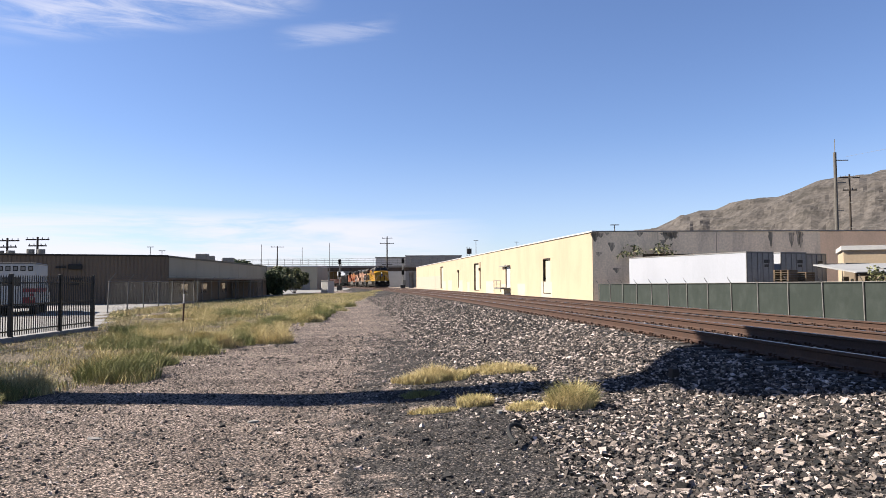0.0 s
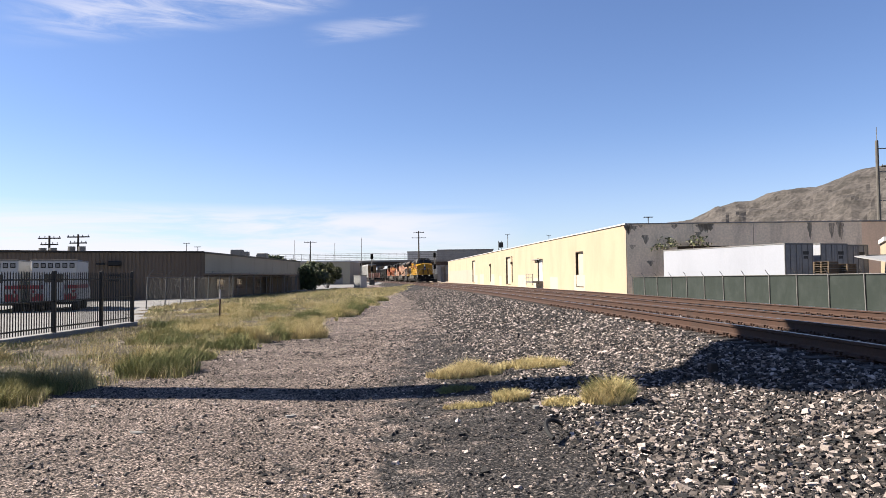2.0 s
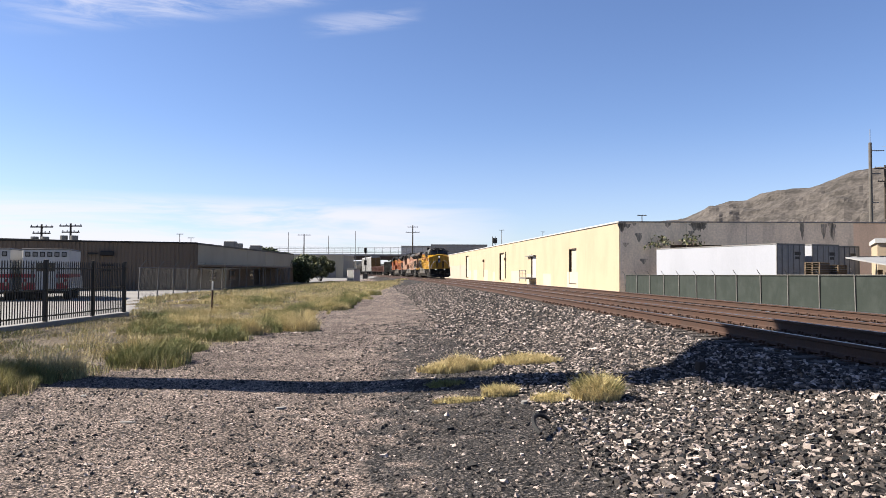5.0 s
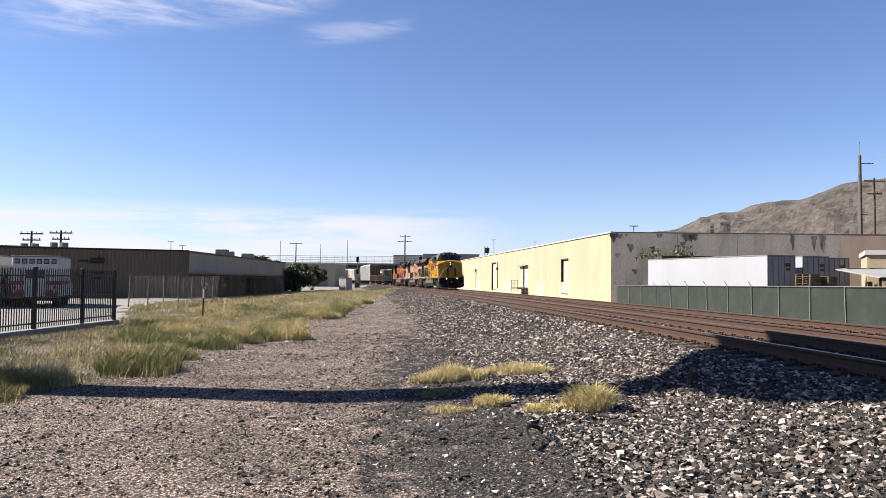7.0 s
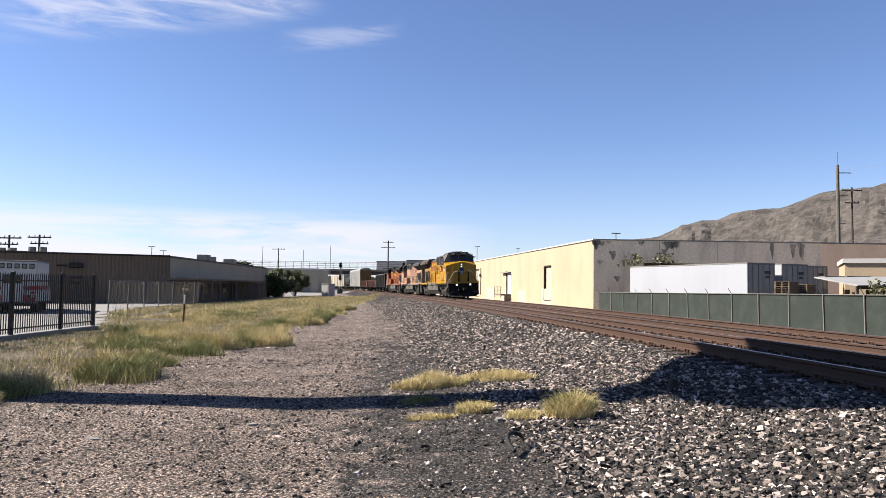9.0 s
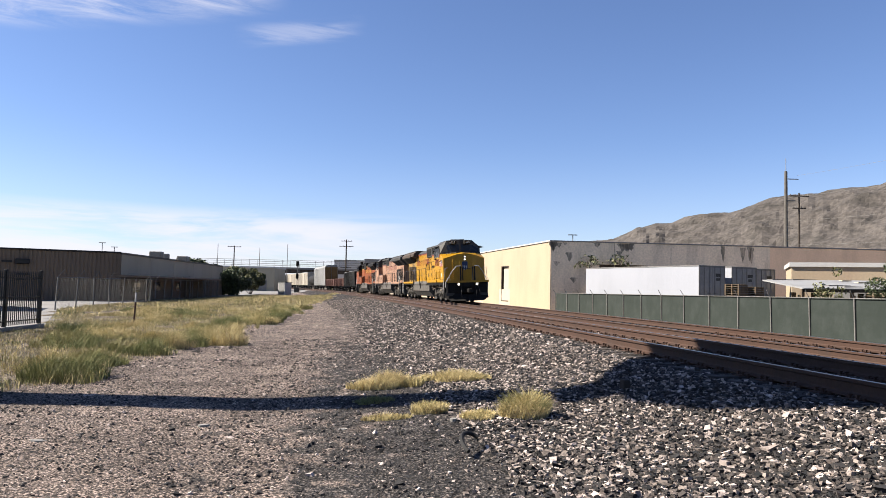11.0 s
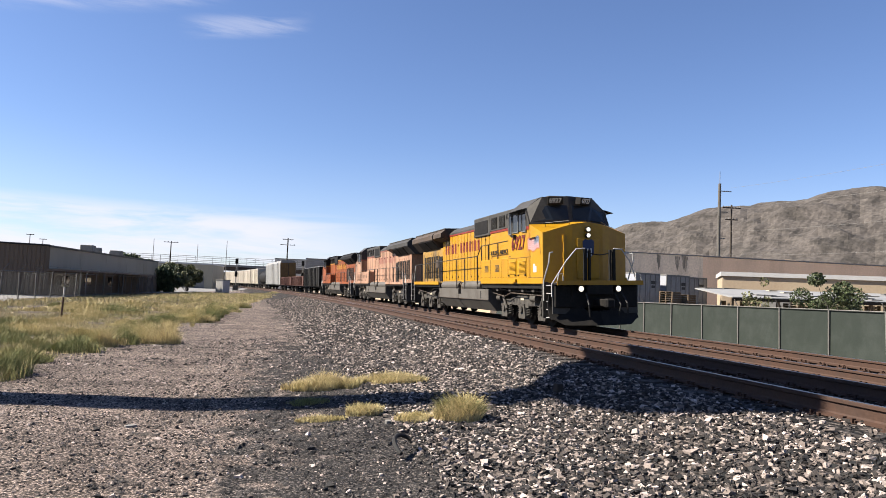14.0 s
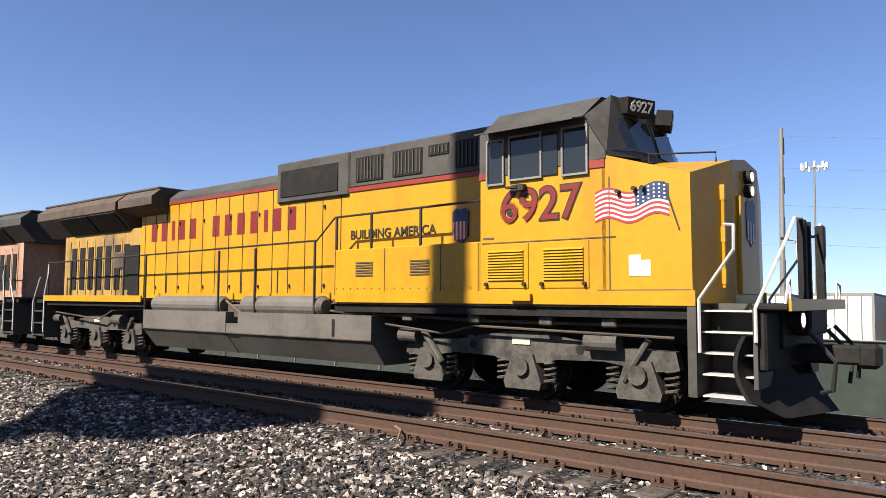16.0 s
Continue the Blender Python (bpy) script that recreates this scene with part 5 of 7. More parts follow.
    # lettering and markings: the maker's words as plain bars, one for each letter
    for s in (-1, 1):
        x = -13.98
        for k in range(13):
            if k != 5:
                wd = 0.13 if k in (2, 10) else 0.27
                P("name_bar", Shape().box(x, x + wd, *sorted((s * 0.98, s * 0.986)), 2.94, 3.42), textc, "dark red bar in place of a letter")
            x += 0.31 if k in (2, 10) else 0.486
    if detail:
        side_m = lambda x, z, off: Matrix.Translation((x, -off, z)) @ Matrix.Rotation(radians(90), 4, "X")
        lettering("road_number_outline", "6927", 0.68, M["ink"], e, side_m(-2.1, 2.89, 1.507), (1.0, 1), 0.024)
        lettering("road_number", "6927", 0.68, M["letter"], e, side_m(-2.1, 2.89, 1.514), (1.0, 1), 0.005, "dark red road number with black edge")
        lettering("slogan", "BUILDING AMERICA", 0.235, M["ink"], e, side_m(-5.5, 2.72, 1.03), (1.0, 1), 0.004, "black slogan lettering")
        # waving flag of stripes
        nW, nS = 16, 13
        x0, x1 = -1.2, -0.16

        def flag_pt(i, j):
            u = i / nW
            sag = 0.05 * math.sin(u * 9.5) + 0.05 * u
            return (x0 + (x1 - x0) * u, 2.58 + 0.42 * j / nS + sag - 0.02 * u)
        f_ob = P("flag", Shape().prism([flag_pt(i, 0) for i in range(nW + 1)] + [flag_pt(i, nS) for i in range(nW, -1, -1)], -1.504, -1.5, "y"), M["white"], "waving flag with red and white stripes")
        for j in range(0, nS, 2):
            last = nW if j < 6 else 9
            P("red_stripe", Shape().prism([flag_pt(i, j) for i in range(last + 1)] + [flag_pt(i, j + 1) for i in range(last, -1, -1)], -1.507, -1.503, "y"), M["flagred"], "", f_ob)
        P("blue_field", Shape().prism([flag_pt(i, 6) for i in range(9, nW + 1)] + [flag_pt(i, nS) for i in range(nW, 8, -1)], -1.507, -1.503, "y"), M["blue"], "", f_ob)
        star = Shape().box(-0.012, 0.012, -1.51, -1.506, -0.012, 0.012).mesh("star", M["white"])
        for i in range(6):
            for j in range(4):
                cx_, cz_ = flag_pt(9.6 + i * 1.1, 6.9 + j * 1.6)
                part("star", star, None, f_ob).matrix_basis = Matrix.Translation((cx_, 0, cz_))
        P("flag_staff", Shape().add([(-0.25, -1.508, 3.06), (-0.22, -1.508, 3.06), (-0.02, -1.508, 2.42), (-0.04, -1.508, 2.42)], [(0, 1, 2, 3)]), M["ink"], "", f_ob)
        # shields: plain shapes
        sh_o = [(-0.17, 0.24), (-0.09, 0.30), (0, 0.27), (0.09, 0.30), (0.17, 0.24), (0.16, -0.16), (0.0, -0.30), (-0.16, -0.16)]
        emb = P("emblem", Shape().prism([(x - 3.9, z + 2.74) for x, z in sh_o], -1.05, -1.02, "y"), M["blue"], "blue and red striped shield emblem")
        P("emblem_stripe", Shape().box(-4.04, -3.76, -1.056, -1.05, 2.52, 2.82), M["white"], "", emb)
        P("emblem_stripe", Shape().box(-4.03, -3.99, -1.06, -1.056, 2.52, 2.82).box(-3.95, -3.91, -1.06, -1.056, 2.5, 2.82).box(-3.87, -3.83, -1.06, -1.056, 2.5, 2.82).box(-3.80, -3.76, -1.06, -1.056, 2.52, 2.82), M["flagred"], "", emb)
        emb = P("emblem", Shape().prism([(y * 1.2, z * 1.1 + 2.6) for y, z in sh_o], 0.384, 0.396, "x"), M["blue"], "striped shield emblem on the nose")
        P("emblem_stripe", Shape().box(0.396, 0.401, -0.17, -0.12, 2.36, 2.62).box(0.396, 0.401, -0.05, 0.0, 2.32, 2.62).box(0.396, 0.401, 0.07, 0.12, 2.36, 2.62), M["white"], "", emb)
        P("paper_patch", Shape().box(-0.72, -0.42, -1.506, -1.5, 1.85, 2.06).box(-0.72, -0.55, -1.506, -1.5, 2.06, 2.13), M["white"], "white paint patch")
        P("data_bar", Shape().box(-3.1, -2.9, -1.506, -1.5, 2.44, 2.47), M["soot"])
        P("step_lamp", Shape().box(-2.55, -2.2, -1.6, -1.5, 1.52, 1.62), M["yellow"])
    return e


def freight_car(name, label, kind, L, H):
    e = tagged(empty(name), label, "freight car", "freight cars")
    P = lambda n, s, m, l="", par=None: part(n, s, m, par or e, l)
    P("underframe", Shape().box(-L / 2, L / 2, -0.3, 0.3, 0.75, 1.05).box(-L / 2, L / 2, -1.35, 1.35, 0.95, 1.1), M["black"])
    for cx in (-L / 2 + 2.2, L / 2 - 2.2):
        t = empty("truck")
        t.parent = e
        for a in (cx - 0.9, cx + 0.9):
            wheelset(t, a)
        for s in (-1, 1):
            P("side_frame", Shape().prism([(cx - 1.2, 0.45), (cx + 1.2, 0.45), (cx + 0.7, 0.75), (cx - 0.7, 0.75)], *sorted((s * 0.95, s * 1.1))), M["black"], "", t)
    P("coupler", Shape().box(-L / 2 - 0.35, -L / 2, -0.15, 0.15, 0.75, 1.0).box(L / 2, L / 2 + 0.35, -0.15, 0.15, 0.75, 1.0), M["black"])
    if kind == "box":
        P("body", Shape().box(-L / 2 + 0.2, L / 2 - 0.2, -1.5, 1.5, 1.05, H - 0.15, 0.04), M["boxcar"], "cream steel box body")
        P("roof", Shape().box(-L / 2 + 0.15, L / 2 - 0.15, -1.52, 1.52, H - 0.15, H, 0.05), M["steelblue"])
        for s in (-1, 1):
            P("sliding_door", Shape().box(-1.6, 1.6, *sorted((s * 1.5, s * 1.57)), 1.1, H - 0.4, 0.01), M["boxcar"])
            for k in range(int(L / 1.3)):
                x = -L / 2 + 0.6 + 1.3 * k
                if abs(x) > 1.8:
                    P("rib", Shape().box(x, x + 0.12, *sorted((s * 1.5, s * 1.55)), 1.1, H - 0.3), M["boxcar"])
    elif kind == "rack":
        P("side_wall", Shape().box(-L / 2 + 0.4, L / 2 - 0.4, -1.5, 1.5, 1.1, H - 0.6), M["rack"], "perforated galvanised side panels")
        P("roof", Shape().prism([(-1.5, H - 0.6), (1.5, H - 0.6), (1.25, H - 0.1), (0.6, H), (-0.6, H), (-1.25, H - 0.1)], -L / 2 + 0.4, L / 2 - 0.4, "x"), M["rack"])
        for s in (-1, 1):
            P("end_door", Shape().box(*sorted((s * (L / 2 - 0.4), s * (L / 2 - 0.2))), -1.4, -0.05, 1.15, H - 0.5).box(*sorted((s * (L / 2 - 0.4), s * (L / 2 - 0.2))), 0.05, 1.4, 1.15, H - 0.5), M["rackend"], "brown folding end doors")
            for k in range(int(L / 2.2)):
                x = -L / 2 + 0.6 + 2.2 * k
                P("side_post", Shape().box(x, x + 0.14, *sorted((s * 1.5, s * 1.56)), 1.1, H - 0.5), M["rack"])
    elif kind == "gondola":
        P("body", Shape().box(-L / 2 + 0.2, L / 2 - 0.2, -1.5, -1.4, 1.05, H).box(-L / 2 + 0.2, L / 2 - 0.2, 1.4, 1.5, 1.05, H).box(-L / 2 + 0.2, -L / 2 + 0.3, -1.5, 1.5, 1.05, H).box(L / 2 - 0.3, L / 2 - 0.2, -1.5, 1.5, 1.05, H), M["redcar"] if H < 2.7 else M["black"], "open-topped steel body")
        for s in (-1, 1):
            for k in range(int(L / 1.4)):
                x = -L / 2 + 0.4 + 1.4 * k
                P("rib", Shape().box(x, x + 0.14, *sorted((s * 1.5, s * 1.6)), 1.1, H - 0.08), M["redcar"] if H < 2.7 else M["grey"])
        P("load", Shape().box(-L / 2 + 0.4, L / 2 - 0.4, -1.4, 1.4, H - 0.4, H - 0.2 if H < 2.7 else H + 0.05, 0.05), M["steelblue"] if H > 2.7 else M["soot"], "load just under the rim")
    elif kind == "tank":
        P("tank", Shape().rod((-L / 2 + 0.9, 0, 2.5), (L / 2 - 0.9, 0, 2.5), 1.45, 24).rod((-L / 2 + 0.5, 0, 2.5), (-L / 2 + 0.9, 0, 2.5), 0.9, 24, 1.45).rod((L / 2 - 0.9, 0, 2.5), (L / 2 - 0.5, 0, 2.5), 1.45, 24, 0.9), M["black"], "black cylindrical tank", )
        P("dome", Shape().rod((0, 0, 3.9), (0, 0, 4.3), 0.5, 16).box(-1.2, 1.2, -0.6, 0.6, 3.95, 4.0), M["grey"])
    return e


RUN = [(0.0, 150.65), (13.0, 28.05), (14.5, 14.2), (16.0, 0.0)]   # seconds, metres that the leading nose has still to go


def run_left(t):
    return float(np.interp(t, [a for a, _ in RUN], [b for _, b in RUN]))


TRAIN = []                                      # thing, distance of its origin behind the leading nose, reversed
lead = locomotive("diesel_locomotive", "bright yellow and grey freight locomotive leading the train", M["yellow"], M["yellow"], M["grey"], M["red"], M["letter"], True)
second = locomotive("diesel_locomotive", "faded salmon-yellow freight locomotive running backwards", M["oldyellow"], M["oldyellow"], M["grey"], M["oldletter"], M["oldletter"], False)
third = locomotive("diesel_locomotive", "faded orange and black freight locomotive running backwards", M["orange"], M["orange"], M["black"], M["yellow"], M["yellow"], False)
TRAIN += [(lead, 0.0, 9.0, False), (second, 41.1, 9.0, True), (third, 63.7, 9.0, True)]
at = 66.2
cars = [("gondola_car", "black open-topped hopper car with ribbed sides", "gondola", 16.5, 3.5), ("gondola_car", "rusty red low gondola car", "gondola", 16.5, 2.5), ("gondola_car", "rusty red low gondola car", "gondola", 16.5, 2.5), ("autorack_car", "tall galvanised automobile carrier with brown end doors", "rack", 27.5, 5.8), ("tank_car", "black cylindrical tank car on four axles", "tank", 15.5, 4.3)]
cars += [("box_car", "cream high-cube box car with sliding door", "box", 18.5, 4.9)] * 7
first_box = None
for nm, lb, kd, L, H in cars:
    if kd == "box" and first_box is not None:
        c = copy_thing(first_box, Matrix.Identity(4))
    else:
        c = freight_car(nm, lb, kd, L, H)
        if kd == "box":
            first_box = c
    TRAIN.append((c, at + 0.4 + L / 2, 0.0, False))
    at += L + 0.8


def train_rows(back, half, flip):
    """Poses along the line: the thing sits on two points of the track, half its length apart."""
    rows = []
    for k in range(0, 33):
        t = 0.5 * k
        s = 4.35 + run_left(t) + back
        c = 9.0 if half else 0.0
        mid = s - c if flip else s + c
        span = 6.8
        a, b = on_line(mid - span), on_line(mid + span)
        u = (a - b).normalized()                # the way the train goes
        centre = (a + b) / 2
        h = math.atan2(u.y, u.x)
        pitch = math.asin(u.z)
        m = Matrix.Translation(centre) @ Matrix.Rotation(h, 4, "Z") @ Matrix.Rotation(-pitch, 4, "Y") @ Matrix.Rotation(CANT, 4, "X")
        if half:
            m = m @ (Matrix.Translation((9.0, 0, 0)) if not flip else Matrix.Rotation(math.pi, 4, "Z") @ Matrix.Translation((9.0, 0, 0)))
        rows.append((t, m))
    return rows


def motions():
    for thing, back, half, flip in TRAIN:
        walk(thing, train_rows(back, half, flip))

# ---- fences ----
def screen_fence():
    """Chain-link fence with a green privacy screen, from the warehouse corner past the yard."""
    f = tagged(empty("screened_fence"), "chain-link fence with torn green privacy screen and barbed-wire arms", "fence")
    fx = lambda y: 26.8 - 0.15 * y
    y, k = 73.0, 0
    pts = []
    while y > -16:
        pts.append((fx(y), y))
        y -= 3.05
    top = lambda y: 1.66 - 0.0065 * max(0, y - 10)
    rng = random.Random(8)
    for k, (x, y) in enumerate(pts):
        lean = rng.uniform(-0.06, 0.06) if rng.random() < 0.3 else rng.uniform(-0.015, 0.015)
        part("post", Shape().rod((x, y, -1.2), (x - 0.03, y + lean * 2, top(y) + 0.03), 0.035, 8), M["galv"], f)
        part("barb_arm", Shape().rod((x - 0.03, y + lean * 2, top(y)), (x - 0.3, y + lean * 2 - 0.12, top(y) + 0.36), 0.02, 5), M["galv"], f)
        if k:
            px, py = pts[k - 1]
            n = 8
            vs, fs = [], []
            for i in range(n + 1):
                for j in range(4):
                    u, v = i / n, j / 3
                    bulge = 0.05 * math.sin(math.pi * u) * math.sin(math.pi * v) * rng.uniform(0.3, 1)
                    vs.append((px + (x - px) * u + bulge + 0.045, py + (y - py) * u, -1.0 + (top(y) - 0.02 + 1.0) * v))
            for i in range(n):
                for j in range(3):
                    fs.append((i * 4 + j, i * 4 + j + 1, i * 4 + j + 5, i * 4 + j + 4))
            part("screen_panel", Shape().add(vs, fs), M["screen"], f, "dark green woven screen")
            part("top_rail", Shape().rod((px - 0.03, py, top(py)), (x - 0.03, y, top(y)), 0.022, 6), M["galv"], f)
    return pts


SCREEN = screen_fence()


def chain_fence():
    f = tagged(empty("chain_link_fence"), "galvanised chain-link fence with barbed-wire arms", "fence")
    pts = [(-18.4 - 0.09 * 3.05 * k, 39.4 + 3.05 * k) for k in range(18)]
    rng = random.Random(2)
    for k, (x, y) in enumerate(pts):
        lean = rng.uniform(-0.04, 0.1)
        part("post", Shape().rod((x, y, -0.3), (x + lean, y, 1.72), 0.04, 8), M["galv"], f)
        part("barb_arm", Shape().rod((x + lean, y, 1.72), (x + lean + 0.32, y, 2.12), 0.022, 5), M["galv"], f)
        if k:
            a, b = pts[k - 1], (x, y)
            part("top_rail", Shape().rod((*a, 1.70), (*b, 1.70), 0.025, 6), M["galv"], f)
            sh = Shape()
            n = 15
            for i in range(n):
                for s in (0, 1):
                    u0, u1 = i / n, (i + 4) / n
                    z0, z1 = (0.0, 1.7) if s else (1.7, 0.0)
                    u1 = min(1.0, u1)
                    z1 = z0 + (z1 - z0) * (u1 - u0) * n / 4
                    sh.rod((a[0] + (b[0] - a[0]) * u0, a[1] + (b[1] - a[1]) * u0, z0), (a[0] + (b[0] - a[0]) * u1, a[1] + (b[1] - a[1]) * u1, z1), 0.003, 3, cap=False)
            for z in (1.86, 1.98, 2.1):
                sh.rod((a[0] + 0.32 * (z - 1.72) / 0.4, a[1], z), (b[0] + 0.32 * (z - 1.72) / 0.4, b[1], z), 0.005, 3, cap=False)
            part("wire_mesh", sh, M["wire"], f)
    # run of older timber fence at the far end
    w = tagged(empty("timber_fence"), "weathered grey timber fence with uneven boards", "fence")
    for k in range(34):
        x, y = -23.4 - 0.03 * k, 80 + 0.42 * k
        part("board", Shape().box(x - 0.02, x + 0.02, y, y + rng.uniform(0.3, 0.38), -0.4, rng.uniform(1.5, 1.95)), M["wood"], w)


chain_fence()


def picket(f, x, y, post=False):
    if post:
        part("post", Shape().box(x - 0.05, x + 0.05, y - 0.05, y + 0.05, -0.05, 1.88, 0.008), M["blackiron"], f)


def iron_fence():
    f = tagged(empty("iron_fence"), "black iron picket fence on a concrete kerb", "fence")
    y0, y1 = 12.0, 25.1
    x = -12.2
    n = int((y1 - y0) / 0.115)
    for k in range(n):
        y = y0 + 0.115 * k
        part("picket", Shape().box(x - 0.011, x + 0.011, y - 0.011, y + 0.011, 0.12, 1.80).add([(x - 0.011, y - 0.011, 1.80), (x + 0.011, y - 0.011, 1.80), (x + 0.011, y + 0.011, 1.80), (x - 0.011, y + 0.011, 1.80), (x, y, 1.86)], [(0, 1, 4), (1, 2, 4), (2, 3, 4), (3, 0, 4)]), M["blackiron"], f)
    for z in (0.25, 1.0, 1.62):
        part("rail", Shape().box(x - 0.02, x + 0.02, y0, y1, z - 0.02, z + 0.02), M["blackiron"], f)
    for y in (12.4, 14.9, 17.5, 20.3, 22.9, 25.05):
        picket(f, x, y, True)
    part("kerb", Shape().box(x - 0.12, x + 0.12, y0, y1 + 0.1, -0.15, 0.09, 0.02), M["concrete"], f, "pale concrete kerb")


iron_fence()


# ---- unseen tall mast beside the road, added to cast the shadow across the ground ----
def mast():
    m = tagged(empty("sign_mast", pose(-8.9, 10.5, 0)), "unseen tall mast with a wide panel, shaped to cast the ground shadow", "mast")
    part("pole", Shape().rod((0, 0, -0.2), (0, 0, 14.6), 0.53, 24, 0.5), M["galv"], m)
    # upper pole offset and panel outline are fitted to the shadow they throw
    part("upper_pole", Shape().rod((0, -1.1, 14.5), (0, -1.1, 23), 0.4, 24, 0.37), M["galv"], m)
    part("panel", Shape().prism([(-2.9, 14.6), (-2.7, 11.4), (-2.1, 10.75), (-1.0, 10.25), (0.6, 10.3), (2.3, 11.5), (4.2, 13.0), (4.2, 14.6)], -0.15, 0.15, "x"), M["tank"], m, "wide flat panel cut to the outline of its shadow")
    part("cross_arm", Shape().box(-0.2, 0.2, -2.2, 3.2, 14.5, 14.8), M["galv"], m)


mast()


# ---- yard: trailers, shelter, pallets ----
def trailer(m, side, doors, label, L=14.3, marks=True):
    e = tagged(empty("semi_trailer", m), label, "trailer", "parked trailers")
    part("body", Shape().box(-1.28, 1.28, 0, L, 1.15, 4.0, 0.03), side, e)
    part("top_rail", Shape().box(-1.3, 1.3, -0.02, L, 3.94, 4.04, 0.01), M["galv"], e)
    part("rear_frame", Shape().box(-1.3, -1.2, -0.04, 0.02, 1.1, 4.0).box(1.2, 1.3, -0.04, 0.02, 1.1, 4.0).box(-1.2, 1.2, -0.04, 0.02, 3.9, 4.0).box(-1.2, 1.2, -0.04, 0.02, 1.1, 1.2), M["galv"], e)
    for s in (-1, 1):
        d = part("rear_door", Shape().box(*sorted((s * 0.01, s * 1.19)), -0.03, 0.0, 1.2, 3.9), doors, e)
        part("lock_rod", Shape().rod((s * 0.25, -0.05, 1.15), (s * 0.25, -0.05, 3.92), 0.02, 6).rod((s * 0.8, -0.05, 1.15), (s * 0.8, -0.05, 3.92), 0.02, 6).box(*sorted((s * 0.2, s * 0.5)), -0.07, -0.03, 1.9, 1.96), M["galv"], d)
    if marks:
        part("label_bar", Shape().box(0.35, 0.9, -0.036, -0.03, 3.2, 3.45), M["grey"], e)
        part("label_bar", Shape().box(0.4, 0.8, -0.036, -0.03, 2.9, 3.1), M["grey"], e)
    for y in (1.4, 2.7):
        for s in (-1, 1):
            part("wheel", Shape().rod((s * 0.75, y, 0.5), (s * 1.25, y, 0.5), 0.5, 20), M["rubber"], e)
    part("chassis", Shape().box(-0.6, 0.6, 0, L, 0.9, 1.15).box(-0.8, -0.6, L - 3, L - 2.8, 0, 0.95).box(0.6, 0.8, L - 3, L - 2.8, 0, 0.95).box(-1.1, 1.1, 0, 0.15, 0.5, 0.65), M["black"], e)
    return e


yaw = math.degrees(math.atan2(0.358, 0.934))
trailer(pose(23.4, 52.95, -0.35, 0, 0, yaw), M["trailer"], M["rack"], "white box trailer parked behind the screened fence")
trailer(pose(26.6, 54.4, -0.35, 0, 0, yaw), M["trailer"], M["rack"], "white box trailer with grey rear doors")
trailer(pose(29.7, 57.4, -0.35, 0, 0, yaw), M["rack"], M["rack"], "grey box trailer with bright rear window")
for k in range(7):
    e = trailer(pose(34.6, 3.0 + 3.6 * k, -0.35, 0, 0, -88), M["white"], M["white"], "white box trailer backed up in a row", marks=False)
    if k == 5:
        part("mark", Shape().box(-0.9, 0.2, -0.04, -0.03, 3.25, 3.4).box(-0.7, -0.5, -0.04, -0.03, 2.75, 3.25).box(-0.3, 0.25, -0.04, -0.03, 2.8, 2.9).box(0.1, 0.25, -0.04, -0.03, 2.8, 3.3), M["black"], e, "black mark in plain shapes")
    if k == 2:
        part("mark", Shape().box(-0.9, -0.8, -0.04, -0.03, 2.4, 3.6).box(-0.5, -0.4, -0.04, -0.03, 2.0, 2.5), M["grey"], e, "dark code bars")


def shelter():
    e = tagged(empty("open_shed"), "low open storage shed with pale sheet roof", "shed")
    x0, x1, y0, y1 = 24.5, 52, 42.5, 47.5
    part("roof", Shape().add([(x0, y0, 2.05), (x1, y0 - 6, 2.35), (x1 + 1, y1 - 5, 2.95), (x0, y1, 2.6), (x0, y0, 1.97), (x1, y0 - 6, 2.27), (x1 + 1, y1 - 5, 2.87), (x0, y1, 2.52)], [(0, 1, 2, 3), (4, 5, 6, 7), (0, 1, 5, 4), (1, 2, 6, 5), (2, 3, 7, 6), (3, 0, 4, 7)]), M["steelblue"], e, "patched pale metal roof")
    part("fascia", Shape().add([(x0, y0 - 0.05, 1.8), (x1, y0 - 6.05, 2.1), (x1, y0 - 6.05, 2.3), (x0, y0 - 0.05, 2.0), (x0, y0, 1.8), (x1, y0 - 6, 2.1), (x1, y0 - 6, 2.3), (x0, y0, 2.0)], [(0, 1, 2, 3), (4, 5, 6, 7), (0, 1, 5, 4), (3, 2, 6, 7)]), M["black"], e)
    rng = random.Random(4)
    for k in range(11):
        u = k / 10
        x, y = x0 + (x1 - x0) * u, y0 - 6 * u
        part("post", Shape().box(x - 0.08, x + 0.08, y, y + 0.16, -0.5, 2.0), M["wood"], e)
        if k < 10:
            for j in range(7):
                v = j / 7
                part("board", Shape().box(x + 2.75 * v + 0.05, x + 2.75 * v + rng.uniform(0.25, 0.36), y + 3.0 - 0.6 * v, y + 3.05 - 0.6 * v, -0.5, rng.uniform(1.3, 1.9)), M["palepatch"] if rng.random() < 0.5 else M["wood"], e)
    for k in range(26):
        u, v = rng.random(), rng.random()
        x, y = x0 + (x1 - x0) * u, y0 - 6 * u + 5 * v
        z = 2.07 + 0.3 * u + 0.55 * v
        part("roof_patch", Shape().box(x, x + rng.uniform(0.4, 1.6), y, y + rng.uniform(0.3, 0.9), z, z + 0.05), M["palepatch"] if rng.random() < 0.5 else M["galv"], e)


shelter()


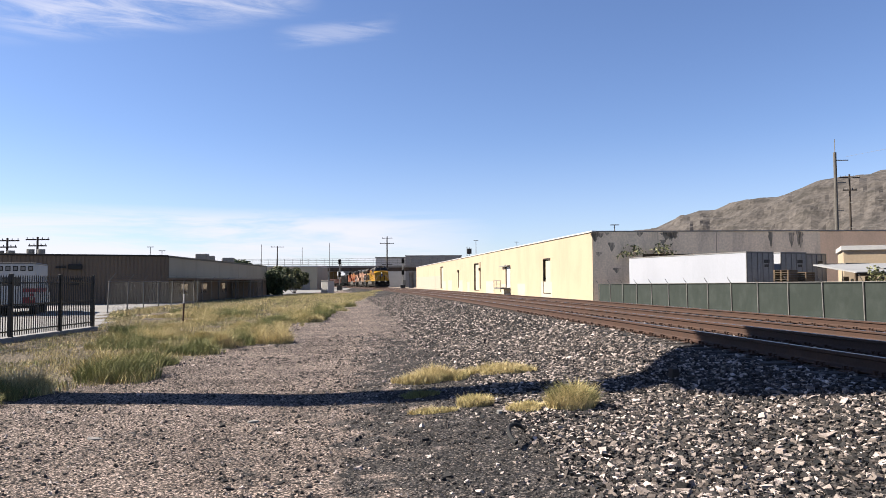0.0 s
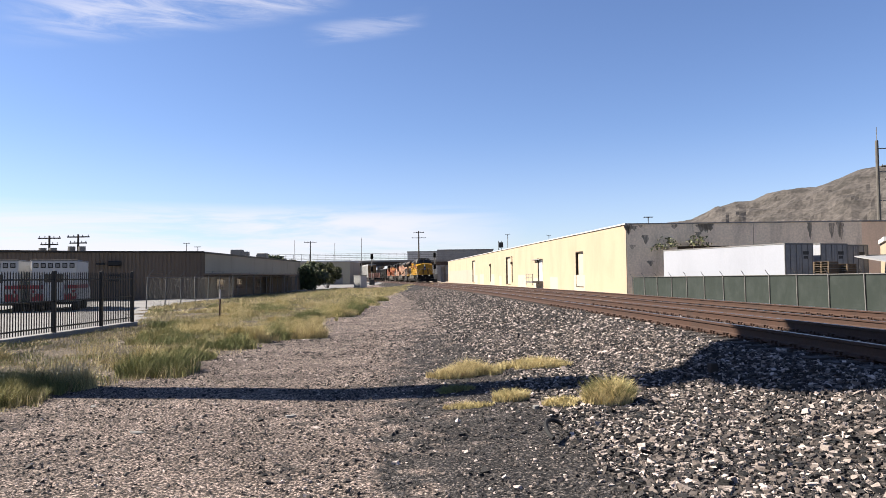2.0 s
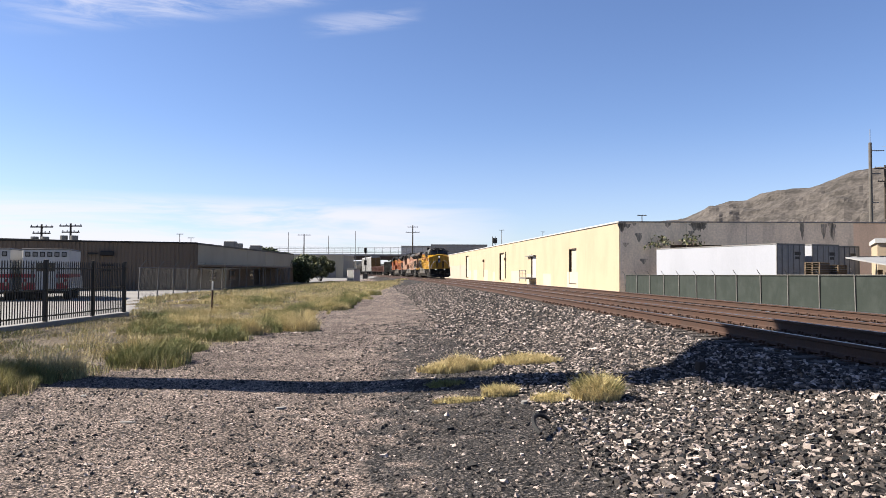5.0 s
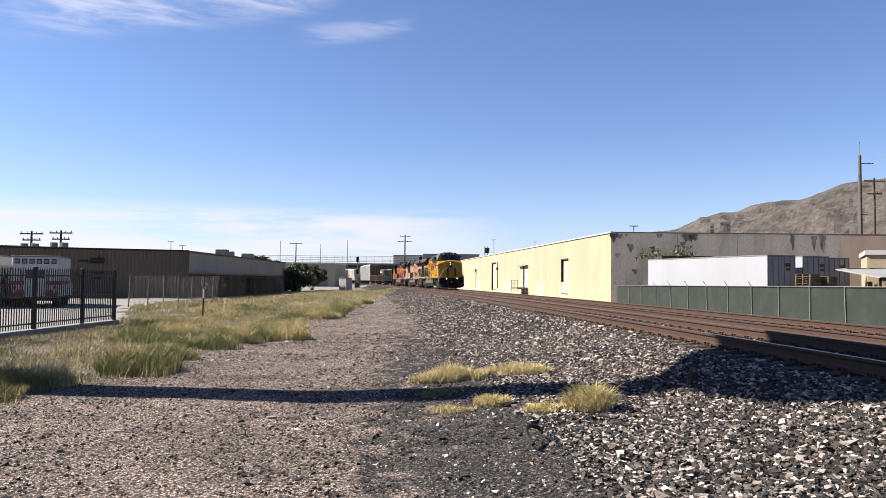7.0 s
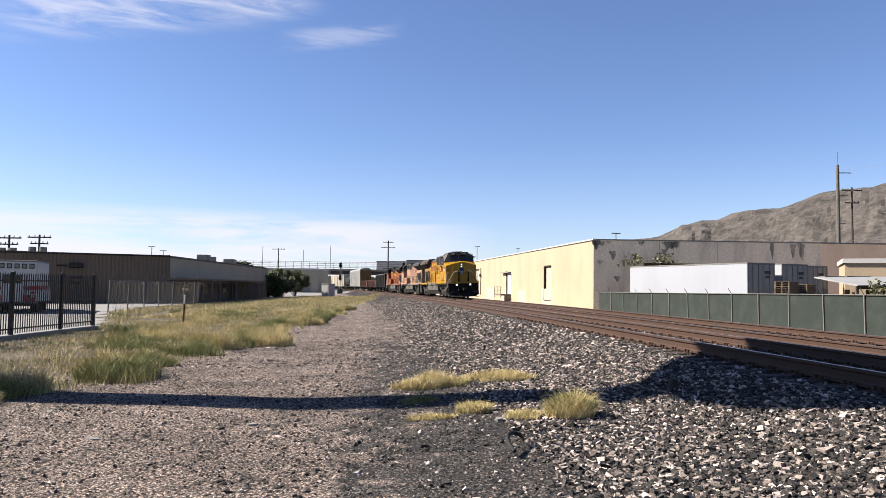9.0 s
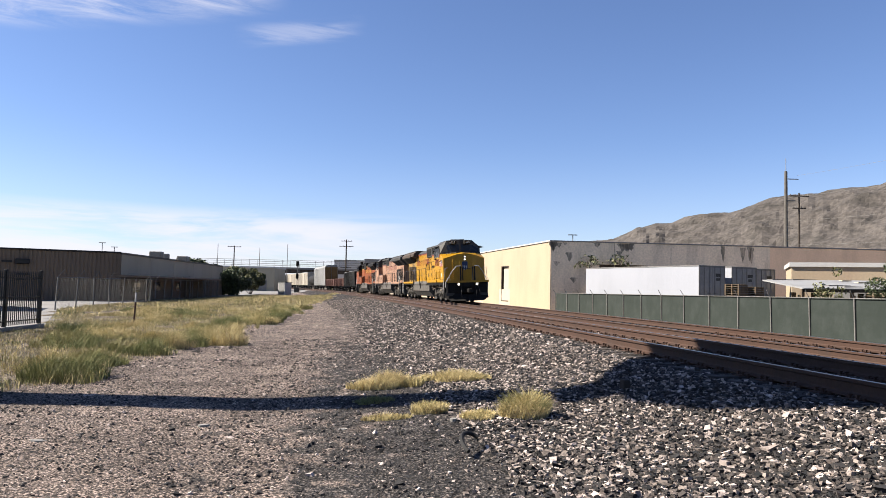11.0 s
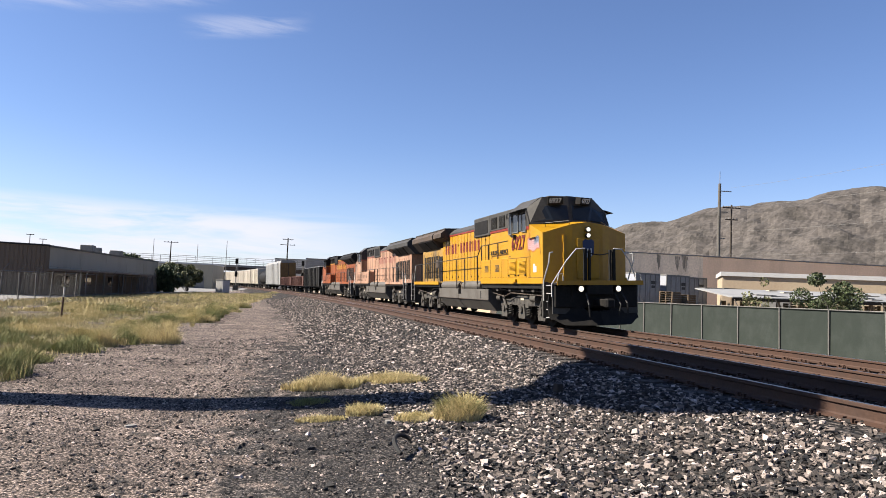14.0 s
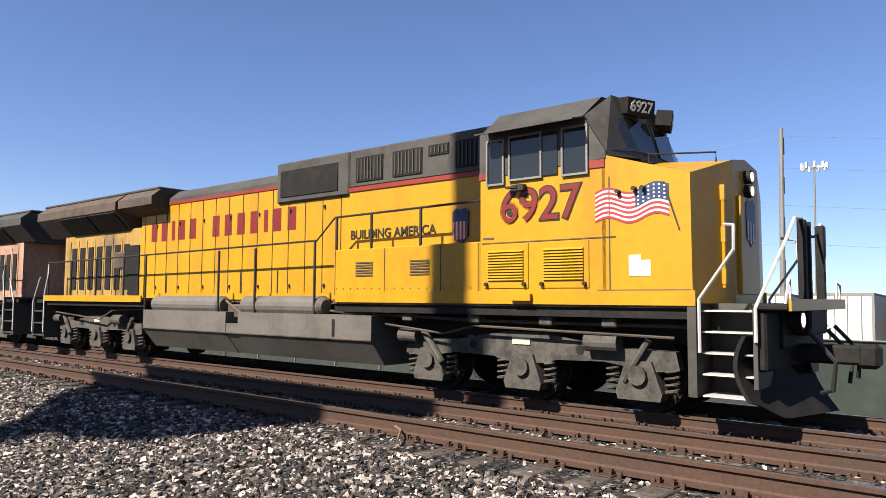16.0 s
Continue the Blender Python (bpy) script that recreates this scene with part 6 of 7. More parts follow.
def pallet_stack(x, y, z, n, rz):
    e = tagged(empty("pallet_stack", pose(x, y, z, 0, 0, rz)), "stack of weathered wooden pallets", "pallets", "pallet stacks")
    rng = random.Random(int(x * 10))
    for k in range(n):
        h = 0.15 * k
        dx = rng.uniform(-0.06, 0.06)
        sh = Shape()
        for j in range(3):
            sh.box(-0.6 + dx, 0.6 + dx, -0.5 + 0.45 * j, -0.42 + 0.45 * j, h + 0.02, h + 0.11)
        for j in range(6):
            sh.box(-0.58 + 0.2 * j + dx, -0.44 + 0.2 * j + dx, -0.5, 0.5, h + 0.11, h + 0.132)
        sh.box(-0.6 + dx, 0.6 + dx, -0.5, -0.42, h, h + 0.02).box(-0.6 + dx, 0.6 + dx, 0.4, 0.48, h, h + 0.02)
        part("pallet", sh, M["wood"], e)


for x, y, n in ((22.2, 46.5, 18), (23.5, 46.9, 17), (29.0, 43.0, 15), (30.4, 42.8, 14), (33.2, 41.6, 15), (38.0, 39.6, 15), (26.6, 43.8, 13)):
    pallet_stack(x, y, -0.45, n, 15 + x)

block("low_building", "long low cream building behind the yard", "building", 46.8, 53.5, 30, 8, 4.3, M["cream"], -26, -0.4, M["white"])
block("low_building", "low white-roofed building behind the yard", "building", 66, 52, 26, 10, 3.9, M["boxcar"], -14, -0.4, M["white"])
block("dark_container", "dark stacked container behind the sheds", "container", 72, 74, 7, 2.6, 5.2, M["soot"], 0, -0.4)

# ---- poles, signals, lamps ----
def utility_pole(x, y, h, arms, label, r=0.16, material=None, z=-0.7):
    e = tagged(empty("utility_pole", pose(x, y, z)), label, "pole", "utility poles")
    part("shaft", Shape().rod((0, 0, 0), (0, 0, h), r, 10, r * 0.65), material or M["pole"], e)
    for zz, w in arms:
        part("cross_arm", Shape().box(-w / 2, w / 2, -0.06, 0.06, zz - 0.07, zz + 0.07), M["pole"], e)
        for a in (-0.45, -0.2, 0.2, 0.45):
            part("insulator", Shape().rod((a * w, 0, zz + 0.05), (a * w, 0, zz + 0.25), 0.05, 6), M["galv"], e)
    return e


def at_angle(a, r):
    return r * math.sin(radians(a)), r * math.cos(radians(a))


utility_pole(*at_angle(-4.45, 205), 15.2, [(14.7, 3.0), (13.2, 4.0), (7.2, 3.0)], "wooden utility pole with three cross arms", 0.24)
utility_pole(*at_angle(-13.0, 205), 12.4, [(12.1, 3.6)], "wooden utility pole with one cross arm", 0.2)
for a, h, r in ((-9.0, 13.4, 205), (-11.1, 12.0, 205), (-14.2, 12.8, 205), (-2.6, 12.0, 280)):
    utility_pole(*at_angle(a, r), h, [], "slim bare metal pole", 0.1, M["galv"])
for a, r, h in ((-31.3, 92, 7.3), (-29.5, 92, 7.5)):
    e = utility_pole(*at_angle(a, r), h, [(h - 0.3, 2.6), (h - 1.0, 2.0)], "wooden pole with transformers behind the shed", 0.16)
    part("transformer", Shape().rod((-0.6, -0.3, h - 2.6), (-0.6, -0.3, h - 1.4), 0.4, 12).rod((0.6, -0.3, h - 2.6), (0.6, -0.3, h - 1.4), 0.4, 12), M["galv"], e)
x, y = at_angle(28.85, 98)
e = utility_pole(x, y, 17.6, [], "tall grey steel transmission pole", 0.27, M["tank"])
part("bracket", Shape().box(0, 1.6, -0.05, 0.05, 16.6, 16.7).box(0, 1.2, -0.05, 0.05, 13.9, 14.0).box(0, 0.9, -0.05, 0.05, 10.5, 10.6).rod((0, 0, 17), (0, 0, 19.2), 0.04, 5), M["galv"], e)
x, y = at_angle(29.7, 104)
utility_pole(x, y, 15.6, [(15.2, 2.6), (13.6, 1.8)], "slim wooden pole beside the steel pole", 0.16)
x, y = at_angle(69.8, 62)
e = utility_pole(x, y, 18.9, [], "tall pale steel transmission pole", 0.24, M["galv"])
for z in (18.2, 15.0, 11.8, 8.4):
    part("bracket", Shape().pipe([(0, 0, z), (0.5, 0, z), (0.55, 0, z - 1.3), (0.1, 0, z - 1.4)], 0.06), M["galv"], e)
x, y = at_angle(71.9, 84)
e = tagged(empty("cell_tower", pose(x, y, -0.6)), "slim mast with ring of antenna panels", "tower")
part("mast", Shape().rod((0, 0, 0), (0, 0, 20.4), 0.13, 10, 0.09), M["galv"], e)
for k in range(9):
    a = 2 * math.pi * k / 9
    part("antenna", Shape().box(1.2 * math.cos(a) - 0.12, 1.2 * math.cos(a) + 0.12, 1.2 * math.sin(a) - 0.12, 1.2 * math.sin(a) + 0.12, 19.9, 20.6, 0.03).rod((0, 0, 20.2), (1.3 * math.cos(a), 1.3 * math.sin(a), 20.2), 0.04, 5), M["white"], e)
for a, r, h in ((13.5, 150, 13.6), (2.65, 260, 17), (5.9, 300, 18.5), (-22.2, 210, 12), (-21.4, 210, 11)):
    x, y = at_angle(a, r)
    e = tagged(empty("street_lamp", pose(x, y, -0.7)), "tall grey street lamp with short arms", "street lamp", "street lamps")
    part("pole", Shape().rod((0, 0, 0), (0, 0, h), 0.14, 8, 0.09), M["galv"], e)
    part("lamp_head", Shape().box(-0.9, 0.9, -0.15, 0.15, h - 0.05, h + 0.12, 0.03), M["grey"], e)
x, y = at_angle(2.0, 235)
e = tagged(empty("lattice_mast", pose(x, y, -0.7)), "dark lattice mast with equipment", "mast")
for k in range(3):
    part("leg", Shape().rod((0.6 * math.cos(2.1 * k), 0.6 * math.sin(2.1 * k), 0), (0.6 * math.cos(2.1 * k), 0.6 * math.sin(2.1 * k), 13.5), 0.08, 6), M["grey"], e)
for k in range(12):
    part("brace", Shape().rod((0.6, 0, k * 1.1), (-0.3, 0.5, k * 1.1 + 1.1), 0.04, 4).rod((-0.3, 0.5, k * 1.1), (-0.3, -0.5, k * 1.1 + 1.1), 0.04, 4), M["grey"], e)
part("cabinet", Shape().box(-0.2, 1.2, -0.4, 0.4, 11.3, 13.0, 0.04), M["grey"], e)


def wire(pts, sag, r):
    sh = Shape()
    for a, b in zip(pts, pts[1:]):
        a, b = Vector(a), Vector(b)
        q = [a.lerp(b, k / 12) - Vector((0, 0, sag * 4 * (k / 12) * (1 - k / 12))) for k in range(13)]
        sh.pipe(q, r, 4)
    return sh


x, y = at_angle(28.85, 98)
x2, y2 = at_angle(69.8, 62)
for k, z in enumerate((17.6, 15.0, 12.0, 9.0)):
    tagged(part("overhead_wire", wire([(x + 1.4, y, z - 1.2), (x2, y2, z), (x2 + 40, y2 - 55, z + 1)], 1.0, 0.013), M["galv"]), "thin sagging overhead power wire", "wire", "overhead wires")


def signal(x, y, heads, flip=1):
    e = tagged(empty("railway_signal", pose(x, y, -0.5)), "black railway signal with round target heads", "signal", "railway signals")
    part("mast", Shape().rod((0, 0, 0), (0, 0, heads[0]), 0.09, 8), M["galv"], e)
    part("ladder", Shape().rod((0.35, 0.3, 0), (0.1, 0.3, heads[0]), 0.025, 5).rod((0.6, 0.3, 0), (0.35, 0.3, heads[0]), 0.025, 5), M["galv"], e)
    for h in heads:
        hd = part("signal_head", Shape().box(-0.28, 0.28, -0.12, 0.12, h - 0.65, h + 0.45, 0.1), M["black"], e)
        for k in range(3):
            part("visor", Shape().rod((0, -0.12, h + 0.2 - 0.36 * k), (0, -0.42, h + 0.18 - 0.36 * k), 0.13, 10, cap=False), M["black"], hd)
    part("base_cabinet", Shape().box(-0.5, 0.5, -0.4, 0.4, 0, 1.4, 0.03), M["grey"], e)


signal(*at_angle(-3.2, 152), (6.6, 4.2))
signal(*at_angle(-8.2, 152), (6.4, 3.8))

e = tagged(empty("equipment_cabinet", pose(-18.7, 116.5, -0.25, 0, 0, -38)), "silver metal signal equipment cabinet", "cabinet")
part("body", Shape().box(-0.8, 0.8, -0.7, 0.7, 0.1, 2.0, 0.02), M["white"], e, "pale silver sheet-metal body")
part("roof", Shape().box(-0.88, 0.88, -0.78, 0.78, 2.0, 2.08, 0.02), M["galv"], e)
part("door", Shape().box(-0.65, 0.65, -0.73, -0.7, 0.2, 1.9), M["rack"], e)
part("plinth", Shape().box(-0.9, 0.9, -0.8, 0.8, -0.1, 0.1), M["concrete"], e)

e = tagged(empty("marker_stake", pose(-10.2, 28.2, -0.05, 0, 2, 0)), "thin rusty marker stake with white top", "stake")
part("rod", Shape().rod((0, 0, -0.1), (0, 0, 0.85), 0.035, 8), M["rust"], e)
part("tip", Shape().rod((0, 0, 0.85), (0.0, 0, 1.2), 0.03, 8), M["white"], e)

# two rescue trucks parked side by side behind the iron fence, their rear ends to the road
def rescue_truck():
    e = tagged(empty("rescue_truck"), "white and red box-bodied rescue truck parked in the yard", "truck", "parked rescue trucks")
    part("body", Shape().box(-1.12, 1.12, 0, 4.6, 0.55, 2.78, 0.05), M["white"], e, "white box body")
    part("stripe", Shape().box(-1.127, 1.127, -0.007, 4.5, 1.26, 1.46), M["flagred"], e, "red stripe round the body")
    for a in (-1.1, 0.5):
        part("lower_panel", Shape().box(a, a + 0.6, -0.012, 0.0, 0.62, 1.0), M["flagred"], e, "red lower panel")
    for s in (-1, 1):
        d = part("rear_door", Shape().box(*sorted((s * 0.02, s * 0.5)), -0.02, 0.0, 0.75, 2.2, 0.005), M["white"], e)
        part("door_window", Shape().box(*sorted((s * 0.1, s * 0.42)), -0.03, -0.015, 1.6, 2.05), M["glass"], d)
        part("grab_rail", Shape().rod((s * 0.62, -0.06, 0.9), (s * 0.62, -0.06, 2.0), 0.02, 6), M["galv"], e)
        for z in (0.68, 0.92, 1.12):
            part("tail_lamp", Shape().rod((s * 0.95, -0.03, z), (s * 0.95, 0.0, z), 0.085, 12), M["flagred"] if z != 0.92 else M["palepatch"], e)
        for y in (1.1, 3.9):
            part("wheel", Shape().rod((s * 0.75, y, 0.42), (s * 1.1, y, 0.42), 0.42, 18), M["rubber"], e)
    for k in range(6):
        x = -0.98 + 0.345 * k
        p = part("top_lamp", Shape().box(x, x + 0.24, -0.03, 0.0, 2.38, 2.64, 0.01), M["ink"], e, "square warning lamp in a dark frame")
        part("lamp_lens", Shape().box(x + 0.04, x + 0.2, -0.04, -0.03, 2.43, 2.59), M["concrete"], p)
    part("bumper", Shape().box(-1.15, 1.15, -0.35, 0.05, 0.42, 0.55, 0.02), M["black"], e)
    part("cab", Shape().prism([(4.6, 0.5), (6.9, 0.5), (6.9, 1.15), (6.2, 1.3), (5.7, 2.05), (4.6, 2.1)], -0.98, 0.98, "x"), M["white"], e)
    part("roof_rim", Shape().box(-1.14, 1.14, -0.02, 4.62, 2.74, 2.82, 0.02), M["galv"], e)
    return e


truck = rescue_truck()
truck.matrix_basis = pose(-22.6, 37.6, -0.12, 0, 0, 22)
copy_thing(truck, pose(-25.1, 36.4, -0.12, 0, 0, 22))

# ---- plants ----
def blades(name, label, n, place, h, wdt, material, seed, lean=0.5):
    """Grass: bent blades of two pieces each, thrown over the places given."""
    rng = np.random.default_rng(seed)
    p, hs = place(rng, n)
    n = len(p)
    hh = h * hs * rng.uniform(0.55, 1.2, n)
    a = rng.uniform(0, 2 * math.pi, n)
    b = rng.uniform(0, 2 * math.pi, n)
    w = wdt * rng.uniform(0.6, 1.3, n)
    l = lean * hh * rng.uniform(0.1, 1.0, n)
    z0 = p.copy()
    side = np.stack([np.cos(a) * w, np.sin(a) * w, 0 * a], 1)
    out = np.stack([np.cos(b) * l, np.sin(b) * l, 0 * b], 1)
    up = np.array([0, 0, 1.0])
    mid = z0 + out * 0.35 + up * (hh * 0.6)[:, None]
    tip = z0 + out + up * hh[:, None]
    v = np.stack([z0 - side, z0 + side, mid + side * 0.7, mid - side * 0.7, tip], 1)
    k = 5 * np.arange(n)[:, None]
    f4 = (k + np.array([[0, 1, 2, 3]])).tolist()
    f3 = (k + np.array([[3, 2, 4]])).tolist()
    me = bpy.data.meshes.new(name)
    me.from_pydata(v.reshape(-1, 3).tolist(), [], f4 + f3)
    me.materials.append(material)
    return tagged(new(name, me), label, "grass", kind="stuff")


def patchy(rng, n, x_lo, x_hi, y0, y1, power, cut, freq):
    y = y0 + (y1 - y0) * rng.uniform(0, 1, n) ** power
    u = rng.uniform(0, 1, n)
    x = np.array([x_lo(b) + (x_hi(b) - x_lo(b)) * c for b, c in zip(y, u)])
    k = np.array([noise.noise((a * freq, b * freq, 9)) + 0.5 * noise.noise((a * freq * 3, b * freq * 3, 4)) for a, b in zip(x, y)])
    keep = k > cut
    x, y, k = x[keep], y[keep], k[keep]
    z = np.array([ground_z(a, b) for a, b in zip(x, y)])
    return np.stack([x, y, z - 0.01], 1), 0.55 + 0.75 * np.clip(k - cut, 0, 1)


verge_r = lambda y: -5.25 - 0.045 * max(0, y - 18) - 0.9 * smoothstep(15, 8.5, y) + 0.35 * math.sin(y * 1.7) + 0.25 * math.sin(y * 0.63 + 1)
verge_l = lambda y: -12.1 if y < 25 else max(-19.5, -12.1 - 0.42 * (y - 25)) - 0.03 * max(0, y - 42)
blades("dry_grass", "thin dry yellow verge grass over bare soil", 44000, lambda r, n: patchy(r, n, verge_l, verge_r, 8.5, 34, 1.25, -0.05, 0.8), 0.13, 0.0045, M["straw"], 21, 0.9)
blades("dry_grass", "taller dry clumps in the verge", 34000, lambda r, n: patchy(r, n, verge_l, verge_r, 8.5, 34, 1.25, 0.3, 0.75), 0.27, 0.0035, M["straw"], 26, 0.7)
blades("green_grass", "low green verge grass among the dry", 34000, lambda r, n: patchy(r, n, lambda y: verge_l(y), lambda y: verge_r(y) - 0.2, 8.5, 34, 1.25, 0.12, 0.33), 0.17, 0.005, M["green"], 22, 0.9)
blades("dry_grass", "thin dry yellow verge grass over bare soil", 40000, lambda r, n: patchy(r, n, verge_l, verge_r, 34, 108, 1.35, -0.2, 0.5), 0.22, 0.014, M["straw"], 23, 0.9)
blades("green_grass", "low green verge grass among the dry", 16000, lambda r, n: patchy(r, n, verge_l, verge_r, 34, 108, 1.35, 0.1, 0.3), 0.34, 0.014, M["green"], 24)
# shaggy clumps along the front edge of the verge
blades("green_grass", "shaggy green clumps along the verge edge", 38000, lambda r, n: patchy(r, n, lambda y: verge_r(y) - 1.2, lambda y: verge_r(y) + 0.3, 9, 48, 1.1, 0.22, 0.55), 0.40, 0.0045, M["green"], 25, 0.9)
blades("dry_grass", "dry straw among the edge clumps", 14000, lambda r, n: patchy(r, n, lambda y: verge_r(y) - 1.3, lambda y: verge_r(y) + 0.3, 9, 48, 1.1, 0.12, 0.55), 0.3, 0.006, M["straw"], 27, 0.9)

def tuft(x, y, rx, ry, h, n, dry, seed):
    def place(rng, k):
        a, r = rng.uniform(0, 2 * math.pi, k), np.sqrt(rng.uniform(0, 1, k))
        px, py = x + rx * r * np.cos(a), y + ry * r * np.sin(a)
        lump = np.array([noise.noise((u * 2.2, v * 2.2, seed)) for u, v in zip(px, py)])
        keep = lump > -0.25
        px, py, r, lump = px[keep], py[keep], r[keep], lump[keep]
        return np.stack([px, py, [ground_z(u, v) - 0.01 for u, v in zip(px, py)]], 1), (1.05 - 0.5 * r) * (0.8 + 0.6 * lump)
    o = blades("grass_tuft", "tuft of dry yellow-green grass in the gravel", int(n * 1.3), place, h, 0.0042, dry, seed, 1.0)
    o["kind"] = ""
    return tagged(o, "clump of green and straw grass at the verge" if abs(x) > 3 else "tuft of dry yellow-green grass growing in the gravel", "grass tuft", "grass tufts", "thing")


tuft(-0.2, 11.0, 0.6, 0.34, 0.27, 3400, M["straw"], 31)
tuft(0.85, 11.3, 0.6, 0.28, 0.24, 2800, M["straw"], 32)
tuft(1.42, 8.1, 0.27, 0.24, 0.34, 2600, M["straw"], 33)
tuft(1.45, 8.15, 0.25, 0.22, 0.36, 2200, M["green"], 43)
tuft(0.98, 8.1, 0.28, 0.2, 0.15, 1500, M["straw"], 34)
tuft(0.38, 8.7, 0.22, 0.18, 0.2, 1400, M["straw"], 35)
tuft(-0.12, 8.4, 0.3, 0.12, 0.1, 800, M["straw"], 36)
tuft(-0.35, 9.7, 0.3, 0.2, 0.1, 700, M["green"], 37)
tuft(-6.4, 9.7, 0.55, 0.9, 0.42, 4200, M["green"], 38)
tuft(-6.5, 117, 1.6, 1.6, 0.4, 900, M["straw"], 39)
rng_v = random.Random(12)
for k in range(46):
    y = 10.2 + 0.85 * k + rng_v.uniform(-0.5, 0.5)
    x = verge_r(y) - rng_v.uniform(-0.15, 0.9)
    r = rng_v.uniform(0.35, 0.75)
    tuft(x, y, r, r * 0.8, rng_v.uniform(0.34, 0.62), int(2900 * r), M["green"] if k % 5 in (0, 2, 3) else M["straw"], 80 + k)
for k in range(26):
    y = rng_v.uniform(14, 46)
    x = verge_l(y) + rng_v.uniform(0.2, 0.85) * (verge_r(y) - verge_l(y))
    r = rng_v.uniform(0.4, 0.95)
    tuft(x, y, r, r * 0.8, rng_v.uniform(0.22, 0.5), int(2400 * r), M["straw"] if k % 3 else M["green"], 120 + k)


def crown(spots, n, size, seed, material, name="crown"):
    """Leaf clumps: many small bent quads thrown round the given spots, thicker at the rim."""
    rng = np.random.default_rng(seed)
    c = np.array(spots)
    k = rng.integers(0, len(c), n)
    d = rng.normal(0, 1, (n, 3))
    d /= np.linalg.norm(d, axis=1)[:, None]
    p = c[k, :3] + d * (c[k, 3] * rng.uniform(0.45, 1.08, n) ** 0.6)[:, None] * np.array([1, 1, 0.85])
    a = rng.normal(0, 1, (n, 3))
    b = np.cross(a, rng.normal(0, 1, (n, 3)))
    a *= (size * rng.uniform(0.6, 1.3, n) / np.linalg.norm(a, axis=1))[:, None]
    b *= (size * 0.5 * rng.uniform(0.6, 1.3, n) / np.linalg.norm(b, axis=1))[:, None]
    v = np.stack([p - a, p - b * 0.9, p + a, p + b], 1)
    me = bpy.data.meshes.new(name)
    me.from_pydata(v.reshape(-1, 3).tolist(), [], (4 * np.arange(n)[:, None] + np.arange(4)).tolist())
    me.materials.append(material)
    return me


def bush(x, y, z, w, h, n, size, seed, material, label, limbs=7):
    e = tagged(empty("bush", pose(x, y, z)), label, "bush")
    rng = random.Random(seed)
    spots = []
    sh = Shape()
    for k in range(limbs * 2):
        a = rng.uniform(0, 6.28)
        r = rng.uniform(0, 1) ** 0.6 * w / 2
        zz = h * rng.uniform(0.25, 0.85) * (1 - 0.45 * (r / (w / 2)) ** 2)
        q = (r * math.cos(a), r * math.sin(a) * 0.8, zz)
        spots.append((*q, w * rng.uniform(0.10, 0.2)))
        if k < limbs:
            sh.rod((0.1 * math.cos(a), 0.1 * math.sin(a), 0), (q[0] * 0.5, q[1] * 0.5, zz * 0.6), 0.05 * w / 5, 6, 0.03 * w / 5)
            sh.rod((q[0] * 0.5, q[1] * 0.5, zz * 0.6), q, 0.03 * w / 5, 5, 0.01 * w / 5)
    part("stem", sh, M["pole"], e)
    part("crown", crown(spots, n, size, seed, material), None, e)


bush(-27.2, 102, -0.3, 8.2, 5.6, 9500, 0.24, 51, M["leaf"], "dense dark green bush beside the timber fence", 9)
bush(-31.5, 97, -0.3, 7.0, 5.0, 7500, 0.24, 71, M["leaf"], "dense dark green bush beside the timber fence", 8)
bush(-24.6, 106, -0.3, 5.6, 5.2, 6000, 0.22, 52, M["leaf2"], "loose olive green bush", 8)
bush(-24.0, 116, -0.3, 5.0, 5.2, 5000, 0.22, 53, M["leaf2"], "loose olive green bush", 8)
bush(27.2, 36.8, -0.4, 3.6, 5.5, 9000, 0.085, 54, M["leaf"], "round dark tree behind the screened fence", 9)
bush(25.6, 41.4, -0.4, 2.4, 4.4, 420, 0.13, 55, M["leaf2"], "sparse sapling with broad leaves", 6)
bush(19.3, 73.3, 3.9, 3.0, 1.7, 150, 0.17, 56, M["leaf2"], "dry creeper against the stained wall", 5)
bush(22.5, 73.4, 4.2, 2.4, 1.2, 120, 0.17, 57, M["leaf2"], "dry creeper against the stained wall", 5)
bush(70, 26, -0.4, 6, 6.5, 1500, 0.3, 58, M["leaf"], "distant dark palm-like tree", 7)
bush(23.3, 21.6, -0.4, 1.5, 1.5, 60, 0.06, 59, M["leaf2"], "dead climbing shrub on the fence", 9)
for k, (x, y) in enumerate(((-33, 330), (-5, 345), (12, 350), (-55, 300), (30, 360))):
    bush(x, y, -1, 9, 9.5 if k < 3 else 6, 700, 0.6, 60 + k, M["leaf"], "distant dark green tree")

# ---- small things on the ground ----
e = tagged(empty("rubber_hose", pose(0.74, 6.45, ground_z(0.74, 6.45) + 0.035, 0, 0, 20)), "curved piece of black rubber hose on the gravel", "hose")
part("hose", Shape().pipe([(0.12 * math.cos(a) * (1 + 0.1 * a), 0.2 * math.sin(a), 0.02 + 0.1 * max(0, math.sin(a - 0.4))) for a in np.linspace(1.0, 3.6, 16)], 0.02, 8), M["rubber"], e)
e = tagged(empty("bent_stick", pose(5.0, 5.6, ground_z(5.0, 5.6) + 0.03, 0, 0, 60)), "long bent bare stick on the ballast", "stick")
part("stick", Shape().pipe([(-0.75, 0.05, 0.01), (-0.35, -0.06, 0.05), (0.1, -0.02, 0.08), (0.45, 0.1, 0.07), (0.75, 0.08, 0.03)], 0.014, 6).pipe([(0.1, -0.02, 0.08), (0.4, -0.12, 0.1)], 0.008, 5), M["wood"], e)


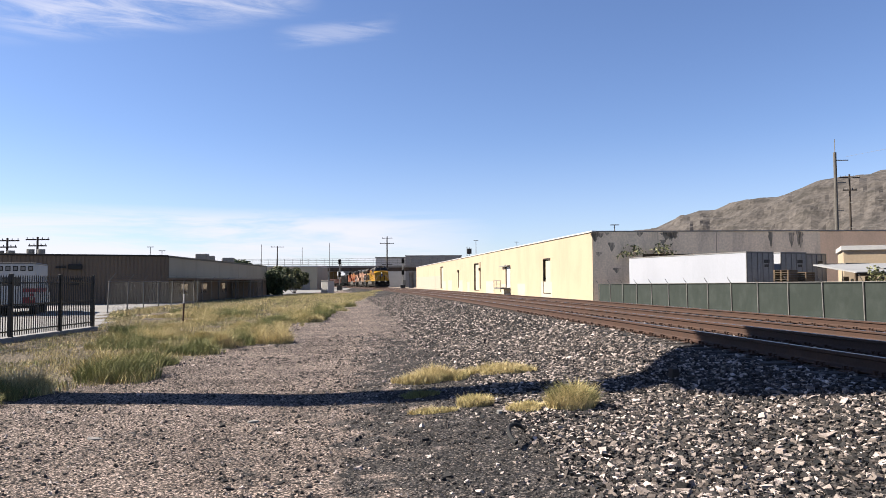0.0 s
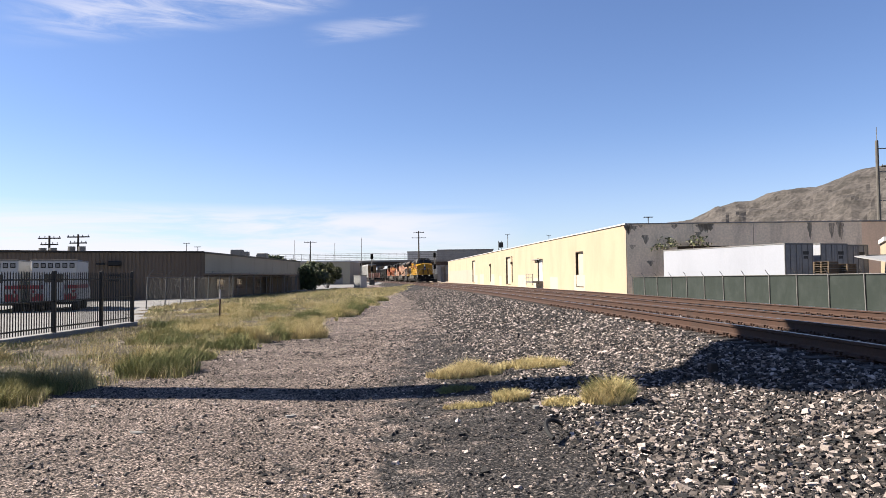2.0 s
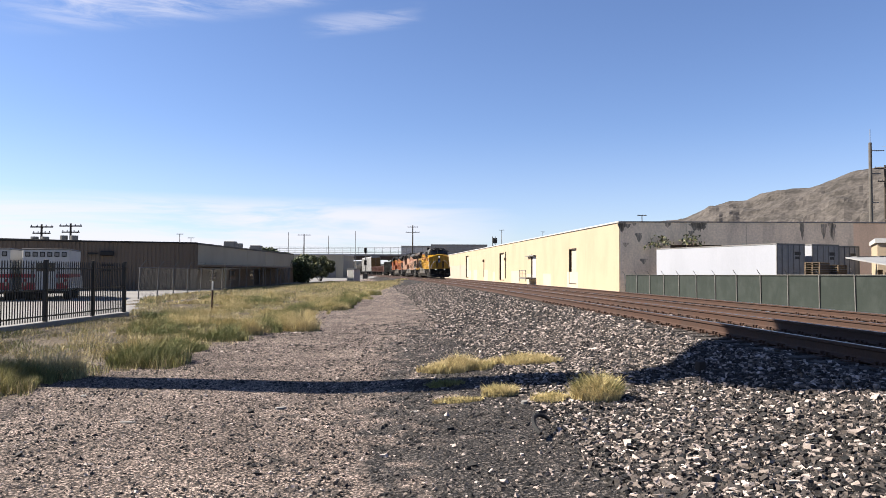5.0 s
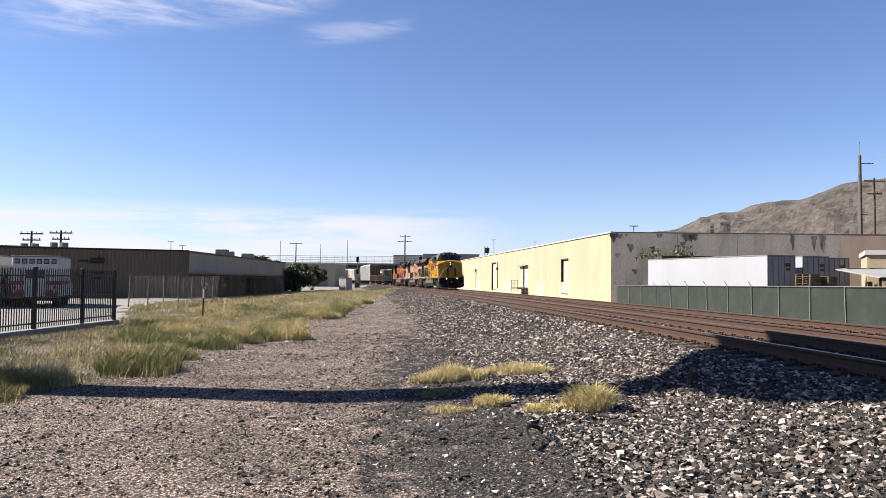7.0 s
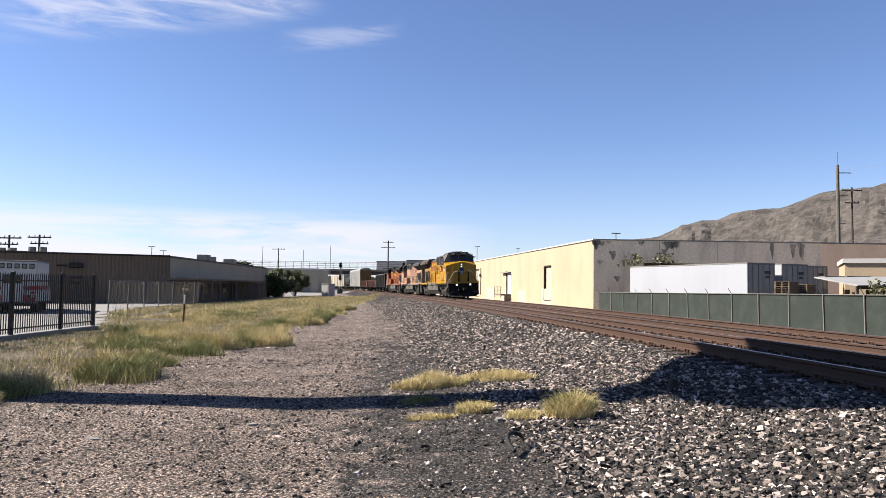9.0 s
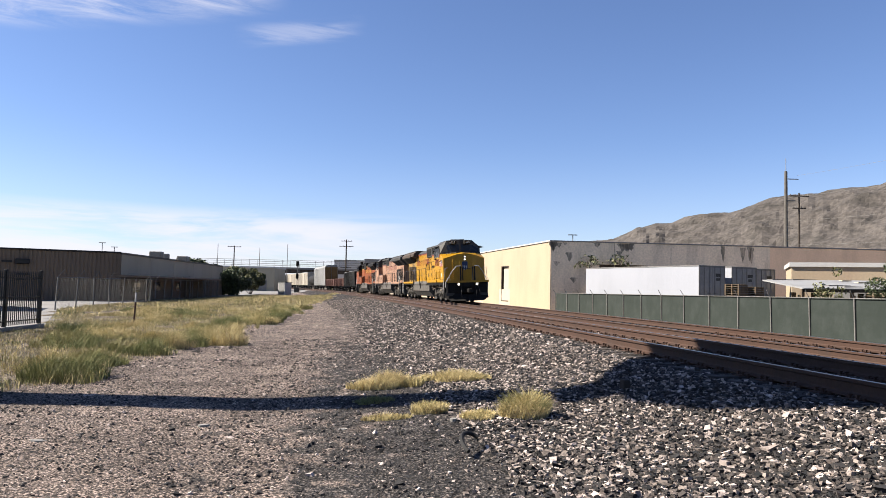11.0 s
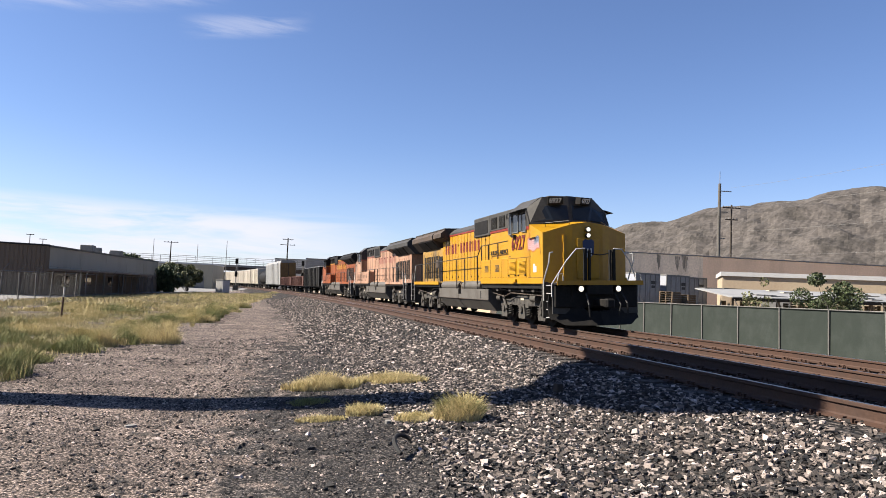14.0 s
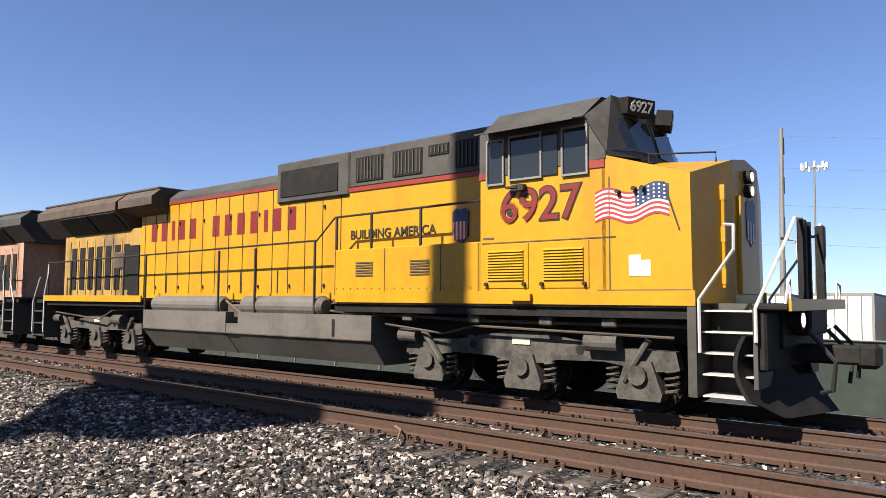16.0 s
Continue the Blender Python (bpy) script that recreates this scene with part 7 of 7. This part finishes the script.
def flat_stone(x, y, w, d, h, rz, label):
    rng = random.Random(int(x * 100 + y * 10))
    o = [(w / 2 * math.cos(a) * rng.uniform(0.8, 1.1), d / 2 * math.sin(a) * rng.uniform(0.8, 1.1)) for a in np.linspace(0, 5.6, 8)]
    ob = part("flat_stone", Shape().prism(o, 0, h, "z"), M["concrete"])
    ob.matrix_basis = pose(x, y, ground_z(x, y) - 0.005, 4, -3, rz)
    tagged(ob, label, "stone", "pale stones")


for x, y, w, d, h in ((-2.21, 8.41, 0.16, 0.13, 0.022), (-3.61, 7.5, 0.17, 0.11, 0.016), (0.62, 8.0, 0.09, 0.07, 0.035), (-4.9, 9.0, 0.12, 0.07, 0.016), (-0.6, 7.9, 0.1, 0.07, 0.016)):
    flat_stone(x, y, w, d, h, x * 50, "pale flat stone lying on the gravel")

ob = part("tie_stub", Shape().box(-0.05, 0.05, -0.05, 0.05, 0, 0.14, 0.01), M["pole"])
ob.matrix_basis = pose(2.95, 9.25, ground_z(2.95, 9.25) - 0.02, 0, 0, 15)
tagged(ob, "dark wooden tie stub in the ballast", "wood block")


def near_stones():
    """The stones right before the camera, each one loose."""
    rng = np.random.default_rng(77)
    a, f = BLOCKY
    kinds = []
    for k in range(14):
        v = a * rng.uniform(0.6, 1.25, (8, 1)) + rng.uniform(-0.25, 0.25, (8, 3))
        v *= np.array([rng.uniform(0.8, 1.4), rng.uniform(0.7, 1.0), rng.uniform(0.4, 0.7)])
        kinds.append(Shape().add(v.tolist(), f.tolist()).mesh("ballast_stone", M["stone1"]))
    bank = tagged(empty("stone_bank"), "loose bank of broken pale ballast stones", "stones")
    for k in range(300):
        y = rng.uniform(3.2, 8.5)
        x = line_x(y) + rng.uniform(-8.6, -5.8)
        s = 0.03 * rng.lognormal(0, 0.25)
        o = part("ballast_stone", kinds[k % 14], None, bank)
        o.matrix_basis = Matrix.Translation((x, y, ground_z(x, y) + 0.02)) @ Euler((rng.uniform(-0.5, 0.5), rng.uniform(-0.5, 0.5), rng.uniform(0, 6.28))).to_matrix().to_4x4() @ Matrix.Diagonal((s, s, s, 1))


near_stones()

motions()
